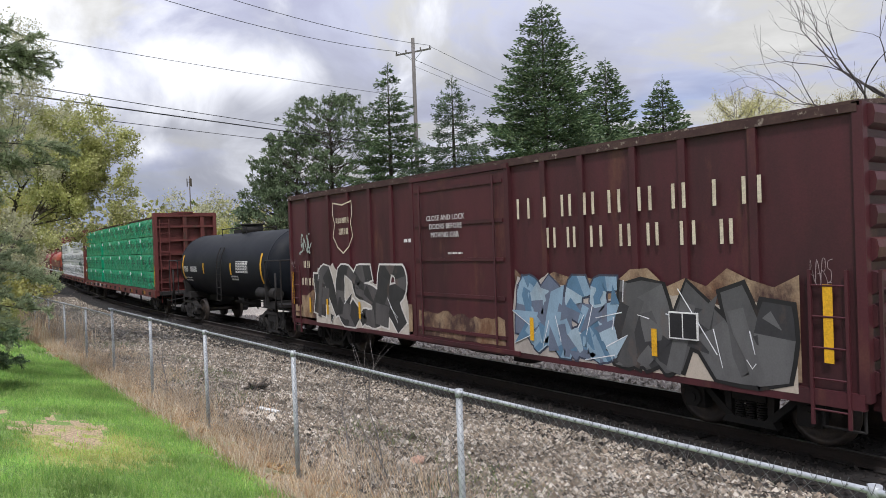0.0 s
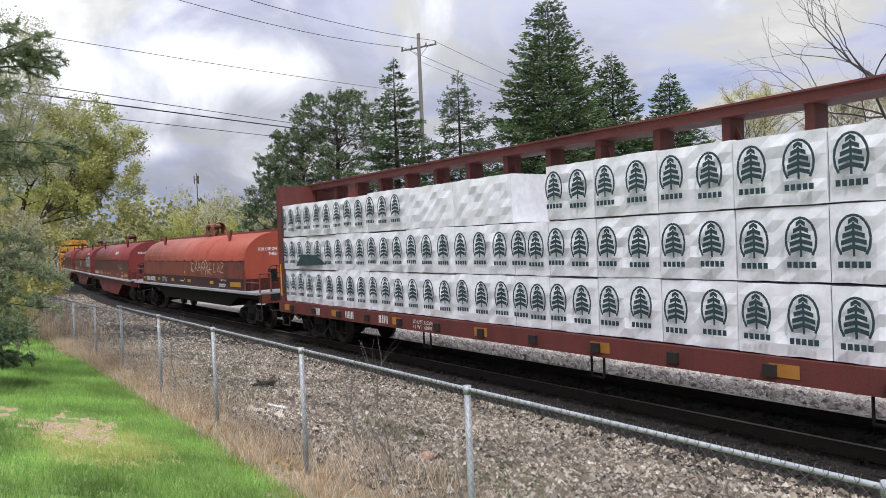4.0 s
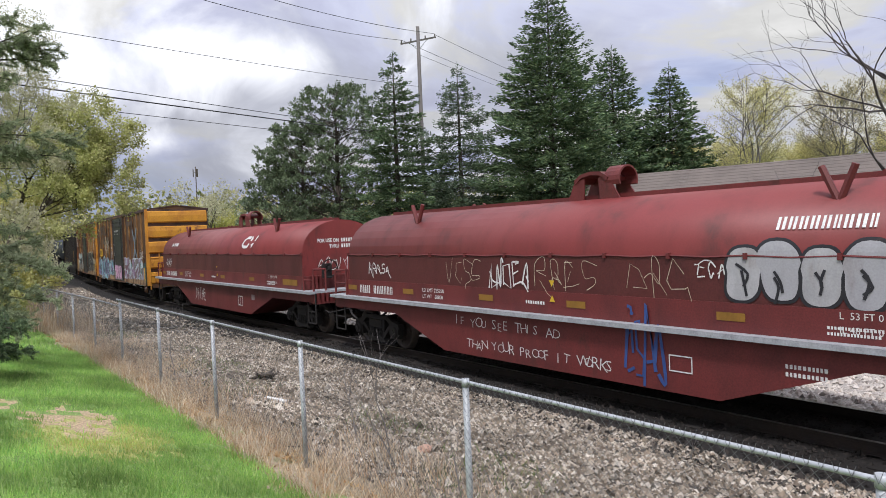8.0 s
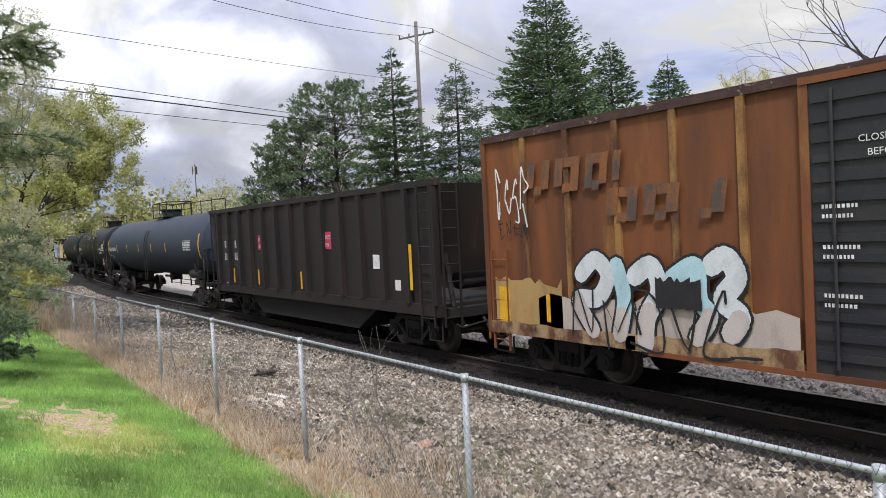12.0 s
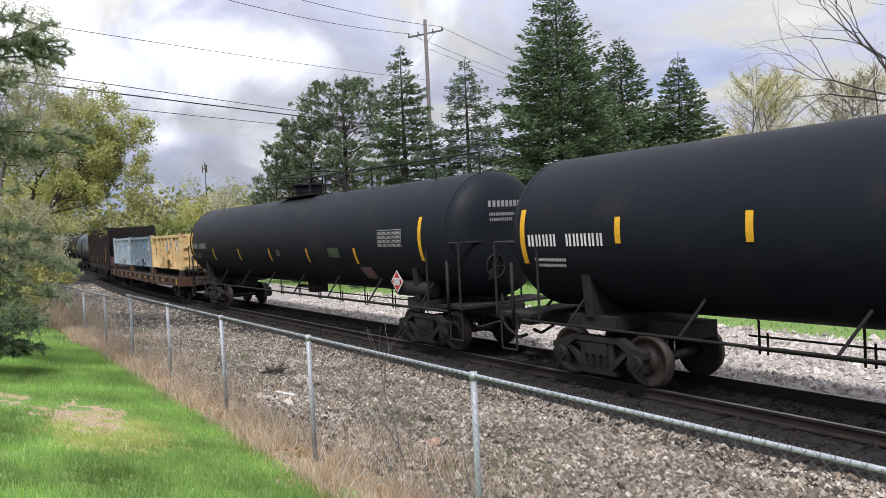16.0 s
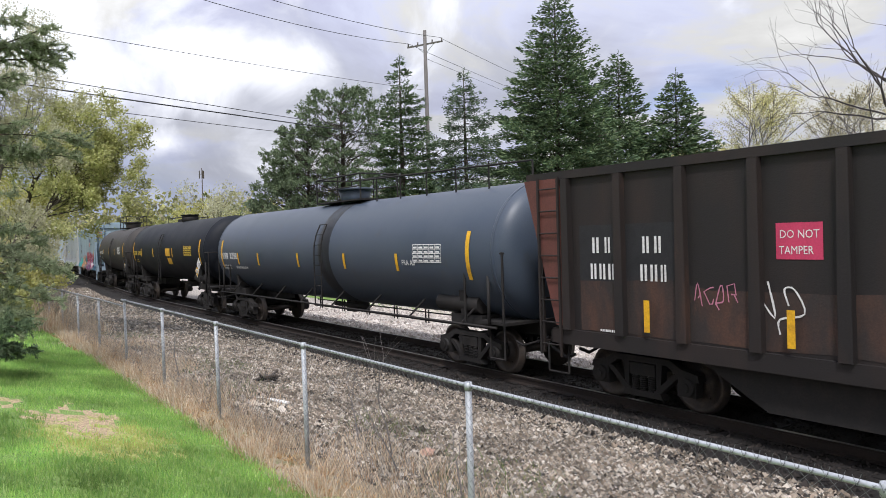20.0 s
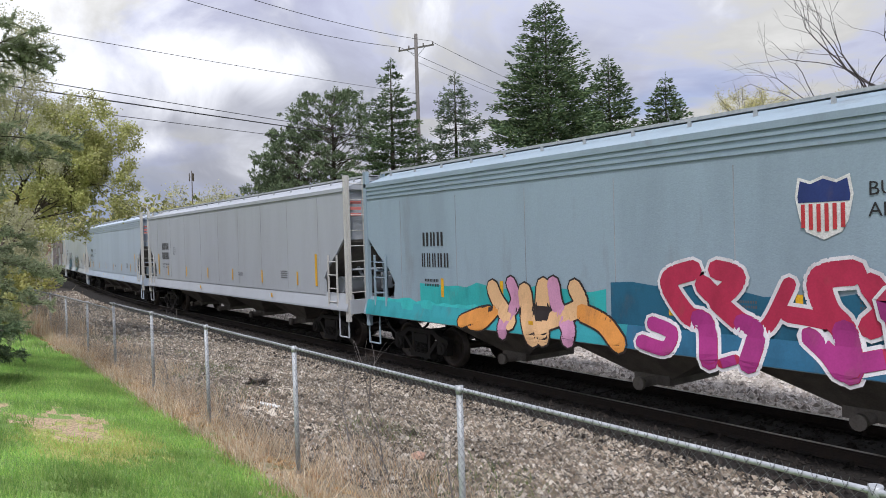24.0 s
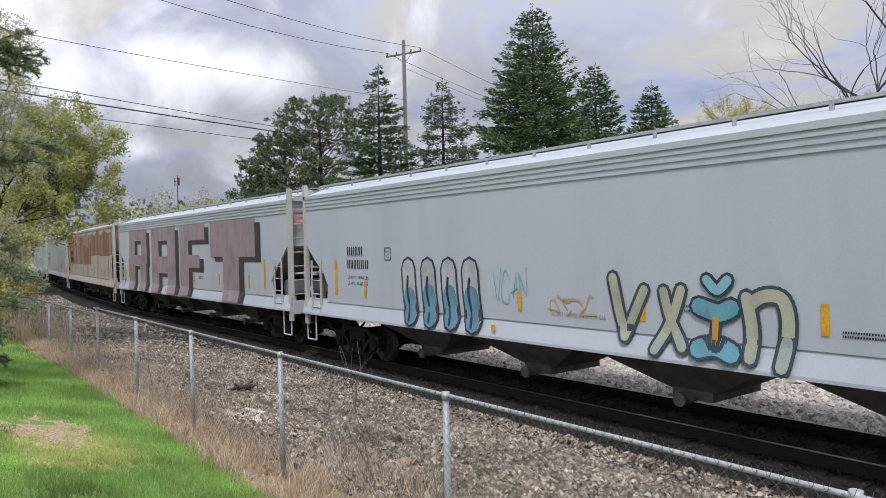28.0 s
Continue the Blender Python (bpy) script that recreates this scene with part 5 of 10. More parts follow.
# ---- far mast ----
mx, my = -120.0, 26.5
mast = tagged(empty("radio_mast", pose(mx, my, float(ground_z(mx, my)))), "distant grey mast with antennas at its top", "mast")
bm = bmesh.new()
tube(bm, (0, 0, 0), (0, 0, 15.6), 0.14, 0.07, n=8)
part("pole", bm, M["bark"], mast)
for k in range(3):
    a = 2.1 * k
    part("antenna", boxes((0.40 * math.cos(a) - 0.06, 0.40 * math.cos(a) + 0.06, 0.40 * math.sin(a) - 0.06, 0.40 * math.sin(a) + 0.06, 13.9, 15.2)), M["bark"], mast)
    bm = bmesh.new(); tube(bm, (0, 0, 14.6), (0.40 * math.cos(a), 0.40 * math.sin(a), 14.6), 0.04, n=5); part("antenna_arm", bm, M["bark"], mast)

# ---- small things on the slope ----
def at_ground(x, y, dz=0.0):
    return float(ground_z(x, y)) + dz


rk = np.random.default_rng(3)
bm = bmesh.new()
bmesh.ops.create_icosphere(bm, subdivisions=2, radius=0.085)
for v in bm.verts:
    v.co *= 1 + rk.normal(0, 0.09)
    v.co.z *= 0.75
st = part("rock", bm, mat("pinkish_rock", (0.42, 0.27, 0.20), (0.34, 0.22, 0.17), 8, rough=0.9, bump=0.4), None)
st.matrix_world = pose(-6.66, -6.26, at_ground(-6.66, -6.26, 0.03)); tagged(st, "rounded pinkish stone lying on the slope", "stone")
bm = bmesh.new()
for k in range(9):
    a = Vector(rk.normal(0, 0.09, 3)); b = Vector(rk.normal(0, 0.16, 3))
    a.z, b.z = abs(a.z) * 0.5, abs(b.z) * 0.6
    tube(bm, a, b, 0.035, 0.02, n=5)
st = part("rotten_wood", bm, M["bark"], None)
st.matrix_world = pose(-12.38, -5.8, at_ground(-12.38, -5.8, 0.02)); tagged(st, "broken chunk of dark rotten wood on ballast", "wood debris")
st = part("plank_scrap", boxes((-0.24, 0.24, -0.03, 0.03, 0, 0.02)), M["white"], None)
st.matrix_world = pose(-9.95, -6.62, at_ground(-9.95, -6.62, 0.04), 8, 0, 12); tagged(st, "short pale strip of wood on the stones", "wood debris")


def sapling(x, y, h, seed, label, mt="bark_grey"):
    g = np.random.default_rng(seed)
    bm = bmesh.new()
    tips = []
    limbs(bm, g, Vector((0, 0, 0)), Vector((g.normal(0, 0.15), g.normal(0, 0.15), 1)).normalized(), h * 0.45, 0.010, 3, tips, 0.5, 0.15, 3, 0.002)
    o = part("sapling", bm, M[mt], None)
    o.matrix_world = pose(x, y, at_ground(x, y, -0.03))
    return tagged(o, label, "sapling")


for k, (x, y, h) in enumerate(((-6.3, -6.9, 1.5), (-5.7, -7.2, 1.0), (-12.6, -7.3, 1.3), (-7.4, -6.7, 1.1), (-5.0, -7.0, 0.8))):
    sapling(x, y, h, 300 + k, "thin leafless sapling growing beside the fence")
for k, (x, y, h) in enumerate(((-5.75, -2.75, 0.45), (-5.2, -2.7, 0.35), (-6.3, -2.8, 0.3), (-4.7, -2.8, 0.3))):
    sapling(x, y, h, 320 + k, "dead pale weed stalk in the ballast", "wood")

# ---- the train: shared running gear ----
COUPLE = [-3.5, -20.6, -33.9, -58.4, -82.7, -101.5, -120.0, -138.3, -156.7, -173.7, -191.7, -207.7, -229.3, -251.2, -272.7, -293.2, -309.4, -327.8, -343.1, -358.1, -375.1, -395.8, -416.6, -437.5, -458.2, -478.6, -499.0, -519.0]
KEYED = []
COLS = {}


def paint(rgb, rough=0.55):
    """A plain sprayed or brushed colour, made once."""
    key = tuple(round(c, 3) for c in rgb)
    if key not in COLS:
        COLS[key] = mat("sprayed_paint", rgb, tuple(c * 0.72 for c in rgb), 2.4, rough=rough, bump=0.0, vary=0.06, streak=0.45, col3=tuple(0.5 * c + q for c, q in zip(rgb, (0.075, 0.045, 0.03))), fac3=(0.58, 0.76), scale3=2.2)
    return COLS[key]


def wheelset_mesh(r=0.457):
    bm = bmesh.new()
    n = 28
    for s in (-1, 1):
        prof = [(0.66, r * 0.86), (0.66, r + 0.026), (0.69, r + 0.022), (0.70, r), (0.80, r - 0.006), (0.80, r * 0.84), (0.765, r * 0.80), (0.74, r * 0.42), (0.80, r * 0.36), (0.80, 0.10)]
        rings = [[bm.verts.new((rr * math.cos(2 * math.pi * i / n), s * y, rr * math.sin(2 * math.pi * i / n))) for i in range(n)] for y, rr in prof]
        for ra, rb in zip(rings, rings[1:]):
            for i in range(n):
                vs = (ra[i], ra[(i + 1) % n], rb[(i + 1) % n], rb[i])
                f = bm.faces.new(vs if s > 0 else vs[::-1])
                f.smooth = True
        f0 = bm.faces.new(rings[-1]); f1 = bm.faces.new(rings[0])
    for k in range(3):
        a = 2.1 * k
        tube(bm, (0.27 * math.cos(a), -0.805, 0.27 * math.sin(a)), (0.27 * math.cos(a), -0.775, 0.27 * math.sin(a)), 0.02, n=6)
    tube(bm, (0, -0.95, 0), (0, 0.95, 0), 0.085, n=10)
    bmesh.ops.recalc_face_normals(bm, faces=bm.faces)
    return bm


def sideframe_mesh():
    bm = bmesh.new()
    y0, y1 = -0.09, 0.09
    extrude_y(bm, [(-1.10, 0.55), (-0.72, 0.60), (-0.50, 0.74), (0.50, 0.74), (0.72, 0.60), (1.10, 0.55), (1.08, 0.66), (0.78, 0.72), (0.56, 0.84), (-0.56, 0.84), (-0.78, 0.72), (-1.08, 0.66)], y0, y1)
    for s in (-1, 1):
        extrude_y(bm, [(s * 0.76, 0.62), (s * 0.62, 0.62), (s * 0.22, 0.26), (s * 0.34, 0.24)][::s], y0 + 0.01, y1 - 0.01)
        extrude_y(bm, [(s * 0.40, 0.80), (s * 0.28, 0.80), (s * 0.28, 0.24), (s * 0.36, 0.24)][::s], y0 + 0.02, y1 - 0.02)
        extrude_y(bm, [(s * 1.04, 0.30), (s * 1.06, 0.62), (s * 0.72, 0.66), (s * 0.70, 0.30)][::s], y0, y1)
        tube(bm, (s * 0.889, y0 - 0.06, 0.457), (s * 0.889, y1, 0.457), 0.145, n=14)
        tube(bm, (s * 0.889, y0 - 0.085, 0.457), (s * 0.889, y0 - 0.05, 0.457), 0.075, n=10)
    extrude_y(bm, [(-0.42, 0.17), (0.42, 0.17), (0.36, 0.27), (-0.36, 0.27)], y0, y1)
    bmesh.ops.recalc_face_normals(bm, faces=bm.faces)
    return bm


def springs_mesh():
    bm = bmesh.new()
    for x in (-0.17, 0.0, 0.17):
        for k in range(7):
            tube(bm, (x, -0.05, 0.275 + 0.035 * k), (x, -0.05, 0.298 + 0.035 * k), 0.068, n=9)
    box(bm, -0.26, 0.26, -0.10, 0.06, 0.52, 0.72)
    return bm


proto = empty("freight_truck")
P_WHEEL = part("wheelset", wheelset_mesh(), M["steel"], proto)
P_SIDE = part("sideframe", sideframe_mesh(), M["dark"], proto)
P_SPR = part("spring_nest", springs_mesh(), M["dark"], proto)
bm = boxes((-0.20, 0.20, -0.95, 0.95, 0.56, 0.78), (-0.95, 0.95, -0.10, 0.10, 0.42, 0.50))
tube(bm, (0, 0, 0.76), (0, 0, 0.95), 0.28, n=14)
P_BOL = part("truck", bm, M["dark"], proto)
bm = boxes((0.0, 0.55, -0.11, 0.11, 0.78, 0.98))
extrude_x(bm, [(-0.17, 0.70), (0.17, 0.70), (0.19, 1.02), (-0.19, 1.02)], 0.50, 0.72)
box(bm, 0.68, 0.80, -0.17, -0.05, 0.74, 1.0)
pipe(bm, [(0.15, -0.35, 0.85), (0.45, -0.42, 0.62), (0.75, -0.36, 0.45), (0.95, -0.30, 0.52)], 0.035)
pipe(bm, [(0.10, -1.1, 0.78), (0.32, -1.1, 0.72), (0.34, -0.4, 0.80)], 0.022)
P_CPL = part("coupler", bm, M["dark"], proto)
proto_parts = [P_WHEEL, P_SIDE, P_SPR, P_BOL, P_CPL]


def car_base(i, name, label, tc, group="freight cars of the passing train", cat="freight car"):
    L = COUPLE[i] - COUPLE[i + 1]
    car = tagged(empty(name), label, cat, group)
    wheels = []
    for s in (-1, 1):
        t = share("truck", P_BOL, car, pose(s * tc, 0, 0), "dark cast-steel two-axle truck")
        for sy in (-1, 1):
            share("sideframe", P_SIDE, t, pose(0, sy * 1.00, 0, 0, 0, 0 if sy < 0 else 180))
            share("spring_nest", P_SPR, t, pose(0, sy * 0.98, 0, 0, 0, 0 if sy < 0 else 180))
        for sx in (-0.889, 0.889):
            w = share("wheelset", P_WHEEL, t, pose(sx, 0, 0.457), "steel wheelset with bright treads")
            wheels.append((w, sx, 0.457))
        share("coupler", P_CPL, car, pose(s * (L / 2 - 0.72), 0, 0, 0, 0, 0 if s > 0 else 180), "black knuckle coupler with air hose")
    KEYED.append((car, (COUPLE[i] + COUPLE[i + 1]) / 2, tc, wheels))
    return car


# ---- flat paint on a surface: y = surf(z) ----
def flat(y=-1.5):
    return lambda z: y


def drum(r, zc):
    return lambda z: -math.sqrt(max(0.0, r * r - (z - zc) ** 2))


LIFT = [0]


def rect(bm, x0, x1, z0, z1, surf, off=0.004, slant=0.0):
    LIFT[0] = (LIFT[0] + 1) % 100
    off = off + 0.00004 * LIFT[0]
    n = max(1, int(abs(z1 - z0) / 0.12)) if abs(surf(z0) - surf(z1)) > 1e-4 or abs(surf((z0 + z1) / 2) - surf(z0)) > 1e-4 else 1
    rows = []
    for k in range(n + 1):
        z = z0 + (z1 - z0) * k / n
        dx = slant * (z - z0)
        rows.append((bm.verts.new((x0 + dx, surf(z) - off, z)), bm.verts.new((x1 + dx, surf(z) - off, z))))
    for (a, b), (c, d) in zip(rows, rows[1:]):
        bm.faces.new((a, b, d, c))


def poly(bm, pts, surf, off=0.004):
    LIFT[0] = (LIFT[0] + 1) % 100
    off = off + 0.00004 * LIFT[0]
    bm.faces.new([bm.verts.new((x, surf(z) - off, z)) for x, z in pts])


def stroke(bm, pts, w, surf, off=0.004, caps=True):
    """A thick painted line with round ends."""
    for (xa, za), (xb, zb) in zip(pts, pts[1:]):
        d = math.hypot(xb - xa, zb - za) or 1e-6
        nx, nz = -(zb - za) / d * w / 2, (xb - xa) / d * w / 2
        poly(bm, [(xa + nx, za + nz), (xa - nx, za - nz), (xb - nx, zb - nz), (xb + nx, zb + nz)], surf, off)
    if caps:
        for x, z in pts:
            poly(bm, [(x + w / 2 * math.cos(k * 0.785), z + w / 2 * math.sin(k * 0.785)) for k in range(8)], surf, off)


def bars(car, x, z, n, h, mt, surf, w=0.6, gap=0.25, seed=1, rows=1, name="lettering", slant=0.0):
    """Writing as plain bars of its size."""
    r = random.Random(seed)
    bm = bmesh.new()
    for k in range(rows):
        xx = x
        for c in range(n):
            cw = h * w * r.choice((0.8, 1.0, 1.0, 1.15))
            zz = z - k * h * 1.5
            if h > 0.11:
                rect(bm, xx, xx + cw * 0.36, zz, zz + h, surf, slant=slant); rect(bm, xx + cw * 0.64, xx + cw, zz, zz + h, surf, slant=slant)
            else:
                rect(bm, xx, xx + cw * 0.9, zz, zz + h * 0.8, surf, slant=slant)
            xx += cw + h * gap
    return part(name, bm, mt, car)


def words(car, txt, x, z, h, mt, surf, name="lettering", squeeze=1.0, bold=0.0):
    cu = bpy.data.curves.new(name, "FONT")
    cu.body, cu.size, cu.resolution_u, cu.offset = txt, h * 1.4, 2, bold
    tmp = bpy.data.objects.new(name, cu)
    scene.collection.objects.link(tmp)
    me = bpy.data.meshes.new_from_object(tmp)
    bpy.data.objects.remove(tmp); bpy.data.curves.remove(cu)
    for v in me.vertices:
        zz = z + v.co.y
        v.co = (x + v.co.x * squeeze, surf(zz) - 0.006, zz)
    me.materials.clear(); me.materials.append(mt)
    ob = new(name, me); ob.parent = car
    return ob


GLYPHS = [[[(0, 0), (0.1, 1), (0.55, 1), (0.6, 0.55), (0.1, 0.5)], [(0.3, 0.5), (0.7, 0)]], [[(0, 0), (0.35, 1), (0.7, 0)], [(0.15, 0.4), (0.55, 0.4)]],
          [[(0.65, 0.85), (0.3, 1), (0.05, 0.6), (0.1, 0.15), (0.45, 0), (0.7, 0.2)]], [[(0.05, 0), (0.05, 1)], [(0.05, 1), (0.6, 0.95)], [(0.05, 0.5), (0.5, 0.55)], [(0.05, 0.02), (0.65, 0.05)]],
          [[(0.65, 0.9), (0.2, 1), (0.1, 0.6), (0.6, 0.45), (0.55, 0.05), (0.05, 0.08)]], [[(0, 0), (0.08, 1), (0.6, 0.05), (0.7, 1)]], [[(0, 1), (0.3, 0), (0.65, 1)]], [[(0.05, 0.1), (0.05, 0.9), (0.6, 0.9), (0.62, 0.1), (0.05, 0.1)]]]


def smooth(pts, n=4):
    """A rounded line through the points."""
    if len(pts) < 3:
        return pts
    P = [pts[0]] + list(pts) + [pts[-1]]
    out = []
    for i in range(1, len(P) - 2):
        for k in range(n):
            t = k / n
            out.append(tuple(0.5 * (2 * P[i][c] + (P[i + 1][c] - P[i - 1][c]) * t + (2 * P[i - 1][c] - 5 * P[i][c] + 4 * P[i + 1][c] - P[i + 2][c]) * t * t + (3 * P[i][c] - P[i - 1][c] - 3 * P[i + 1][c] + P[i + 2][c]) * t ** 3) for c in (0, 1)))
    return out + [pts[-1]]


def ribbon(bms, pts, ws, surf, off, z0=-9, z1=9, extra=0.0):
    """A painted band of changing width; bms gives the mesh for each stretch."""
    L, R = [], []
    for i, (x, z) in enumerate(pts):
        xa, za = pts[max(0, i - 1)]; xb, zb = pts[min(len(pts) - 1, i + 1)]
        d = math.hypot(xb - xa, zb - za) or 1e-6
        tx, tz = (xb - xa) / d, (zb - za) / d
        w = ws[i] / 2 + extra
        e = extra * (-1 if i == 0 else 1 if i == len(pts) - 1 else 0)
        cl = lambda q: min(max(q, z0 - extra), z1 + extra)
        L.append((x + e * tx - tz * w, cl(z + e * tz + tx * w))); R.append((x + e * tx + tz * w, cl(z + e * tz - tx * w)))
    for i in range(len(pts) - 1):
        bm = bms(i)
        LIFT[0] = (LIFT[0] + 1) % 100
        q = off + 0.00004 * LIFT[0]
        bm.faces.new([bm.verts.new((x, surf(z) - q, z)) for x, z in (L[i], R[i], R[i + 1], L[i + 1])])


def graffiti(car, x0, x1, z0, z1, n, fills, outline, surf, seed, cloud=None, wgt=0.26, lines=(0.75, 0.77, 0.78), label="sprayed graffiti lettering in overlapping shapes", rim=0.035, wild=1.0):
    """A sprayed piece: interlocking bent letters over a cloud, with rim, many-coloured fill, shards and white lines."""
    r = random.Random(seed)
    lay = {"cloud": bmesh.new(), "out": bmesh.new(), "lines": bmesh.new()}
    fb = [bmesh.new() for _ in fills]
    w, h = (x1 - x0) / n, z1 - z0
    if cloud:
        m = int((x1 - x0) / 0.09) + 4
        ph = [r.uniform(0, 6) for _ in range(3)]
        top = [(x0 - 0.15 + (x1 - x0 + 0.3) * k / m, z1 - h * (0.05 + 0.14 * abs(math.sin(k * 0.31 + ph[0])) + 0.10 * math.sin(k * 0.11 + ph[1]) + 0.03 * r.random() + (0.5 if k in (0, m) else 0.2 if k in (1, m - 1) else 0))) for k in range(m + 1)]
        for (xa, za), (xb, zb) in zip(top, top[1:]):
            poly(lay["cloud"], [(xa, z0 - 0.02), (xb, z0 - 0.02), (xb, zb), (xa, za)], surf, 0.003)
    for k in range(n):
        gl = r.choice(GLYPHS)
        ox, sx, sz, oz = x0 + (k + 0.05 + r.uniform(-0.1, 0.1)) * w, w * r.uniform(1.1, 1.45), h * r.uniform(0.75, 0.92), z0 + h * r.uniform(0.06, 0.14)
        lean = r.uniform(-0.2, 0.25)
        paths = list(gl) + ([[(r.uniform(0, 0.7), r.uniform(0, 1)) for _ in range(3)]] if r.random() < 0.7 * wild else [])
        for line in paths:
            pts = [(ox + (px + lean * (pz - 0.5)) * sx + r.uniform(-0.12, 0.12) * w, oz + pz * sz + r.uniform(-0.14, 0.14) * h) for px, pz in line]
            if r.random() < 0.6 * wild:
                ex, ez = pts[-1]
                pts.append((ex + r.uniform(-0.45, 0.55) * w, ez + r.uniform(-0.4, 0.4) * h))
            pts = [(min(max(px, x0 + 0.1), x1 - 0.1), min(max(pz, z0 + 0.08 * h), z1 - 0.06 * h)) for px, pz in pts]
            pts = smooth(pts, 5) if r.random() < 0.6 else [q for pr in zip(pts, pts[1:]) for q in (pr[0], ((pr[0][0] + pr[1][0]) / 2, (pr[0][1] + pr[1][1]) / 2))] + [pts[-1]]
            base = wgt * h * r.uniform(0.8, 1.15)
            f0, f1 = r.uniform(0.5, 1.5), r.uniform(0.25, 1.7)
            N = len(pts)
            ws = [base * (f0 + (1 - f0) * min(1, 3 * i / N)) * (1 + (f1 - 1) * max(0, 3 * i / N - 2)) * r.uniform(0.9, 1.1) for i in range(N)]
            ribbon(lambda i: lay["out"], pts, ws, surf, 0.0075, z0, z1, rim)
            c0, run = r.randrange(len(fb)), r.choice((2, 3, 3, 4))
            ribbon(lambda i: fb[(c0 + i // run) % len(fb)], pts, ws, surf, 0.012, z0, z1)
            if len(fb) > 1 and N > 3:
                a = r.randrange(0, N - 3)
                sub = [(x + base * r.uniform(-0.1, 0.1), z - base * 0.14) for x, z in pts[a:a + r.randint(3, 5)]]
                ribbon(lambda i: fb[(c0 + 1) % len(fb)], sub, [base * 0.42] * len(sub), surf, 0.0165, z0, z1)
            a = r.randrange(0, max(1, N - 3))
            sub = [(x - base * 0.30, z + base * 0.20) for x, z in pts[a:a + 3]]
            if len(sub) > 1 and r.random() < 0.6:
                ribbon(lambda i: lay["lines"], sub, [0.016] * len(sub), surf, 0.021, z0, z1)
    for k in range(int(n * 4 * wild)):          # shards and spikes between the letters
        cx, cz, sz = r.uniform(x0 + 0.2, x1 - 0.2), r.uniform(z0 + 0.1 * h, z1 - 0.25 * h), r.uniform(0.08, 0.26) * h
        an = r.uniform(0, 6.28)
        tri = [(cx + sz * math.cos(an) * 1.6, cz + sz * math.sin(an) * 1.2), (cx + sz * 0.6 * math.cos(an + 2.2), cz + sz * 0.6 * math.sin(an + 2.2)), (cx + sz * 0.6 * math.cos(an + 4.0), cz + sz * 0.6 * math.sin(an + 4.0))]
        tri = [(x, min(max(z, z0 + 0.02), z1)) for x, z in tri]
        poly(r.choice(fb), tri, surf, 0.012 if k % 2 else 0.0165)
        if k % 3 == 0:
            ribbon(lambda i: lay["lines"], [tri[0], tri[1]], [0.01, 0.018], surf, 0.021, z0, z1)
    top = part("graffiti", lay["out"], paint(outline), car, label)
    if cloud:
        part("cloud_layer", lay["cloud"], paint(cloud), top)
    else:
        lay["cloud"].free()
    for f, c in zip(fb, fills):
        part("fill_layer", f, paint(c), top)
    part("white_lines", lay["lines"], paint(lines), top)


def sprayed(car, sets, outline, surf, rim=0.05, low=None, zlow=1.6, label="sprayed swollen letters with a painted rim", shine=None, floor=0.0):
    """Letters drawn as swollen bands: sets of (bands, colour), each band a line and its width; low: a second tone below zlow."""
    out, lo, hi = bmesh.new(), bmesh.new(), bmesh.new()
    fills = []
    for bands, colour in sets:
        fb = bmesh.new()
        for line, w in bands:
            pts = [(x, max(z, floor + w / 2 + rim)) for x, z in smooth(line, 5)]
            stroke(out, pts, w + 2 * rim, surf, 0.006)
            stroke(fb, pts, w, surf, 0.0115)
            if low:
                under = [p for p in pts if p[1] < zlow + 0.08 * math.sin(p[0] * 9)]
                if len(under) > 1:
                    stroke(lo, under, w * 0.96, surf, 0.0165, len(under) > 2)
            if shine and len(pts) > 4:
                stroke(hi, [(x - w * 0.26, z + w * 0.16) for x, z in pts[1:len(pts) // 2]], 0.03, surf, 0.021)
        fills.append((fb, colour))
    top = part("graffiti", out, paint(outline), car, label)
    for fb, colour in fills:
        part("fill_layer", fb, paint(colour), top)
    if low:
        part("fill_layer", lo, paint(low), top)
    else:
        lo.free()
    if shine:
        part("white_lines", hi, paint(shine), top)
    else:
        hi.free()
    return top


BLOCKS = {"R": ((0, 0.34, 0, 1), (0.34, 1, 0.82, 1), (0.70, 1, 0.44, 0.82), (0.34, 0.70, 0.40, 0.58), (0.62, 0.96, 0, 0.44)), "A": ((0, 0.32, 0, 1), (0.68, 1, 0, 1), (0.32, 0.68, 0.80, 1), (0.32, 0.68, 0.30, 0.56)),
          "F": ((0, 0.36, 0, 1), (0.36, 1, 0.78, 1), (0.36, 0.80, 0.40, 0.58)), "T": ((0, 1, 0.55, 1), (0.30, 0.66, 0, 0.55))}


def block_letter(car, ch, x0, x1, z0, z1, face, shade, surf):
    """A huge rolled block capital with a dark drop shade."""
    a, b = bmesh.new(), bmesh.new()
    w, h = x1 - x0, z1 - z0
    for xa, xb, za, zb in BLOCKS[ch]:
        rect(a, x0 + xa * w + 0.42, x0 + xb * w + 0.42, z0 + za * h - (0.0 if za == 0 else 0.16), z0 + zb * h - 0.16, surf, 0.004)
        rect(b, x0 + xa * w, x0 + xb * w, z0 + za * h, z0 + zb * h, surf, 0.0095)
    top = part("graffiti", a, paint(shade), car, "rolled mauve block capital with a dark shade")
    part("fill_layer", b, paint(face), top)


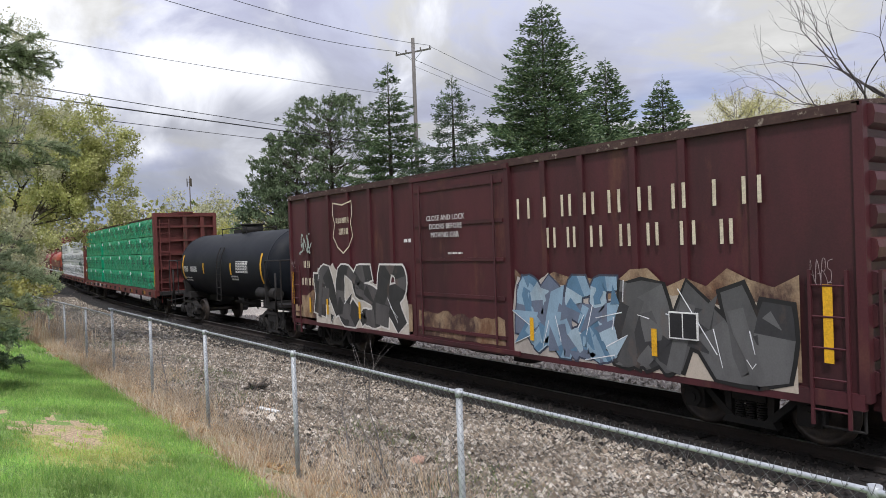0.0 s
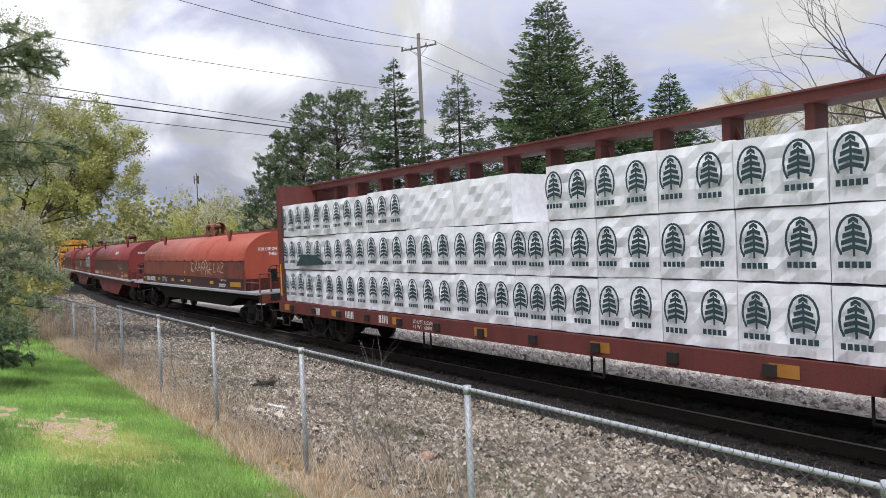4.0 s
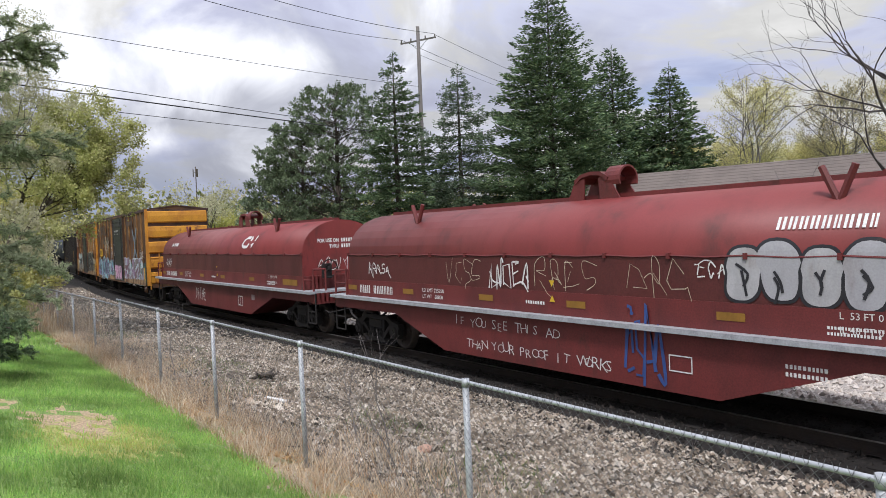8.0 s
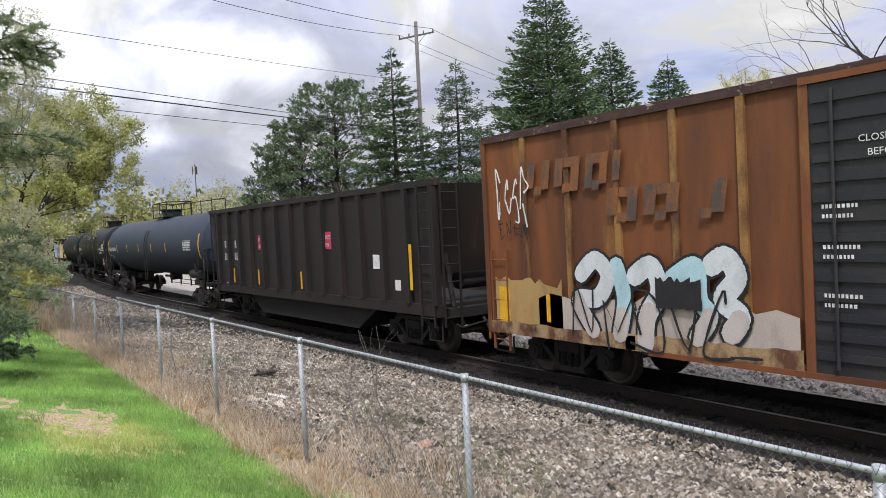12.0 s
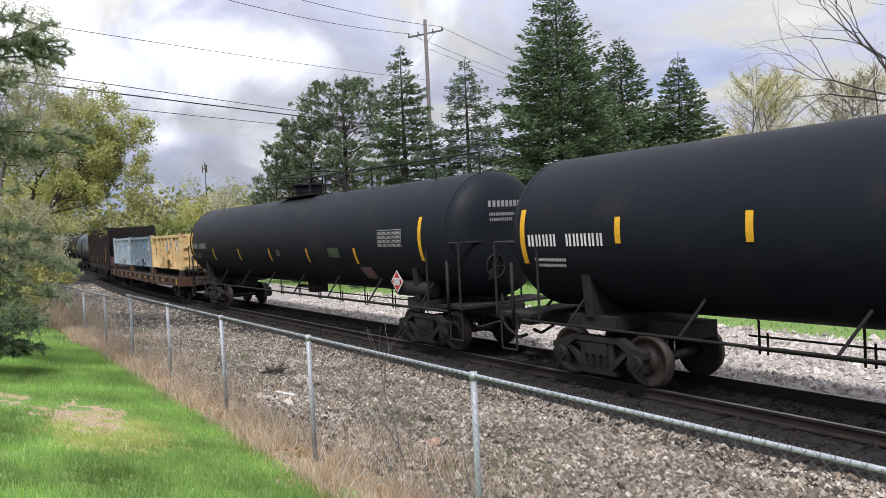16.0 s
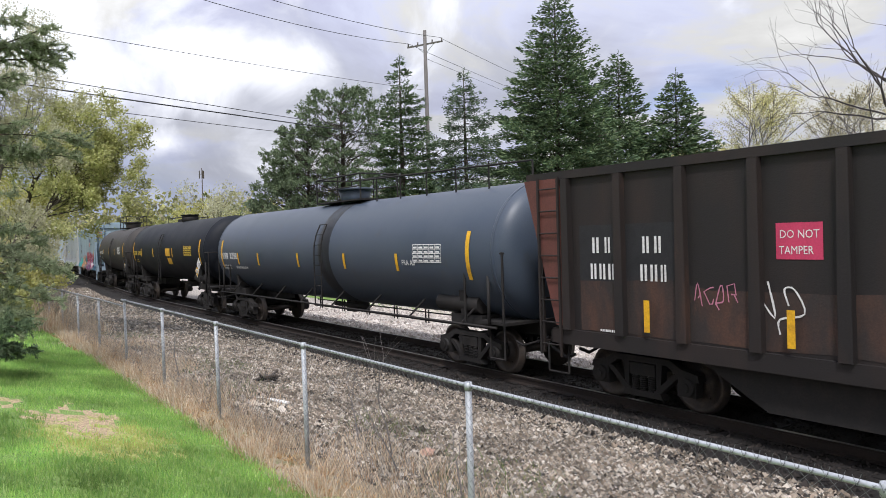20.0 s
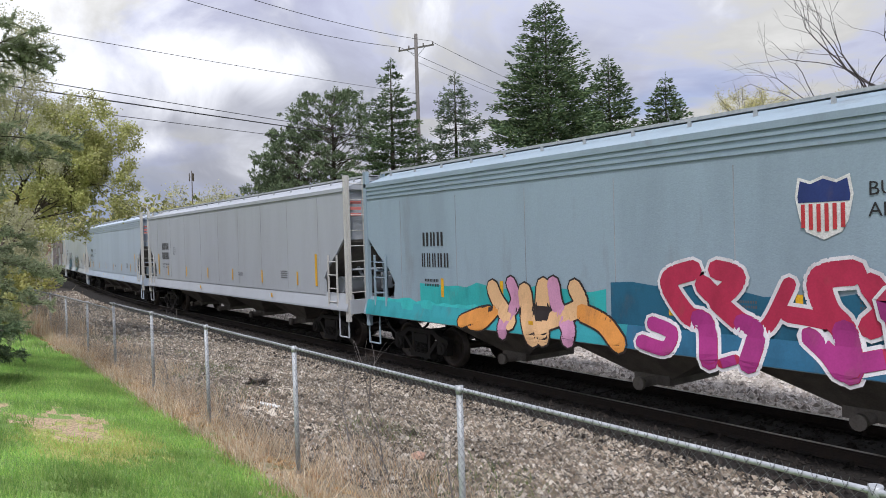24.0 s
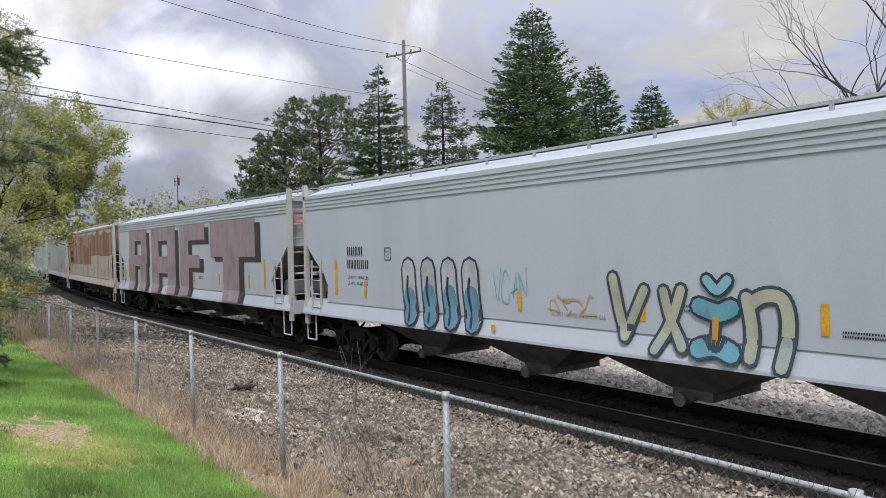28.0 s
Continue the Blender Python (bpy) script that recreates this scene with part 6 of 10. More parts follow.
def tag(car, x0, x1, z0, z1, mt, surf, seed, w=0.03, n=5):
    """A quick hand-drawn marker scrawl."""
    r = random.Random(seed)
    bm = bmesh.new()
    cw, h = (x1 - x0) / n, z1 - z0
    for k in range(n):
        for line in r.choice(GLYPHS):
            pts = [(x0 + (k + px * 1.1) * cw + r.uniform(-0.25, 0.25) * cw, z0 + pz * h + r.uniform(-0.22, 0.22) * h) for px, pz in line]
            if r.random() < 0.4:
                pts.append((pts[-1][0] + r.uniform(-0.5, 0.8) * cw, pts[-1][1] + r.uniform(-0.5, 0.3) * h))
            pts = smooth(pts, 4) if r.random() < 0.7 else pts
            ribbon(lambda i: bm, pts, [w * r.uniform(0.45, 0.85) for _ in pts], surf, 0.006)
    return part("scrawl", bm, mt, car)


def bubbles(car, x0, x1, z0, z1, n, fills, outline, surf, seed, low=None, rim=0.04, label="sprayed row of swollen letters with dark outlines", round_top=1.0):
    """A throw-up: a row of swollen overlapping letters with outline, fill and a few inner lines."""
    r = random.Random(seed)
    out, fb, ln, lo = bmesh.new(), [bmesh.new() for _ in fills], bmesh.new(), bmesh.new()
    w, h = (x1 - x0) / n, z1 - z0
    for k in range(n):
        cx, hw = x0 + (k + 0.5) * w + r.uniform(-0.06, 0.06) * w, w * r.uniform(0.50, 0.62)
        zb, zt = z0 + r.uniform(0, 0.08) * h, z1 - r.uniform(0, 0.10 + 0.08 * abs(k - n / 2 + 0.5)) * h
        lean, ph = r.uniform(-0.10, 0.10), r.uniform(0, 6.28)
        def shape(e):
            pts = []
            for i in range(28):
                a = 6.2832 * i / 28
                c, q = math.cos(a), math.sin(a)
                rad = 1 + 0.05 * math.sin(3 * a + ph)
                px = (abs(c) ** 0.75) * (1 if c > 0 else -1) * (hw * (1.0 if q > 0 else 0.86) + e) * rad
                pz = (abs(q) ** (0.85 if q > 0 else 0.6)) * (1 if q > 0 else -1) * (zt - zb + 2 * e) / 2
                pts.append((cx + px + lean * pz, (zt + zb) / 2 + pz))
            return pts
        P = shape(0)
        def strips(bm, Q, off, top=9):
            for i in range(-7, 7):
                if Q[(i + 1) % 28][1] < top:
                    poly(bm, [Q[i % 28], Q[(i + 1) % 28], Q[(13 - i) % 28], Q[(14 - i) % 28]], surf, off)
        strips(out, shape(rim), 0.006); strips(fb[k % len(fb)], P, 0.0105)
        if low:
            strips(lo, P, 0.0150, zb + 0.55 * (zt - zb))
        zc = (zt + zb) / 2
        for _ in range(2):
            za = r.uniform(zc - 0.1 * h, zc + 0.25 * h)
            ribbon(lambda i: ln, smooth([(cx + r.uniform(-0.2, 0.1) * w, za), (cx + r.uniform(-0.05, 0.15) * w, za - 0.15 * h), (cx + r.uniform(-0.12, 0.12) * w, za - r.uniform(0.25, 0.4) * h)], 3), [rim * 0.9] * 7, surf, 0.0195, z0, z1)
    top = part("graffiti", out, paint(outline), car, label)
    for f, c in zip(fb, fills):
        part("fill_layer", f, paint(c), top)
    part("inner_lines", ln, paint(outline), top)
    if low:
        part("fill_layer", lo, paint(low), top)
    else:
        lo.free()


def hand_written(car, txt, x0, x1, z, h, mt, surf, seed):
    """Wobbly capitals drawn by hand, set between x0 and x1."""
    r = random.Random(seed)
    step = (x1 - x0) / len(txt)
    V, Fc = [], []
    for k, ch in enumerate(txt):
        if ch == " ":
            continue
        o = words(car, ch, 0, 0, h * r.uniform(0.85, 1.15), mt, flat(0), "letter", 1.15, -0.004)
        an, ox, oz = r.uniform(-0.14, 0.14), x0 + (k + 0.15) * step, z + r.uniform(-0.12, 0.12) * h
        b = len(V)
        for v in o.data.vertices:
            x, q = v.co.x, v.co.z
            zz = oz + q * math.cos(an) + x * math.sin(an)
            V.append((ox + x * math.cos(an) - q * math.sin(an), surf(zz) - 0.006, zz))
        Fc += [tuple(b + i for i in f.vertices) for f in o.data.polygons]
        bpy.data.objects.remove(o)
    me = bpy.data.meshes.new("scrawl"); me.from_pydata(V, [], Fc); me.materials.append(mt)
    o = new("scrawl", me); o.parent = car


def faded(car, x, z, n, h, mt, surf, seed, wide=0.8, slant=0.15):
    """Old block lettering, worn to broken strokes."""
    r = random.Random(seed)
    bm = bmesh.new()
    for k in range(n):
        cw = h * wide * r.uniform(0.75, 1.1)
        shape = r.choice(("o", "l", "n", "c", "o"))
        t = cw * 0.34
        for q, (a, b, c, d) in enumerate(((0, t, 0, 1), (cw - t, cw, 0, 1), (t, cw - t, 0.72, 1), (t, cw - t, 0, 0.26))):
            if (shape == "l" and q) or (shape == "n" and q == 3) or (shape == "c" and q == 1) or r.random() < 0.12:
                continue
            cut = r.uniform(0, 0.22)
            rect(bm, x + a + slant * c * h, x + b + slant * c * h, z + (c + cut * (q < 2)) * h, z + d * h, surf, slant=slant)
        x += cw * (1.25 if shape != "l" else 0.6)
    part("faded_lettering", bm, mt, car)


def stripes(car, xs, z0, z1, w, surf, mt=None, name="reflector_strip"):
    for x in xs:
        bm = bmesh.new()
        rect(bm, x - w / 2, x + w / 2, z0, z1, surf, 0.006)
        part(name, bm, mt or M["yellow"], car)


def ladder(car, x, y, z0, z1, w, mt, along="x", rungs=None, name="ladder"):
    bm = bmesh.new()
    n = rungs or int((z1 - z0) / 0.38)
    e = (w, 0) if along == "x" else (0, w)
    for k in (0, 1):
        box(bm, x + e[0] * k - 0.02, x + e[0] * k + 0.02, y + e[1] * k - 0.02, y + e[1] * k + 0.02, z0, z1)
    for k in range(n):
        z = z0 + (k + 0.5) * (z1 - z0) / n
        tube(bm, (x, y, z), (x + e[0], y + e[1], z), 0.014, n=6)
    return part(name, bm, mt, car)


def brake_wheel(car, x, y, z, mt):
    bm = bmesh.new()
    n = 16
    pts = [(x, y + 0.26 * math.cos(2 * math.pi * k / n), z + 0.26 * math.sin(2 * math.pi * k / n)) for k in range(n + 1)]
    pipe(bm, pts, 0.018, 5)
    for k in range(5):
        a = 2 * math.pi * k / 5
        tube(bm, (x, y, z), (x, y + 0.26 * math.cos(a), z + 0.26 * math.sin(a)), 0.012, n=5)
    tube(bm, (x - 0.12, y, z), (x + 0.03, y, z), 0.05, n=8)
    box(bm, x - 0.28, x - 0.08, y - 0.12, y + 0.12, z - 0.30, z + 0.14)
    return part("brake_wheel", bm, mt, car)


# ---- box cars ----
def box_car(i, label, body, end, eave, peak, sill, half, posts, door, door_mat, ridges, tc, door_ribs=False, roof=None, wide=1.52, post_mat=None):
    car = car_base(i, "box_car", label, tc)
    bm = bmesh.new()
    extrude_x(bm, [(-wide, sill), (wide, sill), (wide, eave), (0, peak - 0.02), (-wide, eave)], -half, half)
    shell = part("body", bm, body, car)
    bm = bmesh.new()
    extrude_x(bm, [(-wide - 0.05, eave - 0.05), (-wide - 0.05, eave + 0.02), (0, peak + 0.02), (wide + 0.05, eave + 0.02), (wide + 0.05, eave - 0.05), (0, peak - 0.03)], -half - 0.03, half + 0.03)
    rf = part("roof", bm, M["eave"], car)
    seam = bmesh.new()
    box(seam, -0.03, 0.03, -wide - 0.03, 0, 0, 0.014)
    so = part("roof_seam", seam, roof or body, rf)
    sl = math.degrees(math.atan2(peak - eave, wide))
    so.matrix_basis = Matrix.Translation((-half + 0.6, 0, peak + 0.02)) @ pose(0, 0, 0, sl)
    for k in range(1, int(half * 2 / 1.25)):
        share("roof_seam", so, rf, Matrix.Translation((-half + 0.6 + 1.25 * k, 0, peak + 0.02)) @ pose(0, 0, 0, sl))
    # posts of the side: a hat section each
    bm = bmesh.new()
    extrude_y(bm, [(-0.06, sill + 0.10), (0.06, sill + 0.10), (0.06, eave - 0.08), (-0.06, eave - 0.08)], -0.055, 0.0)
    p0 = None
    for sy in (-1, 1):
        for x in posts:
            m = pose(x, sy * wide, 0, 0, 0, 0 if sy < 0 else 180)
            if p0 is None:
                p0 = part("side_post", bm, post_mat or body, car); p0.matrix_basis = m
            else:
                share("side_post", p0, car, m)
        part("side_sill", boxes((-half, half, sy * wide - 0.03 if sy > 0 else -wide - 0.06, sy * wide + 0.06 if sy > 0 else -wide + 0.03, sill - (0.02 if post_mat else 0.10), sill + 0.10)), body, car)
        part("eave_rail", boxes((-half, half, sy * (wide + 0.03) - 0.03, sy * (wide + 0.03) + 0.03, eave - 0.12, eave - 0.02)), M["eave"], car)
    # sliding door with its rails
    a, b = door
    bm = bmesh.new()
    yd = -wide - 0.075
    box(bm, a, b, yd, -wide - 0.01, sill + 0.02, eave - 0.16)
    d = part("door", bm, door_mat, car)
    n = 14 if door_ribs else 5
    if door_ribs:
        rb = boxes((a + 0.04, b - 0.04, yd - 0.03, yd - 0.001, 0, 0.10))
    else:
        rb = boxes((a + 0.06, b - 0.06, yd - 0.025, yd - 0.001, 0, 0.07))
    r0 = None
    for k in range(n):
        z = sill + 0.2 + (eave - sill - 0.6) * k / (n - 1)
        if r0 is None:
            r0 = part("door_rib", rb, door_mat, d); r0.matrix_basis = pose(0, 0, z)
        else:
            share("door_rib", r0, d, pose(0, 0, z))
    part("door_rail", boxes((a - 2.6, b + 0.3, yd - 0.03, -wide, sill - 0.06, sill + 0.02)), body, car)
    part("door_rail", boxes((a - 0.1, b + 0.1, yd - 0.03, -wide, eave - 0.15, eave - 0.06)), body, car)
    for x in (a + 0.3, b - 0.3):
        bm = bmesh.new()
        tube(bm, (x, yd - 0.05, sill + 0.1), (x, yd - 0.05, eave - 0.25), 0.022, n=6)
        part("lock_bar", bm, door_mat, d)
    for x in (a - 0.06, b + 0.06):
        part("door_post", boxes((x - 0.06, x + 0.06, -wide - 0.09, -wide, sill, eave - 0.05)), body, car)
    # ends with pressed ridges
    for s in (-1, 1):
        x = s * half
        e = part("end_wall", boxes((min(x, x + s * 0.04), max(x, x + s * 0.04), -wide + 0.02, wide - 0.02, sill, eave)), M["flat"] if ridges < 7 else end, car)
        bm = bmesh.new()
        ph = (eave - sill) / ridges
        extrude_y(bm, [(0, 0.02), (0.09, 0.08), (0.11, ph * 0.5), (0.09, ph * 0.74), (0, ph * 0.80)], -wide + 0.08, wide - 0.08)
        r0 = None
        for k in range(ridges):
            m = pose(x + s * 0.04, 0, sill + 0.06 + ph * k, 0, 0, 0 if s > 0 else 180)
            if r0 is None:
                r0 = part("end_ridge", bm, end, e); r0.matrix_basis = m
            else:
                share("end_ridge", r0, e, m)
        ladder(car, x - s * 0.62 if s > 0 else x + 0.15, -wide - 0.06, sill - 0.35, sill + 1.6, 0.45, body)
        ladder(car, x + s * 0.16, -wide + 0.08, sill - 0.2, sill + 1.6, 0.45, end, "y")
        part("corner_post", boxes((x - 0.06, x + 0.06, -wide - 0.05, -wide + 0.08, sill, eave)), body if s < 0 else end, car)
        part("end_sill", boxes((min(x, x + s * 0.22), max(x, x + s * 0.22), -1.35, 1.35, sill - 0.12, sill + 0.08)), body, car)
        bm = bmesh.new()
        pipe(bm, [(x - s * 0.05, -1.45, sill - 0.1), (x - s * 0.05, -1.45, 0.45), (x - s * 0.55, -1.45, 0.45), (x - s * 0.55, -1.45, sill - 0.1)], 0.02)
        part("sill_step", bm, M["dark"], car)
    brake_wheel(car, half + 0.30, 0.55, sill + 1.1, end)
    part("centre_sill", boxes((-half + 0.5, half - 0.5, -0.35, 0.35, sill - 0.25, sill)), M["dark"], car)
    bm = bmesh.new()
    tube(bm, (-0.8, -0.5, sill - 0.22), (0.3, -0.5, sill - 0.22), 0.16, n=10); box(bm, 0.8, 1.3, -0.7, -0.3, sill - 0.4, sill)
    part("brake_gear", bm, M["dark"], car)
    return car


M["eave"] = mat("weathered_roof_steel", (0.050, 0.024, 0.022), (0.085, 0.050, 0.040), 3.0, rough=0.75, col3=(0.30, 0.26, 0.21), fac3=(0.60, 0.68), scale3=5.0)
M["post_worn"] = mat("worn_yellow_brown_post", (0.30, 0.155, 0.050), (0.085, 0.036, 0.018), 2.2, fac=(0.42, 0.60), streak=0.35, rough=0.65)
M["sill_wear"] = mat("worn_rusty_sill", (0.34, 0.23, 0.12), (0.11, 0.048, 0.024), 2.6, fac=(0.42, 0.58), streak=0.6, rough=0.75, col3=(0.05, 0.028, 0.022), fac3=(0.54, 0.66), scale3=3.0)
M["faded"] = mat("faded_black_lettering", (0.055, 0.045, 0.042), (0.13, 0.060, 0.026), 2.4, fac=(0.44, 0.66), streak=0.5, rough=0.65)
M["faded2"] = mat("half_gone_lettering", (0.085, 0.062, 0.048), (0.24, 0.088, 0.028), 2.8, fac=(0.40, 0.60), streak=0.5, rough=0.65)
M["tan"] = mat("worn_tan_letter", (0.40, 0.26, 0.11), (0.24, 0.10, 0.035), 3.0, fac=(0.45, 0.65), rough=0.65)
S = flat(-1.578)
wc = box_car(0, "maroon steel box car with faded cream lettering and graffiti", M["wc"], M["wc"], 4.46, 4.62, 0.84, 8.05, (-6.9, -5.6, -4.5, -3.4, -2.4, 2.7, 3.6, 4.7, 5.6, 6.7), (-1.4, 1.7), M["wc"], 9, 6.25)
r = random.Random(3)
bm = bmesh.new()
for x, w in zip((2.02, 2.72, 3.15, 3.67, 4.20, 4.80, 5.42, 6.10, 6.55), (0.34, 0.07, 0.24, 0.24, 0.26, 0.26, 0.24, 0.07, 0.28)):
    rect(bm, x, x + 0.058, 3.33, 3.70, S)
    if w > 0.1:
        rect(bm, x + w - 0.058, x + w, 3.33, 3.70, S)
for x, w in zip((2.78, 3.27, 3.80, 4.42, 4.95, 5.55, 6.20), (0.22, 0.20, 0.26, 0.22, 0.22, 0.26, 0.20)):
    rect(bm, x, x + 0.055, 2.79, 3.14, S); rect(bm, x + w - 0.055, x + w, 2.79, 3.14, S)
part("lettering", bm, M["cream"], wc, "faded cream block lettering")
bm = bmesh.new()
sh = [(-5.25, 4.10), (-4.75, 4.02), (-4.25, 4.10), (-4.22, 3.8), (-4.32, 3.55), (-4.22, 3.2), (-4.45, 2.92), (-4.75, 2.76), (-5.05, 2.92), (-5.28, 3.2), (-5.18, 3.55), (-5.28, 3.8), (-5.25, 4.10)]
stroke(bm, sh, 0.035, S)
part("emblem", bm, M["cream"], wc, "worn cream shield outline")
bars(wc, -5.1, 3.55, 6, 0.14, M["cream"], S, seed=4); bars(wc, -4.95, 3.25, 4, 0.16, M["cream"], S, seed=5)
bars(wc, -7.28, 1.86, 6, 0.21, M["cream"], S, w=0.55, gap=0.5, seed=6); bars(wc, -7.14, 2.36, 2, 0.20, M["cream"], S, w=0.7, gap=0.5, seed=7)
words(wc, "CLOSE AND LOCK", -0.85, 3.42, 0.115, M["white"], flat(-1.635)); words(wc, "DOORS BEFORE", -0.75, 3.24, 0.115, M["white"], flat(-1.635)); words(wc, "MOVING CAR", -0.7, 3.06, 0.115, M["white"], flat(-1.635)); bars(wc, -0.1, 2.7, 12, 0.05, M["white"], flat(-1.63), seed=8)
bars(wc, -1.85, 2.98, 2, 0.10, M["white"], S, w=1.4, seed=9)
M["grime"] = mat("bare_weathered_steel", (0.33, 0.24, 0.15), (0.15, 0.075, 0.04), 2.2, streak=0.6, rough=0.75, fac=(0.4, 0.65), col3=(0.06, 0.03, 0.025), fac3=(0.5, 0.62))


def patch(car, x0, x1, z0, z1, mt, surf, seed, name="paint_patch"):
    """A rough-edged patch of other paint."""
    r = random.Random(seed)
    n = 16
    top = [(x0 + (x1 - x0) * k / n, z1 - r.uniform(0, 0.22) * (z1 - z0)) for k in range(n + 1)]
    bot = [(x1 - (x1 - x0) * k / n, z0 + r.uniform(0, 0.06) * (z1 - z0)) for k in range(n + 1)]
    bm = bmesh.new()
    LIFT[0] += 1
    vt = [bm.verts.new((x, surf(z) - 0.002, z)) for x, z in top]
    vb = [bm.verts.new((x, surf(z) - 0.002, z)) for x, z in bot][::-1]
    for k in range(n):
        bm.faces.new((vt[k], vb[k], vb[k + 1], vt[k + 1]))
    return part(name, bm, mt, car)


patch(wc, 1.9, 7.3, 0.90, 2.45, M["grime"], S, 1); patch(wc, -7.35, -1.6, 0.86, 1.75, M["grime"], S, 2); patch(wc, -7.8, -7.3, 0.86, 1.30, M["grime"], S, 4); patch(wc, -1.3, 1.6, 0.90, 1.5, M["grime"], flat(-1.60), 3)
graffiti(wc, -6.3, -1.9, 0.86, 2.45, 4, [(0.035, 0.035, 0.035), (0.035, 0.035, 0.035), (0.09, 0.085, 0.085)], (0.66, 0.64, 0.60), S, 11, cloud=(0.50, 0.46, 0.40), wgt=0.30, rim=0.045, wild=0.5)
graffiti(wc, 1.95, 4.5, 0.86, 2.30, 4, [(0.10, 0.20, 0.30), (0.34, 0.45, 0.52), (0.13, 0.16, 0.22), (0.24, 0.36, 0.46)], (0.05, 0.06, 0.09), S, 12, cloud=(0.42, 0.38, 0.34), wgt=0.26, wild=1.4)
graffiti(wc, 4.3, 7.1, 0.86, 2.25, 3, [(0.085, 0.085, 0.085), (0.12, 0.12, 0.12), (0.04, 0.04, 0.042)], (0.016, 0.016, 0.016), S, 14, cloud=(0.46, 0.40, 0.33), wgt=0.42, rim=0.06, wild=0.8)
stripes(wc, (-6.75, -5.7, -3.95, 2.35, 5.05), 1.10, 1.52, 0.10, lambda z: S(z) - 0.03); stripes(wc, (7.65, -7.92), 1.28, 2.26, 0.12, S)
part("emblem", boxes((5.35, 5.80, -1.625, -1.57, 1.42, 1.78)), M["black"], wc, "small black data panel with white rim")
part("panel_rim", boxes((5.33, 5.82, -1.622, -1.57, 1.40, 1.42), (5.33, 5.82, -1.622, -1.57, 1.78, 1.80), (5.33, 5.35, -1.622, -1.57, 1.42, 1.78), (5.80, 5.82, -1.622, -1.57, 1.42, 1.78), (5.565, 5.58, -1.628, -1.625, 1.42, 1.78)), M["white"], wc)
tag(wc, -7.35, -6.55, 2.75, 3.25, paint((0.36, 0.42, 0.38)), S, 5, 0.07, 3); tag(wc, -7.97, -7.68, 2.36, 2.58, paint((0.30, 0.24, 0.24)), S, 7, 0.012, 4); tag(wc, 7.44, 7.73, 2.28, 2.55, paint((0.30, 0.24, 0.24)), S, 6, 0.012, 4)

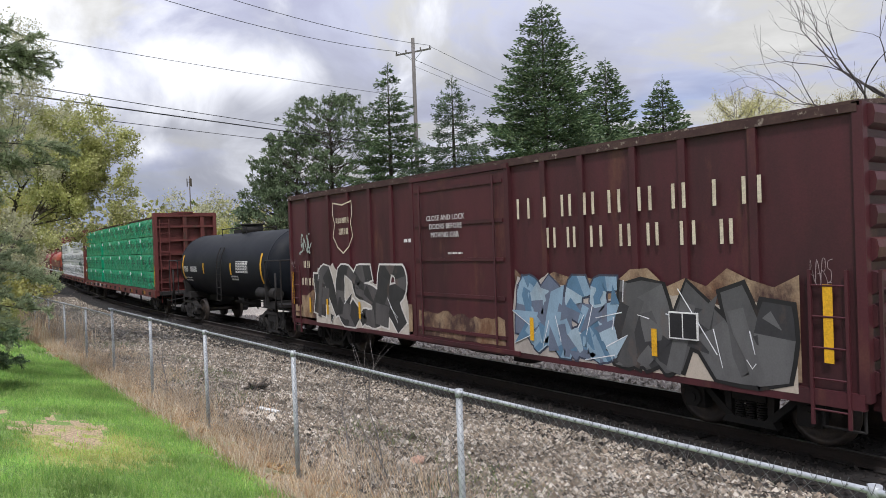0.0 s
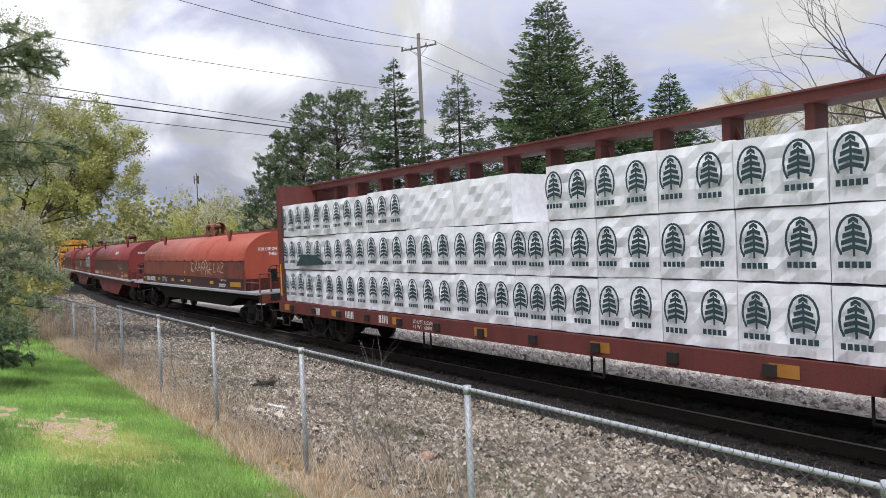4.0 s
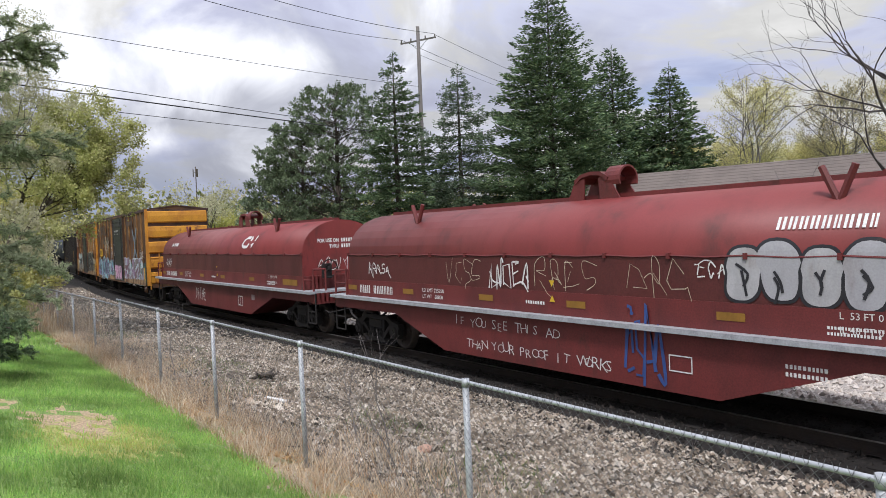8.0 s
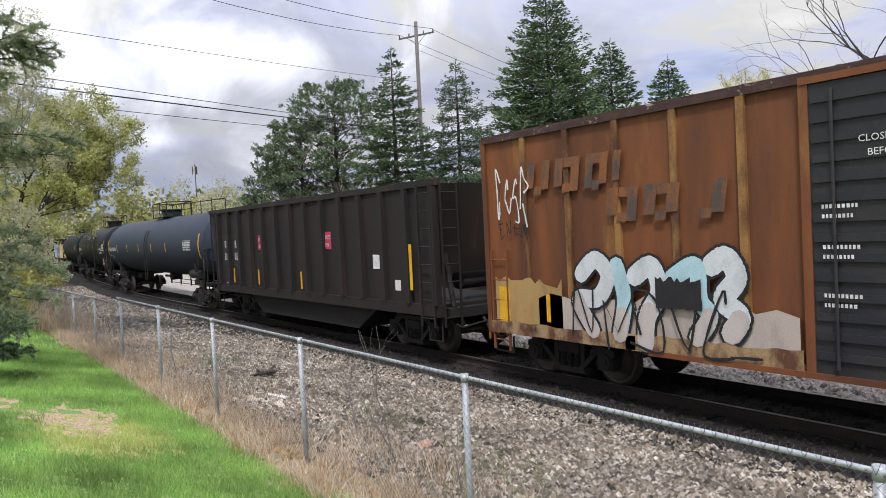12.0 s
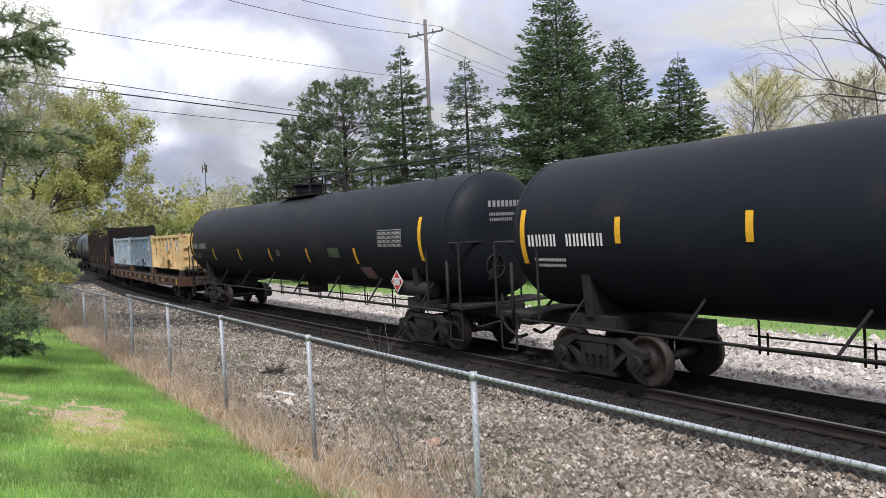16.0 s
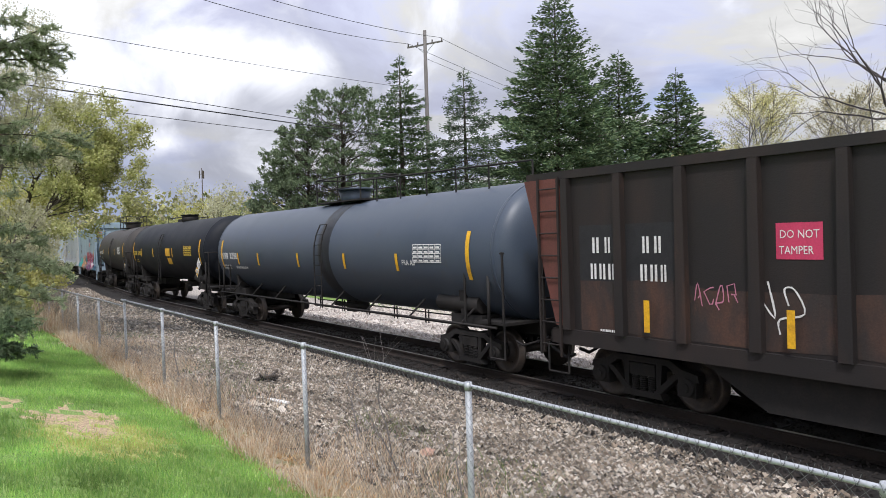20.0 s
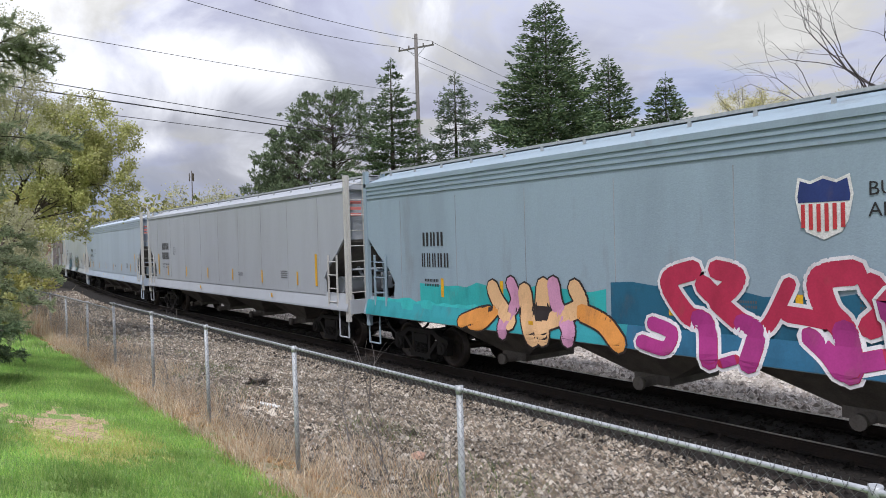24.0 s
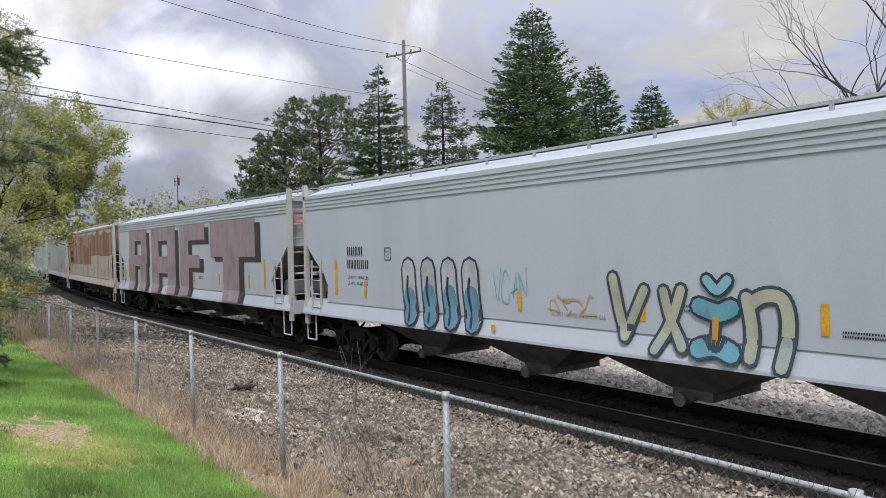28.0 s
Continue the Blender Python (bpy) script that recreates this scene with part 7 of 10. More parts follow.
S = flat(-1.585)
for i, seed, lab in ((8, 31, "rusty yellow-brown box car with black door and yellow end"), (9, 32, "rust-brown box car with a black ribbed door and faded lettering")):
    bx = box_car(i, lab, M["railbox"] if i == 8 else M["railbox_o"], M["yellow_end"], 4.66, 4.86, 0.86, 7.85, (-6.7, -5.6, -4.5, -3.4, -2.3, 2.4, 3.5, 4.6, 5.7, 6.8), (-1.35, 1.75), M["black_door"], 5, 6.2, True, M["flat"], post_mat=M["post_worn"])
    D = flat(-1.635)
    words(bx, "CLOSE AND LOCK DOORS", -0.75, 3.72, 0.085, M["white"], D); words(bx, "BEFORE MOVING CAR", -0.65, 3.55, 0.085, M["white"], D)
    for z in (2.95, 2.45, 1.85):
        bars(bx, -1.2, z, 9, 0.06, M["white"], D, seed=int(z * 10)); bars(bx, -1.2, z - 0.12, 8, 0.06, M["white"], D, seed=int(z * 20))
    for k, (xa, xb) in enumerate(((-7.75, -4.2), (-4.4, -1.5), (1.8, 4.6), (4.4, 7.75))):
        patch(bx, xa, xb, 0.84, 1.10 + 0.06 * (k % 2), M["sill_wear"], flat(-1.613), 200 + 10 * i + k, "worn_edge")
    bm = bmesh.new()
    X = 5.15
    stroke(bm, [(X - 0.55, 3.75), (X, 3.0), (X + 0.6, 3.8)], 0.22, S, caps=False); stroke(bm, [(X, 3.0), (X, 2.7), (X - 0.55, 2.05)], 0.22, S, caps=False); stroke(bm, [(X, 2.7), (X + 0.6, 2.1)], 0.22, S, caps=False)
    part("emblem", bm, paint((0.16, 0.20, 0.24)) if i == 8 else M["tan"], bx, "faded cross of arrows")
    stripes(bx, (-6.15, -3.0, 3.0, 6.2), 1.15, 1.65, 0.10, S); stripes(bx, (7.35, -7.35), 1.05, 1.75, 0.30, S)
    if i == 8:
        patch(bx, 6.3, 7.75, 0.90, 2.1, paint((0.02, 0.14, 0.15)), S, 8)
        BOX_A = [([(-6.84, 1.89), (-7.18, 1.52), (-7.36, 1.26), (-6.46, 1.16)], 0.26),
        ([(-6.55, 2.05), (-6.44, 1.56), (-6.19, 1.18)], 0.26),
        ([(-6.05, 1.92), (-5.75, 1.49), (-5.93, 1.06)], 0.3),
        ([(-5.45, 1.94), (-5.75, 1.44), (-5.49, 1.03)], 0.26),
        ([(-5.26, 2.06), (-4.75, 2.12), (-4.61, 1.72), (-4.90, 1.25), (-5.23, 1.48)], 0.26),
        ([(-5.10, 1.80), (-5.24, 1.32), (-4.96, 1.03)], 0.2),
        ([(-4.43, 1.68), (-4.21, 2.01), (-4.00, 1.95), (-4.11, 1.42), (-4.37, 1.25)], 0.26),
        ([(-3.84, 1.86), (-3.80, 1.54), (-4.07, 1.18), (-3.80, 1.02)], 0.26),
        ([(-3.60, 2.15), (-3.39, 1.95), (-3.18, 1.93)], 0.16),
        ([(-3.69, 1.31), (-3.39, 1.25), (-3.14, 1.06)], 0.22),
        ([(-6.06, 0.91), (-5.61, 0.91), (-5.26, 0.79)], 0.16),
        ([(-4.80, 1.00), (-4.38, 1.00), (-3.99, 0.90)], 0.2)]
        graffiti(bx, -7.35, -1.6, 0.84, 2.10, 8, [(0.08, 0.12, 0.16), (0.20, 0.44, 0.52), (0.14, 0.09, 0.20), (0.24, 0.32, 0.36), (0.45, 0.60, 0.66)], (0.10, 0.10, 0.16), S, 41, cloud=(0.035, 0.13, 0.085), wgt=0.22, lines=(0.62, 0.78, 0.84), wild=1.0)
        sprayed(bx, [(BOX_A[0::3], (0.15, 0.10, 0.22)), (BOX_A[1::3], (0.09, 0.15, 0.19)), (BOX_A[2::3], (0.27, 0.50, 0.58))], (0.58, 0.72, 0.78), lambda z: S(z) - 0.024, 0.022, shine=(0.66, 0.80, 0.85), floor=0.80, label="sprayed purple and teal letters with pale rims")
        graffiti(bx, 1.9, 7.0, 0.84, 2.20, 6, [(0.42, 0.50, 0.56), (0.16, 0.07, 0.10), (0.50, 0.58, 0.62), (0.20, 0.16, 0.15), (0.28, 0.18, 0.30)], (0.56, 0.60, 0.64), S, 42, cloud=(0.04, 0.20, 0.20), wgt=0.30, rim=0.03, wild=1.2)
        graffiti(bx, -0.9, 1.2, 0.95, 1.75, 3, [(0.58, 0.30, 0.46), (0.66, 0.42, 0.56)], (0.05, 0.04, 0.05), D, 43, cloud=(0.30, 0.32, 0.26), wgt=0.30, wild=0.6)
        bm = bmesh.new(); rect(bm, -6.75, -5.75, 2.25, 2.72, S); part("number_panel", bm, M["yellow"], bx, "yellow painted panel")
        words(bx, "092", -6.62, 2.34, 0.30, M["black"], flat(-1.592), bold=0.012)
        faded(bx, -7.2, 3.55, 5, 0.62, M["faded"], S, 12, 0.95); faded(bx, -5.3, 2.95, 4, 0.55, M["faded"], S, 13, 1.2)
        faded(bx, 2.9, 3.95, 12, 0.24, M["faded"], S, 17, 0.75, 0.2)
        tag(bx, -4.7, -3.0, 2.55, 3.3, M["cream"], S, 14, 0.045, 5); tag(bx, -2.4, -1.75, 2.3, 3.0, M["white"], S, 28, 0.02, 4); tag(bx, 6.5, 7.3, 2.2, 2.55, M["white"], S, 15, 0.055, 4); tag(bx, 6.6, 7.4, 1.0, 1.7, M["clblue"], S, 16, 0.05, 4)
        tag(bx, 6.6, 7.3, 2.75, 3.2, M["tan"], S, 29, 0.02, 5)
    else:
        patch(bx, -7.6, -5.8, 0.9, 2.0, paint((0.40, 0.26, 0.10)), S, 18); patch(bx, 5.7, 7.6, 0.95, 2.1, paint((0.34, 0.24, 0.11)), S, 19)
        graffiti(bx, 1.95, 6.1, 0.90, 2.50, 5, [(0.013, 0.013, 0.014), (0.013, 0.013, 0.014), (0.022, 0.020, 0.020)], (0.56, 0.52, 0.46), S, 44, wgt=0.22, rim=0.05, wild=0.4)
        patch(bx, -6.4, -1.55, 0.84, 1.75, paint((0.46, 0.40, 0.34)), S, 46)
        ZRG = [([(-5.30, 2.04), (-4.97, 2.29), (-4.71, 2.02), (-4.94, 1.65), (-5.38, 1.60), (-5.07, 1.11)], 0.3),
        ([(-4.52, 2.19), (-4.38, 1.65), (-4.50, 1.09)], 0.3),
        ([(-4.16, 2.03), (-3.84, 2.20), (-3.70, 1.81), (-3.94, 1.41), (-3.99, 1.00)], 0.32),
        ([(-3.46, 2.02), (-3.05, 2.21), (-3.00, 1.72), (-2.84, 1.49), (-3.06, 1.16)], 0.28),
        ([(-2.79, 2.22), (-2.56, 2.34), (-2.40, 2.05), (-2.62, 1.74), (-2.37, 1.52), (-2.51, 1.27)], 0.32)]
        sprayed(bx, [(ZRG[0::2], (0.62, 0.66, 0.66)), (ZRG[1::2], (0.42, 0.62, 0.66))], (0.020, 0.020, 0.022), lambda z: S(z) - 0.02, 0.045, low=(0.52, 0.47, 0.43), zlow=1.55, label="sprayed white and aqua letters with black rims")
        tag(bx, -5.4, -2.3, 0.95, 1.7, M["black"], lambda z: S(z) - 0.05, 48, 0.06, 5)
        patch(bx, -3.75, -2.95, 1.55, 2.05, M["black"], lambda z: S(z) - 0.062, 49, "dark_panel")
        tag(bx, -7.5, -6.5, 3.05, 3.9, M["white"], S, 21, 0.05, 4); tag(bx, -7.4, -6.6, 2.7, 2.95, M["black"], S, 26, 0.03, 4); tag(bx, 6.2, 7.1, 2.75, 3.4, M["cream"], S, 22, 0.035, 4); tag(bx, 6.3, 7.0, 1.35, 1.7, M["black"], S, 27, 0.03, 3)
        faded(bx, 2.4, 4.05, 14, 0.22, M["faded2"], S, 23, 0.75, 0.2); faded(bx, -6.6, 3.45, 4, 0.60, M["faded2"], S, 24, 0.95); faded(bx, -4.7, 2.9, 3, 0.55, M["faded2"], S, 25, 1.2)
        bm = bmesh.new()
        for x, za in ((2.75, 3.35), (3.0, 3.35), (3.65, 3.5), (3.9, 3.5), (4.35, 3.75)):
            rect(bm, x, x + 0.13, 2.4, za, S)
        part("faded_lettering", bm, M["tan"], bx)
        bm = bmesh.new(); rect(bm, 6.1, 6.75, 1.65, 2.05, S); part("number_panel", bm, M["cream"], bx, "cream data panel")


# ---- tank cars ----
def dome_profile(half, r, head=0.55):
    prof = [(-half - head, 0.02)]
    for k in range(1, 9):
        a = math.pi / 2 * k / 8
        prof.append((-half - head * math.cos(a), r * math.sin(a) ** 0.72))
    n = 6
    prof += [(-half + 2 * half * k / n, r) for k in range(1, n)]
    prof += [(-x, rr) for x, rr in reversed(prof[:9])]
    return prof


def tank_car(i, label, mt, half, r, zc, tc, fit="small", band=True, shift=0.0, dome=0.0, stripe_x=(), marks=True, bright=None, sz=(-0.28, 0.14), ends=None, table=None, side_rail=False, climb=True):
    car = car_base(i, "tank_car", label, tc)
    L = COUPLE[i] - COUPLE[i + 1]
    bm = bmesh.new()
    lathe_x(bm, dome_profile(half, r), 0, zc, 48)
    sh = part("tank_shell", bm, mt, car)
    for s in (-1, 1):
        bm = bmesh.new()
        lathe_x(bm, [(s * half - 0.04, r + 0.001), (s * half - 0.03, r + 0.008), (s * half + 0.03, r + 0.008), (s * half + 0.04, r + 0.001)], 0, zc, 48)
        part("weld_band", bm, mt, sh)
        x = s * tc
        bm = boxes((x - 0.55, x + 0.55, -1.15, 1.15, 0.98, 1.22))
        extrude_x(bm, [(-1.2, 1.2), (1.2, 1.2), (1.28, zc - r * 0.45), (0.6, zc - r * 0.85), (-0.6, zc - r * 0.85), (-1.28, zc - r * 0.45)], x - 0.10, x + 0.10)
        part("saddle", bm, M["dark"], car)
        a, b = sorted((s * (tc - 1.5), s * (L / 2 - 0.55)))
        part("stub_sill", boxes((a, b, -0.36, 0.36, 0.82, 1.10)), M["dark"], car)
        e = s * (L / 2 - 0.62)
        part("end_platform", boxes((min(e, e - s * 0.9), max(e, e - s * 0.9), -1.35, 1.35, 1.10, 1.16)), M["dark"], car)
        bm = bmesh.new()
        xa, xb = e - s * 1.25, e
        pipe(bm, [(xa, -1.42, 1.1), (xa, -1.42, 2.48), (xa + s * 0.1, -1.42, 2.56), (xb, -1.42, 2.56), (xb, -1.30, 2.56), (xb, 1.30, 2.56), (xb, 1.42, 2.56), (xa, 1.42, 2.56), (xa, 1.42, 1.1)], 0.025)
        part("end_handrail", bm, M["dark"], car)
        for yy in (-1.42, 1.42):
            bm = bmesh.new(); tube(bm, (xb, yy, 1.12), (xb, yy, 2.56), 0.025, n=6); part("rail_post", bm, M["dark"], car)
        bm = bmesh.new(); tube(bm, (xb - s * 0.48, -1.40, 0.9), (xb - s * 0.48, -1.40, 2.16), 0.035, n=8); part("grab_post", bm, M["dark"], car)
        bm = bmesh.new(); tube(bm, (xb - s * 0.12, -0.15, 1.16), (xb - s * 0.75, 0.35, 2.05), 0.03, n=6); part("end_brace", bm, M["dark"], car)
        bm = bmesh.new()
        pipe(bm, [(xb - s * 0.05, -1.36, 1.1), (xb - s * 0.05, -1.36, 0.42), (xb - s * 0.5, -1.36, 0.42), (xb - s * 0.5, -1.36, 1.1)], 0.02)
        part("sill_step", bm, M["dark"], car)
        bm = bmesh.new()
        tube(bm, (s * (tc - 1.0), -1.05, 1.45), (s * (tc + 0.5), -1.05, 1.45), 0.20, n=14)
        if s > 0:
            part("air_reservoir", bm, M["dark"], car)
        else:
            bm.free()
    # low rails along the belly
    for sy in (1,):
        bm = bmesh.new()
        y = sy * 1.30
        for z in (0.46, 0.70):
            tube(bm, (-tc + 1.5, y, z), (tc - 1.5, y, z), 0.022, n=6)
        n = max(3, int(tc))
        for k in range(n):
            x = -tc + 1.7 + (2 * tc - 3.4) * k / (n - 1)
            pipe(bm, [(x, y, 0.38), (x, y, 0.95), (x, sy * 1.1, zc - r * 0.70)], 0.024)
            tube(bm, (x + 0.16, y, 0.38), (x + 0.16, y, 0.78), 0.022, n=5)
        part("belly_rail", bm, M["dark"], car)
    if side_rail:            # a grab pipe along the sill with struts up to the shell
        bm = bmesh.new()
        tube(bm, (-half, -1.42, 1.05), (half, -1.42, 1.05), 0.026, n=8)
        part("side_rail", bm, M["dark"], car)
        strut = None
        for k in range(8):
            x = -half + 1.2 + (2 * half - 2.4) * k / 7
            if strut is None:
                bm = bmesh.new(); tube(bm, (0, -1.42, 1.05), (0.32, -1.16, zc - r * 0.72), 0.024, n=6)
                strut = part("rail_strut", bm, M["dark"], car); strut.matrix_basis = pose(x, 0, 0)
            else:
                share("rail_strut", strut, car, pose(x, 0, 0))
    bm = boxes((-0.25, 0.25, -0.25, 0.25, zc - r - 0.32, zc - r + 0.05))
    tube(bm, (-0.9, -0.3, zc - r - 0.12), (1.2, -0.3, zc - r - 0.12), 0.06, n=8)
    part("bottom_outlet", bm, M["dark"], car)
    # top fittings
    top = zc + r
    bm = bmesh.new()
    if fit == "cover":       # broad housing with a guard rail
        tube(bm, (dome - 0.55, 0, top - 0.1), (dome - 0.55, 0, top + 0.36), 0.40, 0.50, n=20); tube(bm, (dome - 0.55, 0, top + 0.36), (dome - 0.55, 0, top + 0.42), 0.57, n=20)
        part("valve_housing", bm, mt, car)
        part("top_platform", boxes((dome - 1.9, dome + 0.9, -0.62, 0.62, top + 0.0, top + 0.04)), M["dark"], car)
        bm = bmesh.new()
        for y in (-0.62, 0.62):
            pipe(bm, [(dome - 1.9, y, top), (dome - 1.9, y, top + 0.75), (dome + 0.9, y, top + 0.75), (dome + 0.9, y, top)], 0.024)
            tube(bm, (dome - 0.5, y, top), (dome - 0.5, y, top + 0.75), 0.02, n=5)
            tube(bm, (dome - 1.9, y, top + 0.4), (dome + 0.9, y, top + 0.4), 0.018, n=5)
        for x in (dome - 1.9, dome + 0.9):
            tube(bm, (x, -0.62, top + 0.75), (x, 0.62, top + 0.75), 0.024, n=6)
        part("guard_rail", bm, M["dark"], car)
    else:
        tube(bm, (dome, 0, top - 0.1), (dome, 0, top + 0.26), 0.40, n=18); tube(bm, (dome, 0, top + 0.26), (dome, 0, top + 0.31), 0.45, n=18)
        box(bm, dome - 1.5, dome - 0.7, -0.2, 0.2, top - 0.05, top + 0.12)
        part("manway", bm, M["dark"], car)
        bm = bmesh.new()
        for y in (-0.6, 0.6):
            pipe(bm, [(dome - 1.7, y, top - 0.1), (dome - 1.7, y, top + 0.16), (dome + 0.9, y, top + 0.16), (dome + 0.9, y, top - 0.1)], 0.022)
        part("guard_rail", bm, M["dark"], car)
    if fit == "cover" and half > 8:      # long rail along the crown up to the end ladder
        bm = bmesh.new()
        pipe(bm, [(dome + 0.9, -0.5, top + 0.55), (half + 0.2, -0.5, top + 0.40), (half + 0.2, -0.5, top - 0.1)], 0.022)
        for k in range(5):
            x = dome + 1.6 + k * (half - dome - 1.6) / 5
            tube(bm, (x, -0.5, top - 0.1), (x, -0.5, top + 0.52), 0.02, n=5)
        part("crown_rail", bm, M["dark"], car)
    if climb:
        bm = bmesh.new()
        for k in range(9):
            z = 1.05 + (zc + r * 0.55 - 1.05) * k / 8
            y = -math.sqrt(max(0.01, (r + 0.10) ** 2 - (z - zc) ** 2)) if z > zc else -(r + 0.10)
            tube(bm, (dome - 0.22, y, z), (dome + 0.22, y, z), 0.014, n=5)
            if k:
                for x in (dome - 0.22, dome + 0.22):
                    tube(bm, (x, py, pz), (x, y, z), 0.02, n=5)
            py, pz = y, z
        part("ladder", bm, M["dark"], car)
    brake_wheel(car, L / 2 - 0.55, -0.45, 2.0, M["dark"])
    F = drum(r + 0.003, zc)
    W = bright or M["white"]
    stripes(car, stripe_x, zc + sz[0], zc + sz[1], 0.12, F)
    stripes(car, ends or (half - 0.55, -half + 0.3), zc - 0.55, zc + 0.48, 0.13, F)
    if marks:
        bars(car, -half + 0.3, zc - 0.22, 4, 0.22, W, F, w=0.62, seed=i); bars(car, -half + 0.3 + 1.0, zc - 0.22, 5, 0.22, W, F, w=0.58, seed=i + 1)
        bars(car, -half + 0.4, zc - 0.50, 14, 0.07, W, F, seed=i + 2, rows=2)
        bm = bmesh.new()
        xx = half - 2.9 if table is None else table
        for k in range(5):
            rect(bm, xx, xx + 1.15, zc + 0.20 - 0.10 * k, zc + 0.218 - 0.10 * k, F)
        for k in range(6):
            rect(bm, xx + 0.226 * k, xx + 0.226 * k + 0.014, zc - 0.20, zc + 0.218, F)
        for k in range(4):
            for j in range(5):
                rect(bm, xx + 0.04 + 0.226 * j, xx + 0.19 + 0.226 * j, zc + 0.125 - 0.10 * k, zc + 0.165 - 0.10 * k, F)
        part("data_table", bm, W, car, "small white ruled data table")
        # end of the shell: three lines on the head
        bm = bmesh.new()
        r2 = random.Random(i)
        for row, (zz, hh, nn) in enumerate(((zc + 0.62, 0.14, 9), (zc + 0.42, 0.07, 12), (zc + 0.30, 0.07, 11))):
            for c in range(nn):
                y = -0.55 + c * hh * 0.85
                xh = half + 0.55 * math.sqrt(max(0.0, 1 - (math.hypot(y, zz - zc) / r) ** 2.6)) + 0.012
                v = [bm.verts.new((xh, yy, z2)) for yy, z2 in ((y, zz), (y + hh * 0.6, zz), (y + hh * 0.6, zz + hh), (y, zz + hh))]
                bm.faces.new(v)
        part("end_lettering", bm, W, car)
    return car, F


def placard(car, x, z, y, mt, txt, h=0.28):
    bm = bmesh.new()
    v = [(x - h, z), (x, z - h), (x + h, z), (x, z + h)]
    extrude_y(bm, v, y - 0.01, y)
    p = part("hazard_placard", bm, M["white"], car, "diamond hazard placard")
    bm = bmesh.new()
    extrude_y(bm, [(x - h * 0.86, z), (x, z - h * 0.86), (x + h * 0.86, z), (x, z + h * 0.86)], y - 0.014, y - 0.0105)
    part("placard_face", bm, mt, p)
    part("number_field", boxes((x - h * 0.52, x + h * 0.52, y - 0.018, y - 0.0145, z - 0.09, z + 0.09)), M["white"], p)
    words(p, txt, x - h * 0.48, z - 0.07, 0.13, M["black"], flat(y - 0.0145), squeeze=0.85)


t1, F = tank_car(1, "short black tank car with white stencilled lettering", M["tank"], 4.7, 1.30, 2.32, 4.45, "small", dome=0.3, stripe_x=(-1.75, 1.3))
bars(t1, 1.25, 1.95, 12, 0.07, M["white"], F, seed=3, rows=2); words(t1, "FRA AIP", 2.35, 2.42, 0.13, M["white"], F)
tank_car(11, "long charcoal tank car with a railed top platform", M["tank_grey"], 9.85, 1.47, 2.70, 7.9, "cover", dome=0.4, stripe_x=(-7.2, -4.4, -1.6, 1.2, 4.0), ends=(9.3, -9.82))
t, F = tank_car(12, "long matt black tank car with a railed top walkway", M["tank"], 9.55, 1.47, 2.70, 8.0, "cover", dome=4.0, stripe_x=(-7.05, -4.69, -1.18, 2.36, 5.48), sz=(-0.18, 0.26), ends=(8.98, -9.4), table=7.76, side_rail=True)
words(t, "NON-ODORIZED", 6.05, 2.52, 0.13, M["white"], F, bold=0.006); words(t, "LIQUEFIED PETROLEUM GAS", 6.05, 2.30, 0.10, M["white"], F, squeeze=0.85)
bm = bmesh.new(); rect(bm, 5.68, 6.43, 1.76, 1.94, F, 0.006); part("notice", bm, paint((0.42, 0.30, 0.06)), t)
bm = bmesh.new(); stroke(bm, [(6.86, 1.80), (7.40, 1.80), (7.40, 2.06), (6.86, 2.06), (6.86, 1.80)], 0.02, F); stroke(bm, [(7.13, 1.80), (7.13, 2.06)], 0.02, F); part("notice", bm, M["white"], t)
bars(t, 2.55, 1.98, 11, 0.06, paint((0.42, 0.42, 0.42)), F, seed=6, rows=3)
placard(t, 7.3, 1.62, -1.30, M["red"], "1075")
t, F = tank_car(13, "long matt black pressure tank car with crown rail", M["tank"], 9.65, 1.47, 2.70, 8.1, "cover", dome=0.2, side_rail=True, climb=False, stripe_x=(-6.6, -3.65, -0.65, 2.37, 5.43), sz=(-0.67, -0.24), ends=(8.7, -9.4), bright=paint((0.30, 0.30, 0.30)))
placard(t, 7.35, 1.62, -1.30, M["red"], "1075")
bm = bmesh.new(); rect(bm, 5.4, 6.0, 1.62, 1.95, F); part("notice", bm, paint((0.20, 0.13, 0.12)), t)
bars(t, -0.05, 2.36, 8, 0.045, paint((0.30, 0.30, 0.30)), F, seed=12, rows=3)
bm = bmesh.new(); rect(bm, 3.82, 4.5, 2.2, 2.48, F); part("notice", bm, paint((0.06, 0.085, 0.05)), t)
t, F = tank_car(16, "charcoal grey tank car with white stencilled lettering", M["tank_slate"], 8.35, 1.50, 2.55, 7.0, "cover", dome=0.6, stripe_x=(-6.2, -4.26, -1.0, 2.02, 4.73), sz=(-0.42, 0.0), ends=(7.56, -7.95), side_rail=True)
M["spill"] = mat("dark_oily_spill", (0.016, 0.018, 0.022), (0.040, 0.050, 0.066), 1.6, fac=(0.48, 0.66), streak=0.3, rough=0.5)
bm = bmesh.new(); lathe_x(bm, [(0.42, 1.501), (0.43, 1.504), (1.12, 1.504), (1.13, 1.501)], 0, 2.55, 48); part("spill_stain", bm, M["spill"], t, "dark oily run-down under the valve housing")
words(t, "FRA AIP", 4.95, 2.28, 0.13, M["white"], F)
bars(t, -6.6, 1.98, 14, 0.10, M["white"], F, seed=5)
t, F = tank_car(17, "black tank car with yellow lettering and hazard diamonds", M["tank"], 6.5, 1.46, 2.62, 5.4, "small", dome=-0.3, stripe_x=(-4.4, -1.9, 1.7), bright=paint((0.60, 0.42, 0.05)))
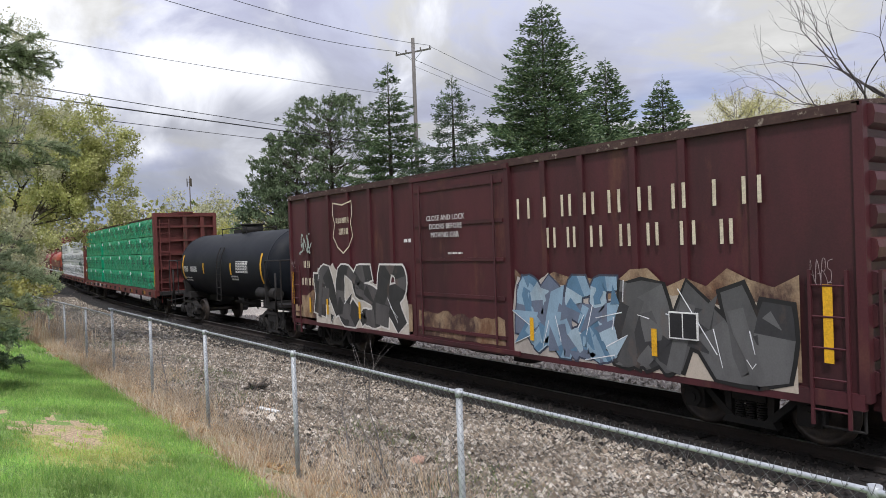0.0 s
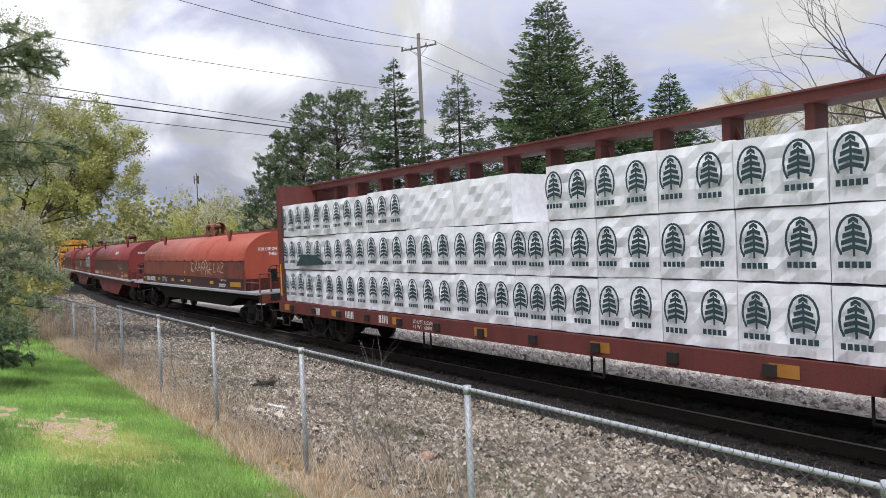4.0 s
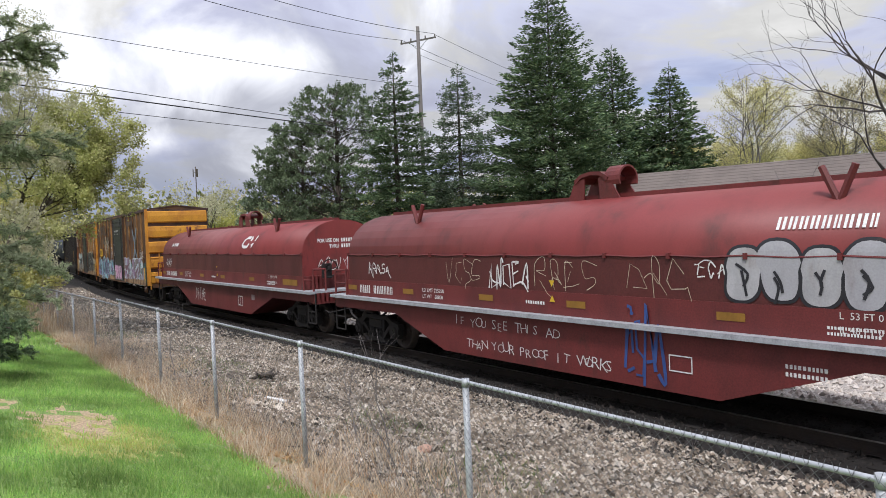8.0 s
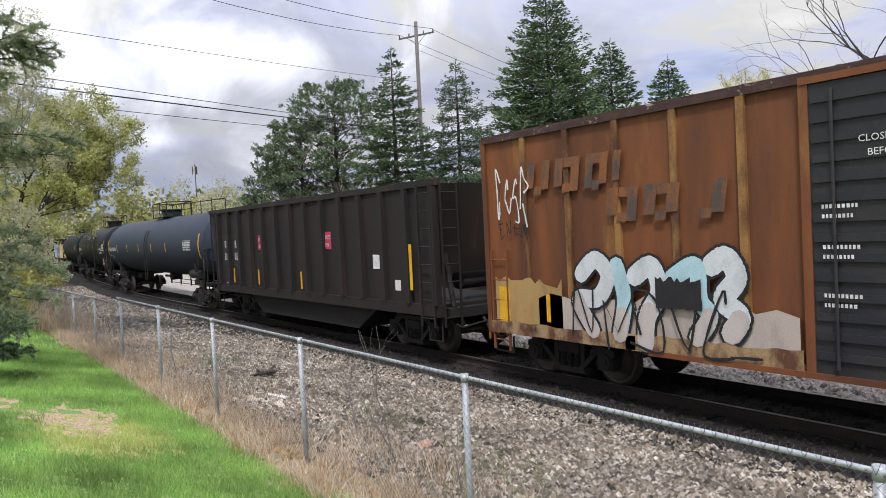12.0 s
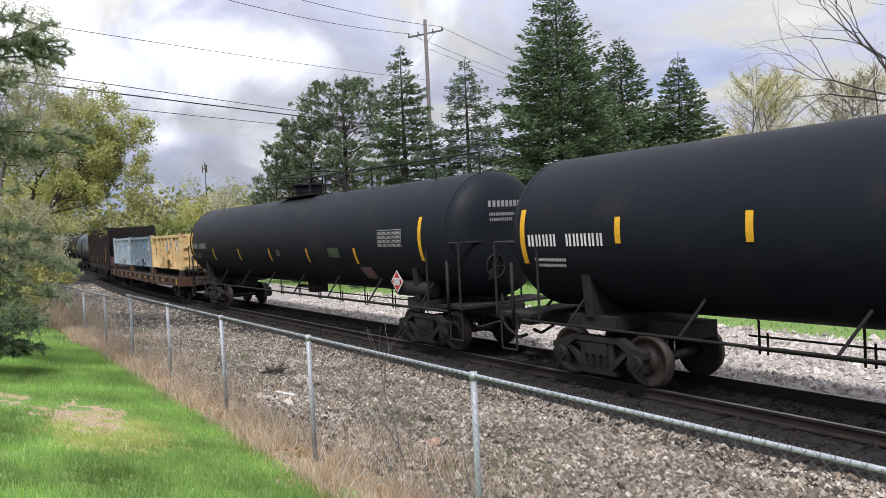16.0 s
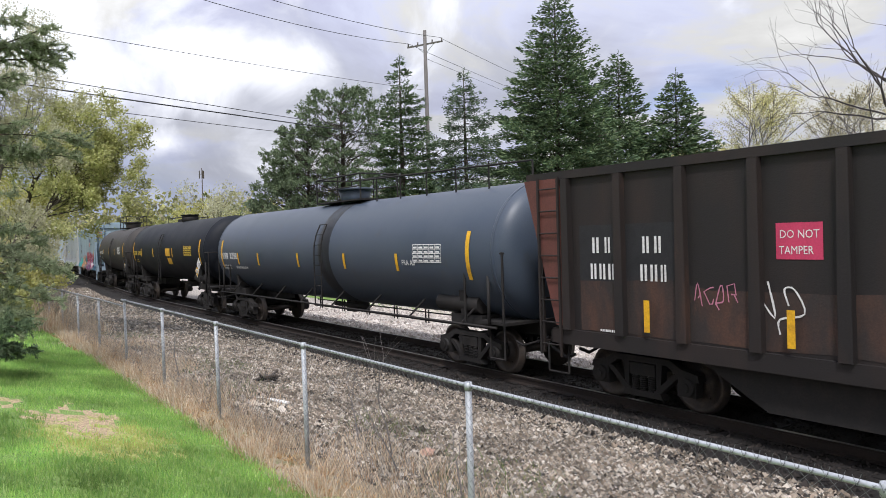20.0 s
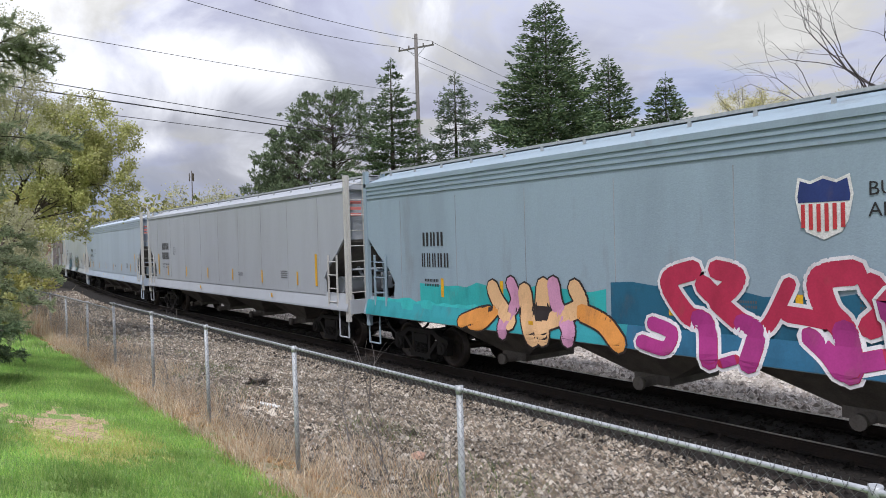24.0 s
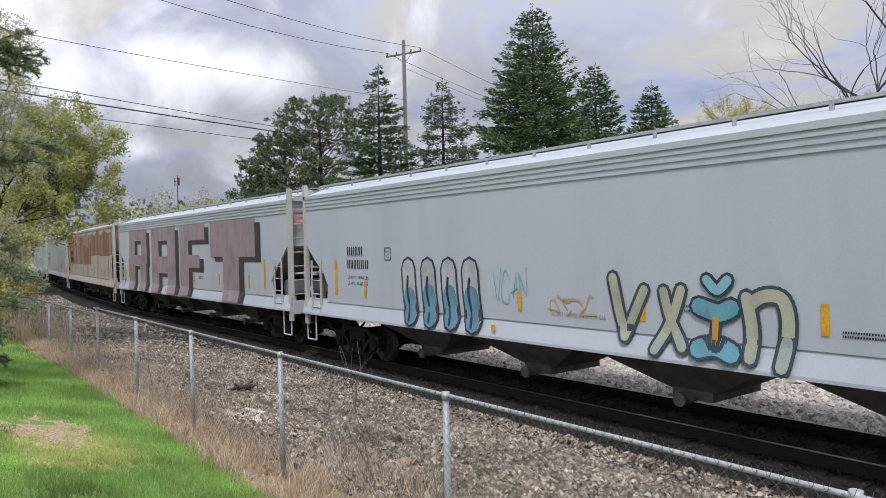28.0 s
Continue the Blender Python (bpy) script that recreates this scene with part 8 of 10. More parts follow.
placard(t, 4.9, 1.75, -1.26, M["yellow"], "2426"); placard(t, 5.7, 2.05, -1.42, M["white"], "HOT")
bm = bmesh.new(); rect(bm, 0.5, 1.3, 2.38, 2.75, F); rect(bm, 0.7, 1.4, 2.0, 2.3, F); part("notice", bm, M["yellow"], t, "yellow warning panels")
t, F = tank_car(18, "grimy black tank car with a railed top platform", M["tank_brown"], 6.1, 1.46, 2.62, 5.0, "cover", dome=0.6, stripe_x=(-3.6, -1.0, 1.9))
placard(t, 4.7, 1.75, -1.26, M["yellow"], "2426")


# ---- centre-beam flat cars with wrapped lumber ----
def centre_beam(i, label, half=11.05):
    car = car_base(i, "centre_beam_car", label, 9.1)
    bm = bmesh.new()
    extrude_y(bm, [(-half, 1.10), (-half, 0.86), (-8.0, 0.86), (-6.6, 0.62), (6.6, 0.62), (8.0, 0.86), (half, 0.86), (half, 1.10)], -0.35, 0.35)
    part("centre_sill", bm, M["bulk"], car)
    part("deck", boxes((-half, half, -1.45, 1.45, 1.04, 1.14)), M["bulk"], car)
    for sy in (-1, 1):
        part("side_sill", boxes((-half, half, sy * 1.47 - 0.04, sy * 1.47 + 0.04, 0.84, 1.18)), M["bulk"], car)
    for s in (-1, 1):
        x = s * half
        a, b = sorted((x, x - s * 0.30))
        xi, xo = sorted((x - s * 0.22, x - s * 0.3))
        bk = part("bulkhead", boxes((xi, xo, -1.3, 1.3, 1.0, 4.62)), M["bulk"], car, "tall red-brown ribbed end bulkhead")
        for y in (-1.46, 1.30):
            part("bulkhead_edge", boxes((a, b, y, y + 0.16, 0.9, 4.80)), M["bulk"], bk)
        part("bulkhead_header", boxes((a, b, -1.3, 1.3, 4.62, 4.80)), M["bulk"], bk)
        for z in (1.5, 2.15, 2.8, 3.45, 4.1):
            part("bulkhead_rib", boxes((min(x, x - s * 0.22), max(x, x - s * 0.22), -1.3, 1.3, z, z + 0.10)), M["bulk"], bk)
        for y in (-0.12, 0.7):
            part("bulkhead_post", boxes((min(x - s * 0.02, x - s * 0.22), max(x - s * 0.02, x - s * 0.22), y, y + 0.18, 1.0, 4.62)), M["bulk"], bk)
        ladder(car, x + s * 0.04, -1.20, 0.6, 4.5, 0.42, M["bulk"], "y", 9)
        part("end_sill", boxes((min(x, x + s * 0.5), max(x, x + s * 0.5), -1.3, 1.3, 0.95, 1.12)), M["dark"], car)
        bm = bmesh.new()
        pipe(bm, [(x - s * 0.1, -1.44, 0.86), (x - s * 0.1, -1.44, 0.42), (x - s * 0.6, -1.44, 0.42), (x - s * 0.6, -1.44, 0.86)], 0.022)
        part("sill_step", bm, M["dark"], car)
        bm = bmesh.new(); rect(bm, x - s * 0.15 - 0.045, x - s * 0.15 + 0.045, 1.35, 2.35, flat(-1.465)); part("reflector_strip", bm, M["yellow"], car)
    # the beam down the middle
    part("top_chord", boxes((-half, half, -0.36, 0.36, 4.68, 4.84), (-half, half, -0.42, 0.42, 4.83, 4.86)), M["bulk"], car)
    pst = None
    for k in range(17):
        x = -half + 0.3 + (2 * half - 0.6) * k / 16
        if pst is None:
            pst = part("beam_post", boxes((-0.07, 0.07, -0.20, 0.20, 1.14, 4.68)), M["bulk"], car); pst.matrix_basis = pose(x, 0, 0)
        else:
            share("beam_post", pst, car, pose(x, 0, 0))
    bm = bmesh.new()
    for k in range(8):
        x = -half + 0.3 + (2 * half - 0.6) * k / 8
        w = (2 * half - 0.6) / 16
        tube(bm, (x, 0, 1.2), (x + w, 0, 4.6), 0.05, n=6); tube(bm, (x + w, 0, 4.6), (x + 2 * w, 0, 1.2), 0.05, n=6)
    part("beam_bracing", bm, M["bulk"], car)
    stk = None
    for k in range(14):
        x = -half + 1.0 + k * (2 * half - 2.0) / 13
        m = pose(x, -1.52, 0.92)
        if stk is None:
            stk = part("strap_winch", boxes((-0.09, 0.09, -0.05, 0.02, 0, 0.16)), M["dark"], car); stk.matrix_basis = m
        else:
            share("strap_winch", stk, car, m)
    SS = flat(-1.512)
    stripes(car, (-10.4, -7.2, -4.0, -0.8, 2.4, 5.6, 8.8), 0.92, 1.10, 0.42, SS, paint((0.36, 0.16, 0.03)))
    bars(car, -8.55, 0.90, 3, 0.19, M["white"], SS, w=0.7, seed=2); bars(car, -6.6, 0.92, 3, 0.19, M["white"], SS, seed=3); bars(car, -4.85, 0.92, 3, 0.19, M["white"], SS, seed=4)
    words(car, "LD LMT 225200", -3.3, 1.02, 0.085, M["white"], SS); words(car, "LT WT   60800", -3.3, 0.90, 0.085, M["white"], SS)
    for x in (-7.6, -7.2, -3.2, 2.0, 6.6):
        bm = bmesh.new()
        pipe(bm, [(x, -1.30, 0.86), (x, -1.30, 0.45), (x + 0.28, -1.30, 0.45), (x + 0.28, -1.30, 0.86)], 0.022)
        part("stirrup", bm, M["dark"], car)
    return car


def wrapped(x0, x1, y0, y1, z0, z1, seed):
    """A wrapped stack: rounded edges, sagging sides, gathered corners."""
    r = random.Random(seed)
    bm = bmesh.new()
    nx, nz = max(5, int((x1 - x0) / 0.17)), 6
    grid = []
    for k in range(nz + 1):
        row = []
        for j in range(nx + 1):
            u, w = j / nx, k / nz
            edge = min(u, 1 - u) * (x1 - x0) < 0.01 or k in (0, nz)
            y = y0 + (0.012 if edge else 0) + (0 if edge else r.uniform(-0.013, 0.012) + 0.010 * math.sin(13 * u + 5 * w + seed) + 0.008 * math.sin(31 * u - 17 * w + seed * 2) + 0.010 * math.sin(7 * (u * (x1 - x0) + 2 * w) + seed))
            row.append(bm.verts.new((x0 + u * (x1 - x0), y, z0 + w * (z1 - z0) + (r.uniform(-0.010, 0.010) if k in (0, nz) and 0 < j < nx else 0))))
        grid.append(row)
    for k in range(nz):
        for j in range(nx):
            bm.faces.new((grid[k][j], grid[k][j + 1], grid[k + 1][j + 1], grid[k + 1][j]))
    bk = [bm.verts.new((x, y1, z)) for x, z in ((x0, z0), (x1, z0), (x1, z1), (x0, z1))]
    bm.faces.new(bk)
    bm.faces.new([bk[0]] + [row[0] for row in grid][:: 1] + [bk[3]])
    bm.faces.new([bk[1], bk[2]] + [row[-1] for row in grid][::-1])
    bm.faces.new([bk[3]] + grid[-1] + [bk[2]])
    bm.faces.new([bk[0], bk[1]] + grid[0][::-1])
    bmesh.ops.recalc_face_normals(bm, faces=bm.faces)
    for f in bm.faces:
        f.smooth = False
    return bm


def print_circle(bm, x, z, r, surf):
    stroke(bm, [(x + r * math.cos(k * math.pi / 8), z + r * math.sin(k * math.pi / 8)) for k in range(17)], r * 0.10, surf, 0.03, False)
    poly(bm, [(x - r * .55, z - r * .5), (x - r * .15, z - r * .5), (x - r * .15, z + r * .5), (x - r * .45, z + r * .35)], surf, 0.03)
    poly(bm, [(x - r * .05, z - r * .55), (x + r * .45, z - r * .5), (x + r * .5, z), (x + r * .5, z + r * .45), (x, z + r * .55)], surf, 0.03)


g = centre_beam(2, "red-brown centre-beam car stacked with green-wrapped lumber")
rr = random.Random(5)
cuts = [-10.72, -8.6, -6.6, -4.4, -3.5, -0.75, 2.2, 5.2, 8.0, 10.72]
rows = [(1.20, 2.04), (2.06, 2.87), (2.89, 3.71), (3.73, 4.52)]
for c, (a, b) in enumerate(zip(cuts, cuts[1:])):
    for k, (z0, z1) in enumerate(rows):
        short = c == 3
        bun = part("lumber_bundle", wrapped(a + 0.005, b - 0.005, -1.46 + (0.14 if short and k < 3 else rr.uniform(0, 0.035)), -0.42, z0 + rr.uniform(0, 0.015), z1, c * 10 + k), M["green_wrap"], g, "green plastic-wrapped bundle of lumber")
        Y = flat(-1.485)
        if b - a > 1.2:
            bm = bmesh.new()
            n = max(1, round((b - a) / 1.35))
            for j in range(n):
                x = a + (j + 0.5) * (b - a) / n + 0.1
                print_circle(bm, x, (z0 + z1) / 2 + 0.03, 0.245, Y)
                for q, wd in ((0.07, 0.36), (-0.06, 0.46)):
                    for e in range(int(wd / 0.05)):
                        rect(bm, x + 0.30 + 0.05 * e, x + 0.333 + 0.05 * e, (z0 + z1) / 2 + q, (z0 + z1) / 2 + q + (0.08 if e % 4 == 0 else 0.055), Y, 0.03)
                rect(bm, x + 0.42, x + 0.50, z0 + 0.14, z0 + 0.22, Y, 0.03)
            part("printed_mark", bm, M["wrap_ink"], bun)
            bm = bmesh.new(); rect(bm, a + 0.10, a + 0.36, z1 - 0.24, z1 - 0.07, Y, 0.03); part("shipping_tag", bm, M["white"], bun)
            bm = bmesh.new()
            for x in [a + 0.02] + [a + (b - a) * j / n for j in range(1, n)]:
                rect(bm, x - 0.008, x + 0.008, z0 + 0.02, z1 - 0.02, Y, 0.008)
            part("strap", bm, M["wrap_ink"], bun)
    for k, (z0, z1) in enumerate(rows):
        part("lumber_bundle", boxes((a + 0.01, b - 0.01, 0.42, 1.45, z0, z1 - 0.01)), M["green_wrap"], g, "green plastic-wrapped bundle of lumber")

g = centre_beam(3, "red-brown centre-beam car stacked with white-wrapped lumber")
cuts = [-10.72, -9.1, -7.2, -5.4, -3.6, -1.7, 0.2, 1.15, 2.3, 3.6, 4.9, 6.2, 7.5, 8.7, 9.85, 10.72]
rows = [(1.20, 2.17), (2.19, 3.18), (3.20, 4.17)]
for c, (a, b) in enumerate(zip(cuts, cuts[1:])):
    for k, (z0, z1) in enumerate(rows):
        if k == 2 and c == 6:
            continue
        plain = k == 2 and c in (4, 5)
        bun = part("lumber_bundle", wrapped(a + 0.01, b - 0.01, -1.45 + rr.uniform(0, 0.05), -0.42, z0, z1 + rr.uniform(-0.03, 0.01), 200 + c * 10 + k), M["white_wrap"], g, "white plastic-wrapped bundle of lumber")
        Y = flat(-1.475)
        if not plain:
            bm = bmesh.new()
            m = max(2, round((b - a) / 0.56))
            for j in range(m):          # a tree in an arch
                x, zc = a + (j + 0.5) * (b - a) / m, z0 + 0.55 + rr.uniform(-0.02, 0.02)
                stroke(bm, [(x + 0.20 * math.cos(q), zc + 0.29 * math.sin(q)) for q in np.linspace(-0.75, math.pi + 0.75, 13)], 0.032, Y, 0.03, False)
                for q in range(5):
                    wq = (0.145, 0.15, 0.13, 0.10, 0.06)[q]
                    zq = zc - 0.17 + 0.085 * q
                    poly(bm, [(x - wq, zq), (x, zq + 0.045), (x, zq + 0.10), (x - wq, zq + 0.06)], Y, 0.03); poly(bm, [(x, zq + 0.045), (x + wq, zq), (x + wq, zq + 0.06), (x, zq + 0.10)], Y, 0.03)
                rect(bm, x - 0.015, x + 0.015, zc - 0.22, zc + 0.2, Y, 0.03)
                for q in range(5):
                    rect(bm, x - 0.19 + 0.08 * q, x - 0.13 + 0.08 * q, zc - 0.36, zc - 0.28, Y, 0.03)
            part("printed_mark", bm, M["wrap_ink2"], bun)
    for k, (z0, z1) in enumerate(rows):
        if not (k == 2 and c == 6):
            part("lumber_bundle", boxes((a + 0.01, b - 0.01, 0.42, 1.45, z0, z1 - 0.01)), M["white_wrap"], g, "white plastic-wrapped bundle of lumber")
bm = bmesh.new(); poly(bm, [(7.6, 2.26), (8.2, 2.42), (9.0, 2.50), (10.6, 2.24), (10.5, 2.18), (8.6, 2.14)], flat(-1.485), 0.04); part("torn_wrap", bm, M["wrap_ink2"], g, "torn wrapping showing the dark lining")
bm = bmesh.new(); poly(bm, [(-9.6, 2.30), (-7.6, 2.35), (-8.2, 2.62), (-9.2, 2.65)], flat(-1.485), 0.04); part("torn_wrap", bm, M["wrap_ink2"], g)


# ---- coil cars ----
M["coil_panel"] = mat("coil_brown_red", (0.098, 0.023, 0.021), (0.070, 0.019, 0.017), 1.6, streak=0.4, rough=0.55, col3=(0.05, 0.022, 0.018))
M["coil_brown"] = mat("coil_dull_brown", (0.085, 0.028, 0.020), (0.060, 0.021, 0.016), 1.6, streak=0.4, rough=0.6, col3=(0.05, 0.022, 0.018))


def coil_car(i, label, upper, lower, hood=7.7, belly=True):
    car = car_base(i, "coil_car", label, 6.9)
    half = (COUPLE[i] - COUPLE[i + 1]) / 2 - 0.65
    W = 1.42
    bm = bmesh.new()
    if belly:
        extrude_y(bm, [(-half, 1.30), (-half, 1.02), (-5.4, 1.02), (-3.4, 0.34), (3.4, 0.34), (5.4, 1.02), (half, 1.02), (half, 1.30)], -W, W)
    else:
        extrude_y(bm, [(-half, 1.30), (-half, 1.05), (-5.6, 1.05), (-4.6, 0.66), (4.6, 0.66), (5.6, 1.05), (half, 1.05), (half, 1.30)], -W + 0.35, W - 0.35)
    part("underframe", bm, lower if belly else M["dark"], car)
    for sy in (-1, 1):
        part("walkway", boxes((-half, half, sy * (W + 0.06) - 0.10, sy * (W + 0.06) + 0.10, 1.28, 1.36)), M["galv"], car, "steel side walkway")
    part("trough_side", boxes((-hood - 0.1, hood + 0.1, -W + 0.02, W - 0.02, 1.30, 1.78)), lower if belly else M["band_dark"], car)
    bm = bmesh.new()
    prof = [(-W + 0.05, 1.70), (W - 0.05, 1.70), (W - 0.05, 2.42)]
    for k in range(1, 16):
        a = math.pi * k / 16
        prof.append(((W - 0.05) * math.cos(a), 2.42 + 1.05 * math.sin(a) ** 0.9))
    prof.append((-W + 0.05, 2.42))
    extrude_x(bm, prof, -hood, hood)
    for f in bm.faces:
        f.smooth = len(f.verts) == 4 and f.calc_center_median().z > 2.3
    h = part("hood", bm, upper, car, "rounded steel coil hood")
    part("lower_panel", boxes((-hood + 0.01, hood - 0.01, -W + 0.035, -W + 0.05, 1.72, 2.42)), {4: lower, 5: M["coil_brown"]}.get(i, M["coil_panel"]), h)
    bm = bmesh.new()
    pts = [(-hood + (2 * hood) * k / 24, -W + 0.03, 2.44 + 0.012 * math.cos(k * math.pi)) for k in range(25)]
    pipe(bm, pts, 0.018, 5)
    for k in range(0, 25, 2):
        box(bm, pts[k][0] - 0.03, pts[k][0] + 0.03, -W + 0.0, -W + 0.05, 2.40, 2.49)
    part("seal_strip", bm, lower, h)
    part("ridge", boxes((-hood + 0.3, hood - 0.3, -0.10, 0.10, 3.44, 3.54)), lower, h)
    bm = bmesh.new()
    for yy in (-0.26, 0.23):             # two gusset plates with a window, a curved strap and a rolled guide
        extrude_y(bm, [(-0.62, 3.42), (-0.20, 3.42), (-0.16, 3.86), (-0.40, 3.86)], yy, yy + 0.03)
        extrude_y(bm, [(0.22, 3.42), (0.72, 3.42), (0.42, 3.86), (0.18, 3.86)], yy, yy + 0.03)
    arch = [(-0.42, 3.84), (-0.25, 3.95), (0.0, 3.99), (0.25, 3.97), (0.44, 3.86)]
    extrude_y(bm, arch + [(x * 0.92, z - 0.07) for x, z in reversed(arch)], -0.28, 0.28)
    ring = [[bm.verts.new((0.34 + q, 0.27 * rr * math.cos(a), 3.80 + 0.27 * rr * math.sin(a))) for a in np.linspace(-0.35, math.pi + 0.35, 13)] for q, rr in ((0.0, 1.0), (0.36, 1.0), (0.36, 0.88), (0.0, 0.88))]
    for k in range(4):
        for e in range(12):
            bm.faces.new((ring[k][e], ring[k][e + 1], ring[(k + 1) % 4][e + 1], ring[(k + 1) % 4][e]))
    bmesh.ops.recalc_face_normals(bm, faces=bm.faces)
    part("lifting_bracket", bm, lower, h, "rust-red lifting bracket on the ridge")
    for s in (-1, 1):
        bm = bmesh.new()
        for q in (-0.22, 0.22):
            pipe(bm, [(s * hood * 0.64, -0.95, 3.12), (s * hood * 0.64 + q, -0.95, 3.62)], 0.05, 6)
            pipe(bm, [(s * hood * 0.64, 0.95, 3.12), (s * hood * 0.64 + q, 0.95, 3.62)], 0.05, 6)
        part("lifting_lug", bm, lower, h)
        x = s * half
        part("end_platform", boxes((min(x, s * hood), max(x, s * hood), -1.38, 1.38, 1.30, 1.36)), M["galv"], car, "worn steel end deck")
        bm = boxes((min(s * hood + s * 0.03, s * (hood + 0.1)), max(s * hood + s * 0.03, s * (hood + 0.1)), -1.2, 1.2, 1.36, 1.75))
        part("trough_end", bm, lower, car)
        bm = bmesh.new()
        for y in (-1.42, 1.42):
            pipe(bm, [(x - s * 0.05, y, 1.3), (x - s * 0.05, y, 2.0), (x - s * 0.05, y * 0.72, 2.0), (x - s * 0.05, y * 0.72, 1.3)], 0.03)
            pipe(bm, [(s * (hood + 0.12), y, 1.3), (s * (hood + 0.12), y, 2.05)], 0.03)
            tube(bm, (x - s * 0.05, y, 1.68), (s * (hood + 0.12), y, 1.68), 0.02, n=5)
        part("end_handrail", bm, lower, car)
        bm = bmesh.new()
        pipe(bm, [(x, -1.40, 1.3), (x, -1.40, 0.40), (x - s * 0.5, -1.40, 0.40), (x - s * 0.5, -1.40, 1.1)], 0.022)
        pipe(bm, [(x, -1.40, 0.75), (x - s * 0.5, -1.40, 0.75)], 0.02)
        part("sill_step", bm, M["dark"], car)
        part("end_sill", boxes((min(x, x - s * 0.3), max(x, x - s * 0.3), -1.38, 1.38, 0.98, 1.29)), lower, car)
    brake_wheel(car, half - 0.3, -0.75, 2.0, M["dark"])
    S1 = flat(-W - 0.004); SW = flat(-W + 0.02)
    amber = paint((0.44, 0.22, 0.02) if i < 6 else (0.26, 0.135, 0.022))
    for pts in ([(-0.07, 1.99), (0.07, 1.99), (0.0, 1.87)], [(-0.07, 1.60), (0.07, 1.60), (0.0, 1.72)]):
        bm = bmesh.new(); poly(bm, [(x + 0.03, z) for x, z in pts], SW, 0.02); part("lift_mark", bm, paint((0.60, 0.40, 0.03)), car, "small yellow triangle")
    bars(car, -0.7, 1.53, 8, 0.075, M["white"], SW, w=0.62, seed=i + 4)
    bars(car, hood - 2.75, 1.52, 16, 0.05, M["white"], SW, seed=i + 6, rows=2)
    stripes(car, (-hood + 0.2, -hood + 2.9, -1.9, 0.6, 3.6), 1.52, 1.64, 0.45, SW, amber); stripes(car, (hood - 0.9,), 1.48, 1.66, 1.1, SW, amber)
    bars(car, -hood + 0.6, 1.46, 3, 0.20, M["white"], SW, w=0.7, seed=i); bars(car, -hood + 1.3, 1.46, 6, 0.20, M["white"], SW, w=0.58, seed=i + 1)
    words(car, "LD LMT 233300" if i == 4 else "LD LMT 225200", -hood + 3.5, 1.60, 0.09, M["white"], SW); words(car, "LT WT   52700" if i == 4 else "LT WT   60800", -hood + 3.5, 1.46, 0.09, M["white"], SW)
    words(car, "L  53 FT 0 IN", hood - 2.6, 1.66, 0.09, M["white"], SW); words(car, "IL 48 FT 0 IN", hood - 2.6, 1.48, 0.09, M["white"], SW)
    for txt, y0, z, n in (("FOR USE ON", -0.85, 2.78, 9), ("THRU", -0.45, 2.60, 6)):
        o = words(h, txt, 0, 0, 0.115, M["white"], flat(0), "end_lettering", 0.8, 0.004)
        wide = max(v.co.x for v in o.data.vertices)
        for v in o.data.vertices:
            v.co = (hood + 0.006, y0 + v.co.x, z + v.co.z)
        bm = bmesh.new()
        for c in range(n):
            y = y0 + wide + 0.08 + 0.085 * c
            bm.faces.new([bm.verts.new((hood + 0.006, yy, zz)) for yy, zz in ((y, z), (y + 0.055, z), (y + 0.055, z + 0.115), (y, z + 0.115))])
        part("end_lettering", bm, M["white"], h)
    return car, S1, SW


def curve_hood(z):
    """The face of a coil hood on its camera side."""
    t = min(1.0, max(0.0, (z - 2.42) / 1.05)) ** (1 / 0.9)
    return -(1.37) * math.sqrt(max(0.0, 1 - t * t)) - 0.006


M["coil_rust"] = mat("faded_rust_red", (0.19, 0.048, 0.033), (0.135, 0.036, 0.027), 1.2, streak=0.4, rough=0.55, col3=(0.07, 0.03, 0.022), fac3=(0.58, 0.74), vary=0.06)
M["band_dark"] = mat("dark_maroon_band", (0.040, 0.014, 0.014), (0.026, 0.012, 0.012), 1.5, rough=0.55)
a, S1, SW = coil_car(4, "faded orange-red coil car with a rounded hood", M["coil_orange"], M["coil_rust"], 7.2, False)
tag(a, 1.0, 5.2, 1.95, 2.35, M["cream"], SW, 51, 0.045, 9)
b, S1, SW = coil_car(5, "dark red coil car with a rounded hood", M["coil"], M["coil_low"])
bars(b, 2.2, 2.78, 9, 0.17, M["white"], curve_hood, w=0.62, seed=9)
tag(b, 3.9, 5.6, 1.85, 2.15, M["cream"], SW, 52, 0.025, 6); tag(b, 1.0, 1.55, 0.86, 1.10, paint((0.30, 0.22, 0.20)), S1, 53, 0.012, 5)
c, S1, SW = coil_car(6, "dark red coil car with silver and white graffiti", M["coil"], M["coil_low"])
CH = lambda z: curve_hood(max(z, 2.42)) - 0.012
bubbles(c, 3.5, 7.35, 1.78, 2.72, 7, [(0.44, 0.44, 0.45), (0.38, 0.38, 0.40)], (0.025, 0.025, 0.03), CH, 54, rim=0.045)
tag(c, 3.1, 3.55, 2.15, 2.35, M["white"], SW, 59, 0.03, 3)
bars(c, 4.25, 2.80, 9, 0.17, M["white"], curve_hood, w=0.62, seed=9)
hand_written(c, "IF YOU SEE THIS AD", -2.97, 0.15, 0.95, 0.19, M["white"], S1, 62); hand_written(c, "THAN YOUR PROOF IT WORKS", -2.6, 1.4, 0.50, 0.19, M["white"], S1, 63)
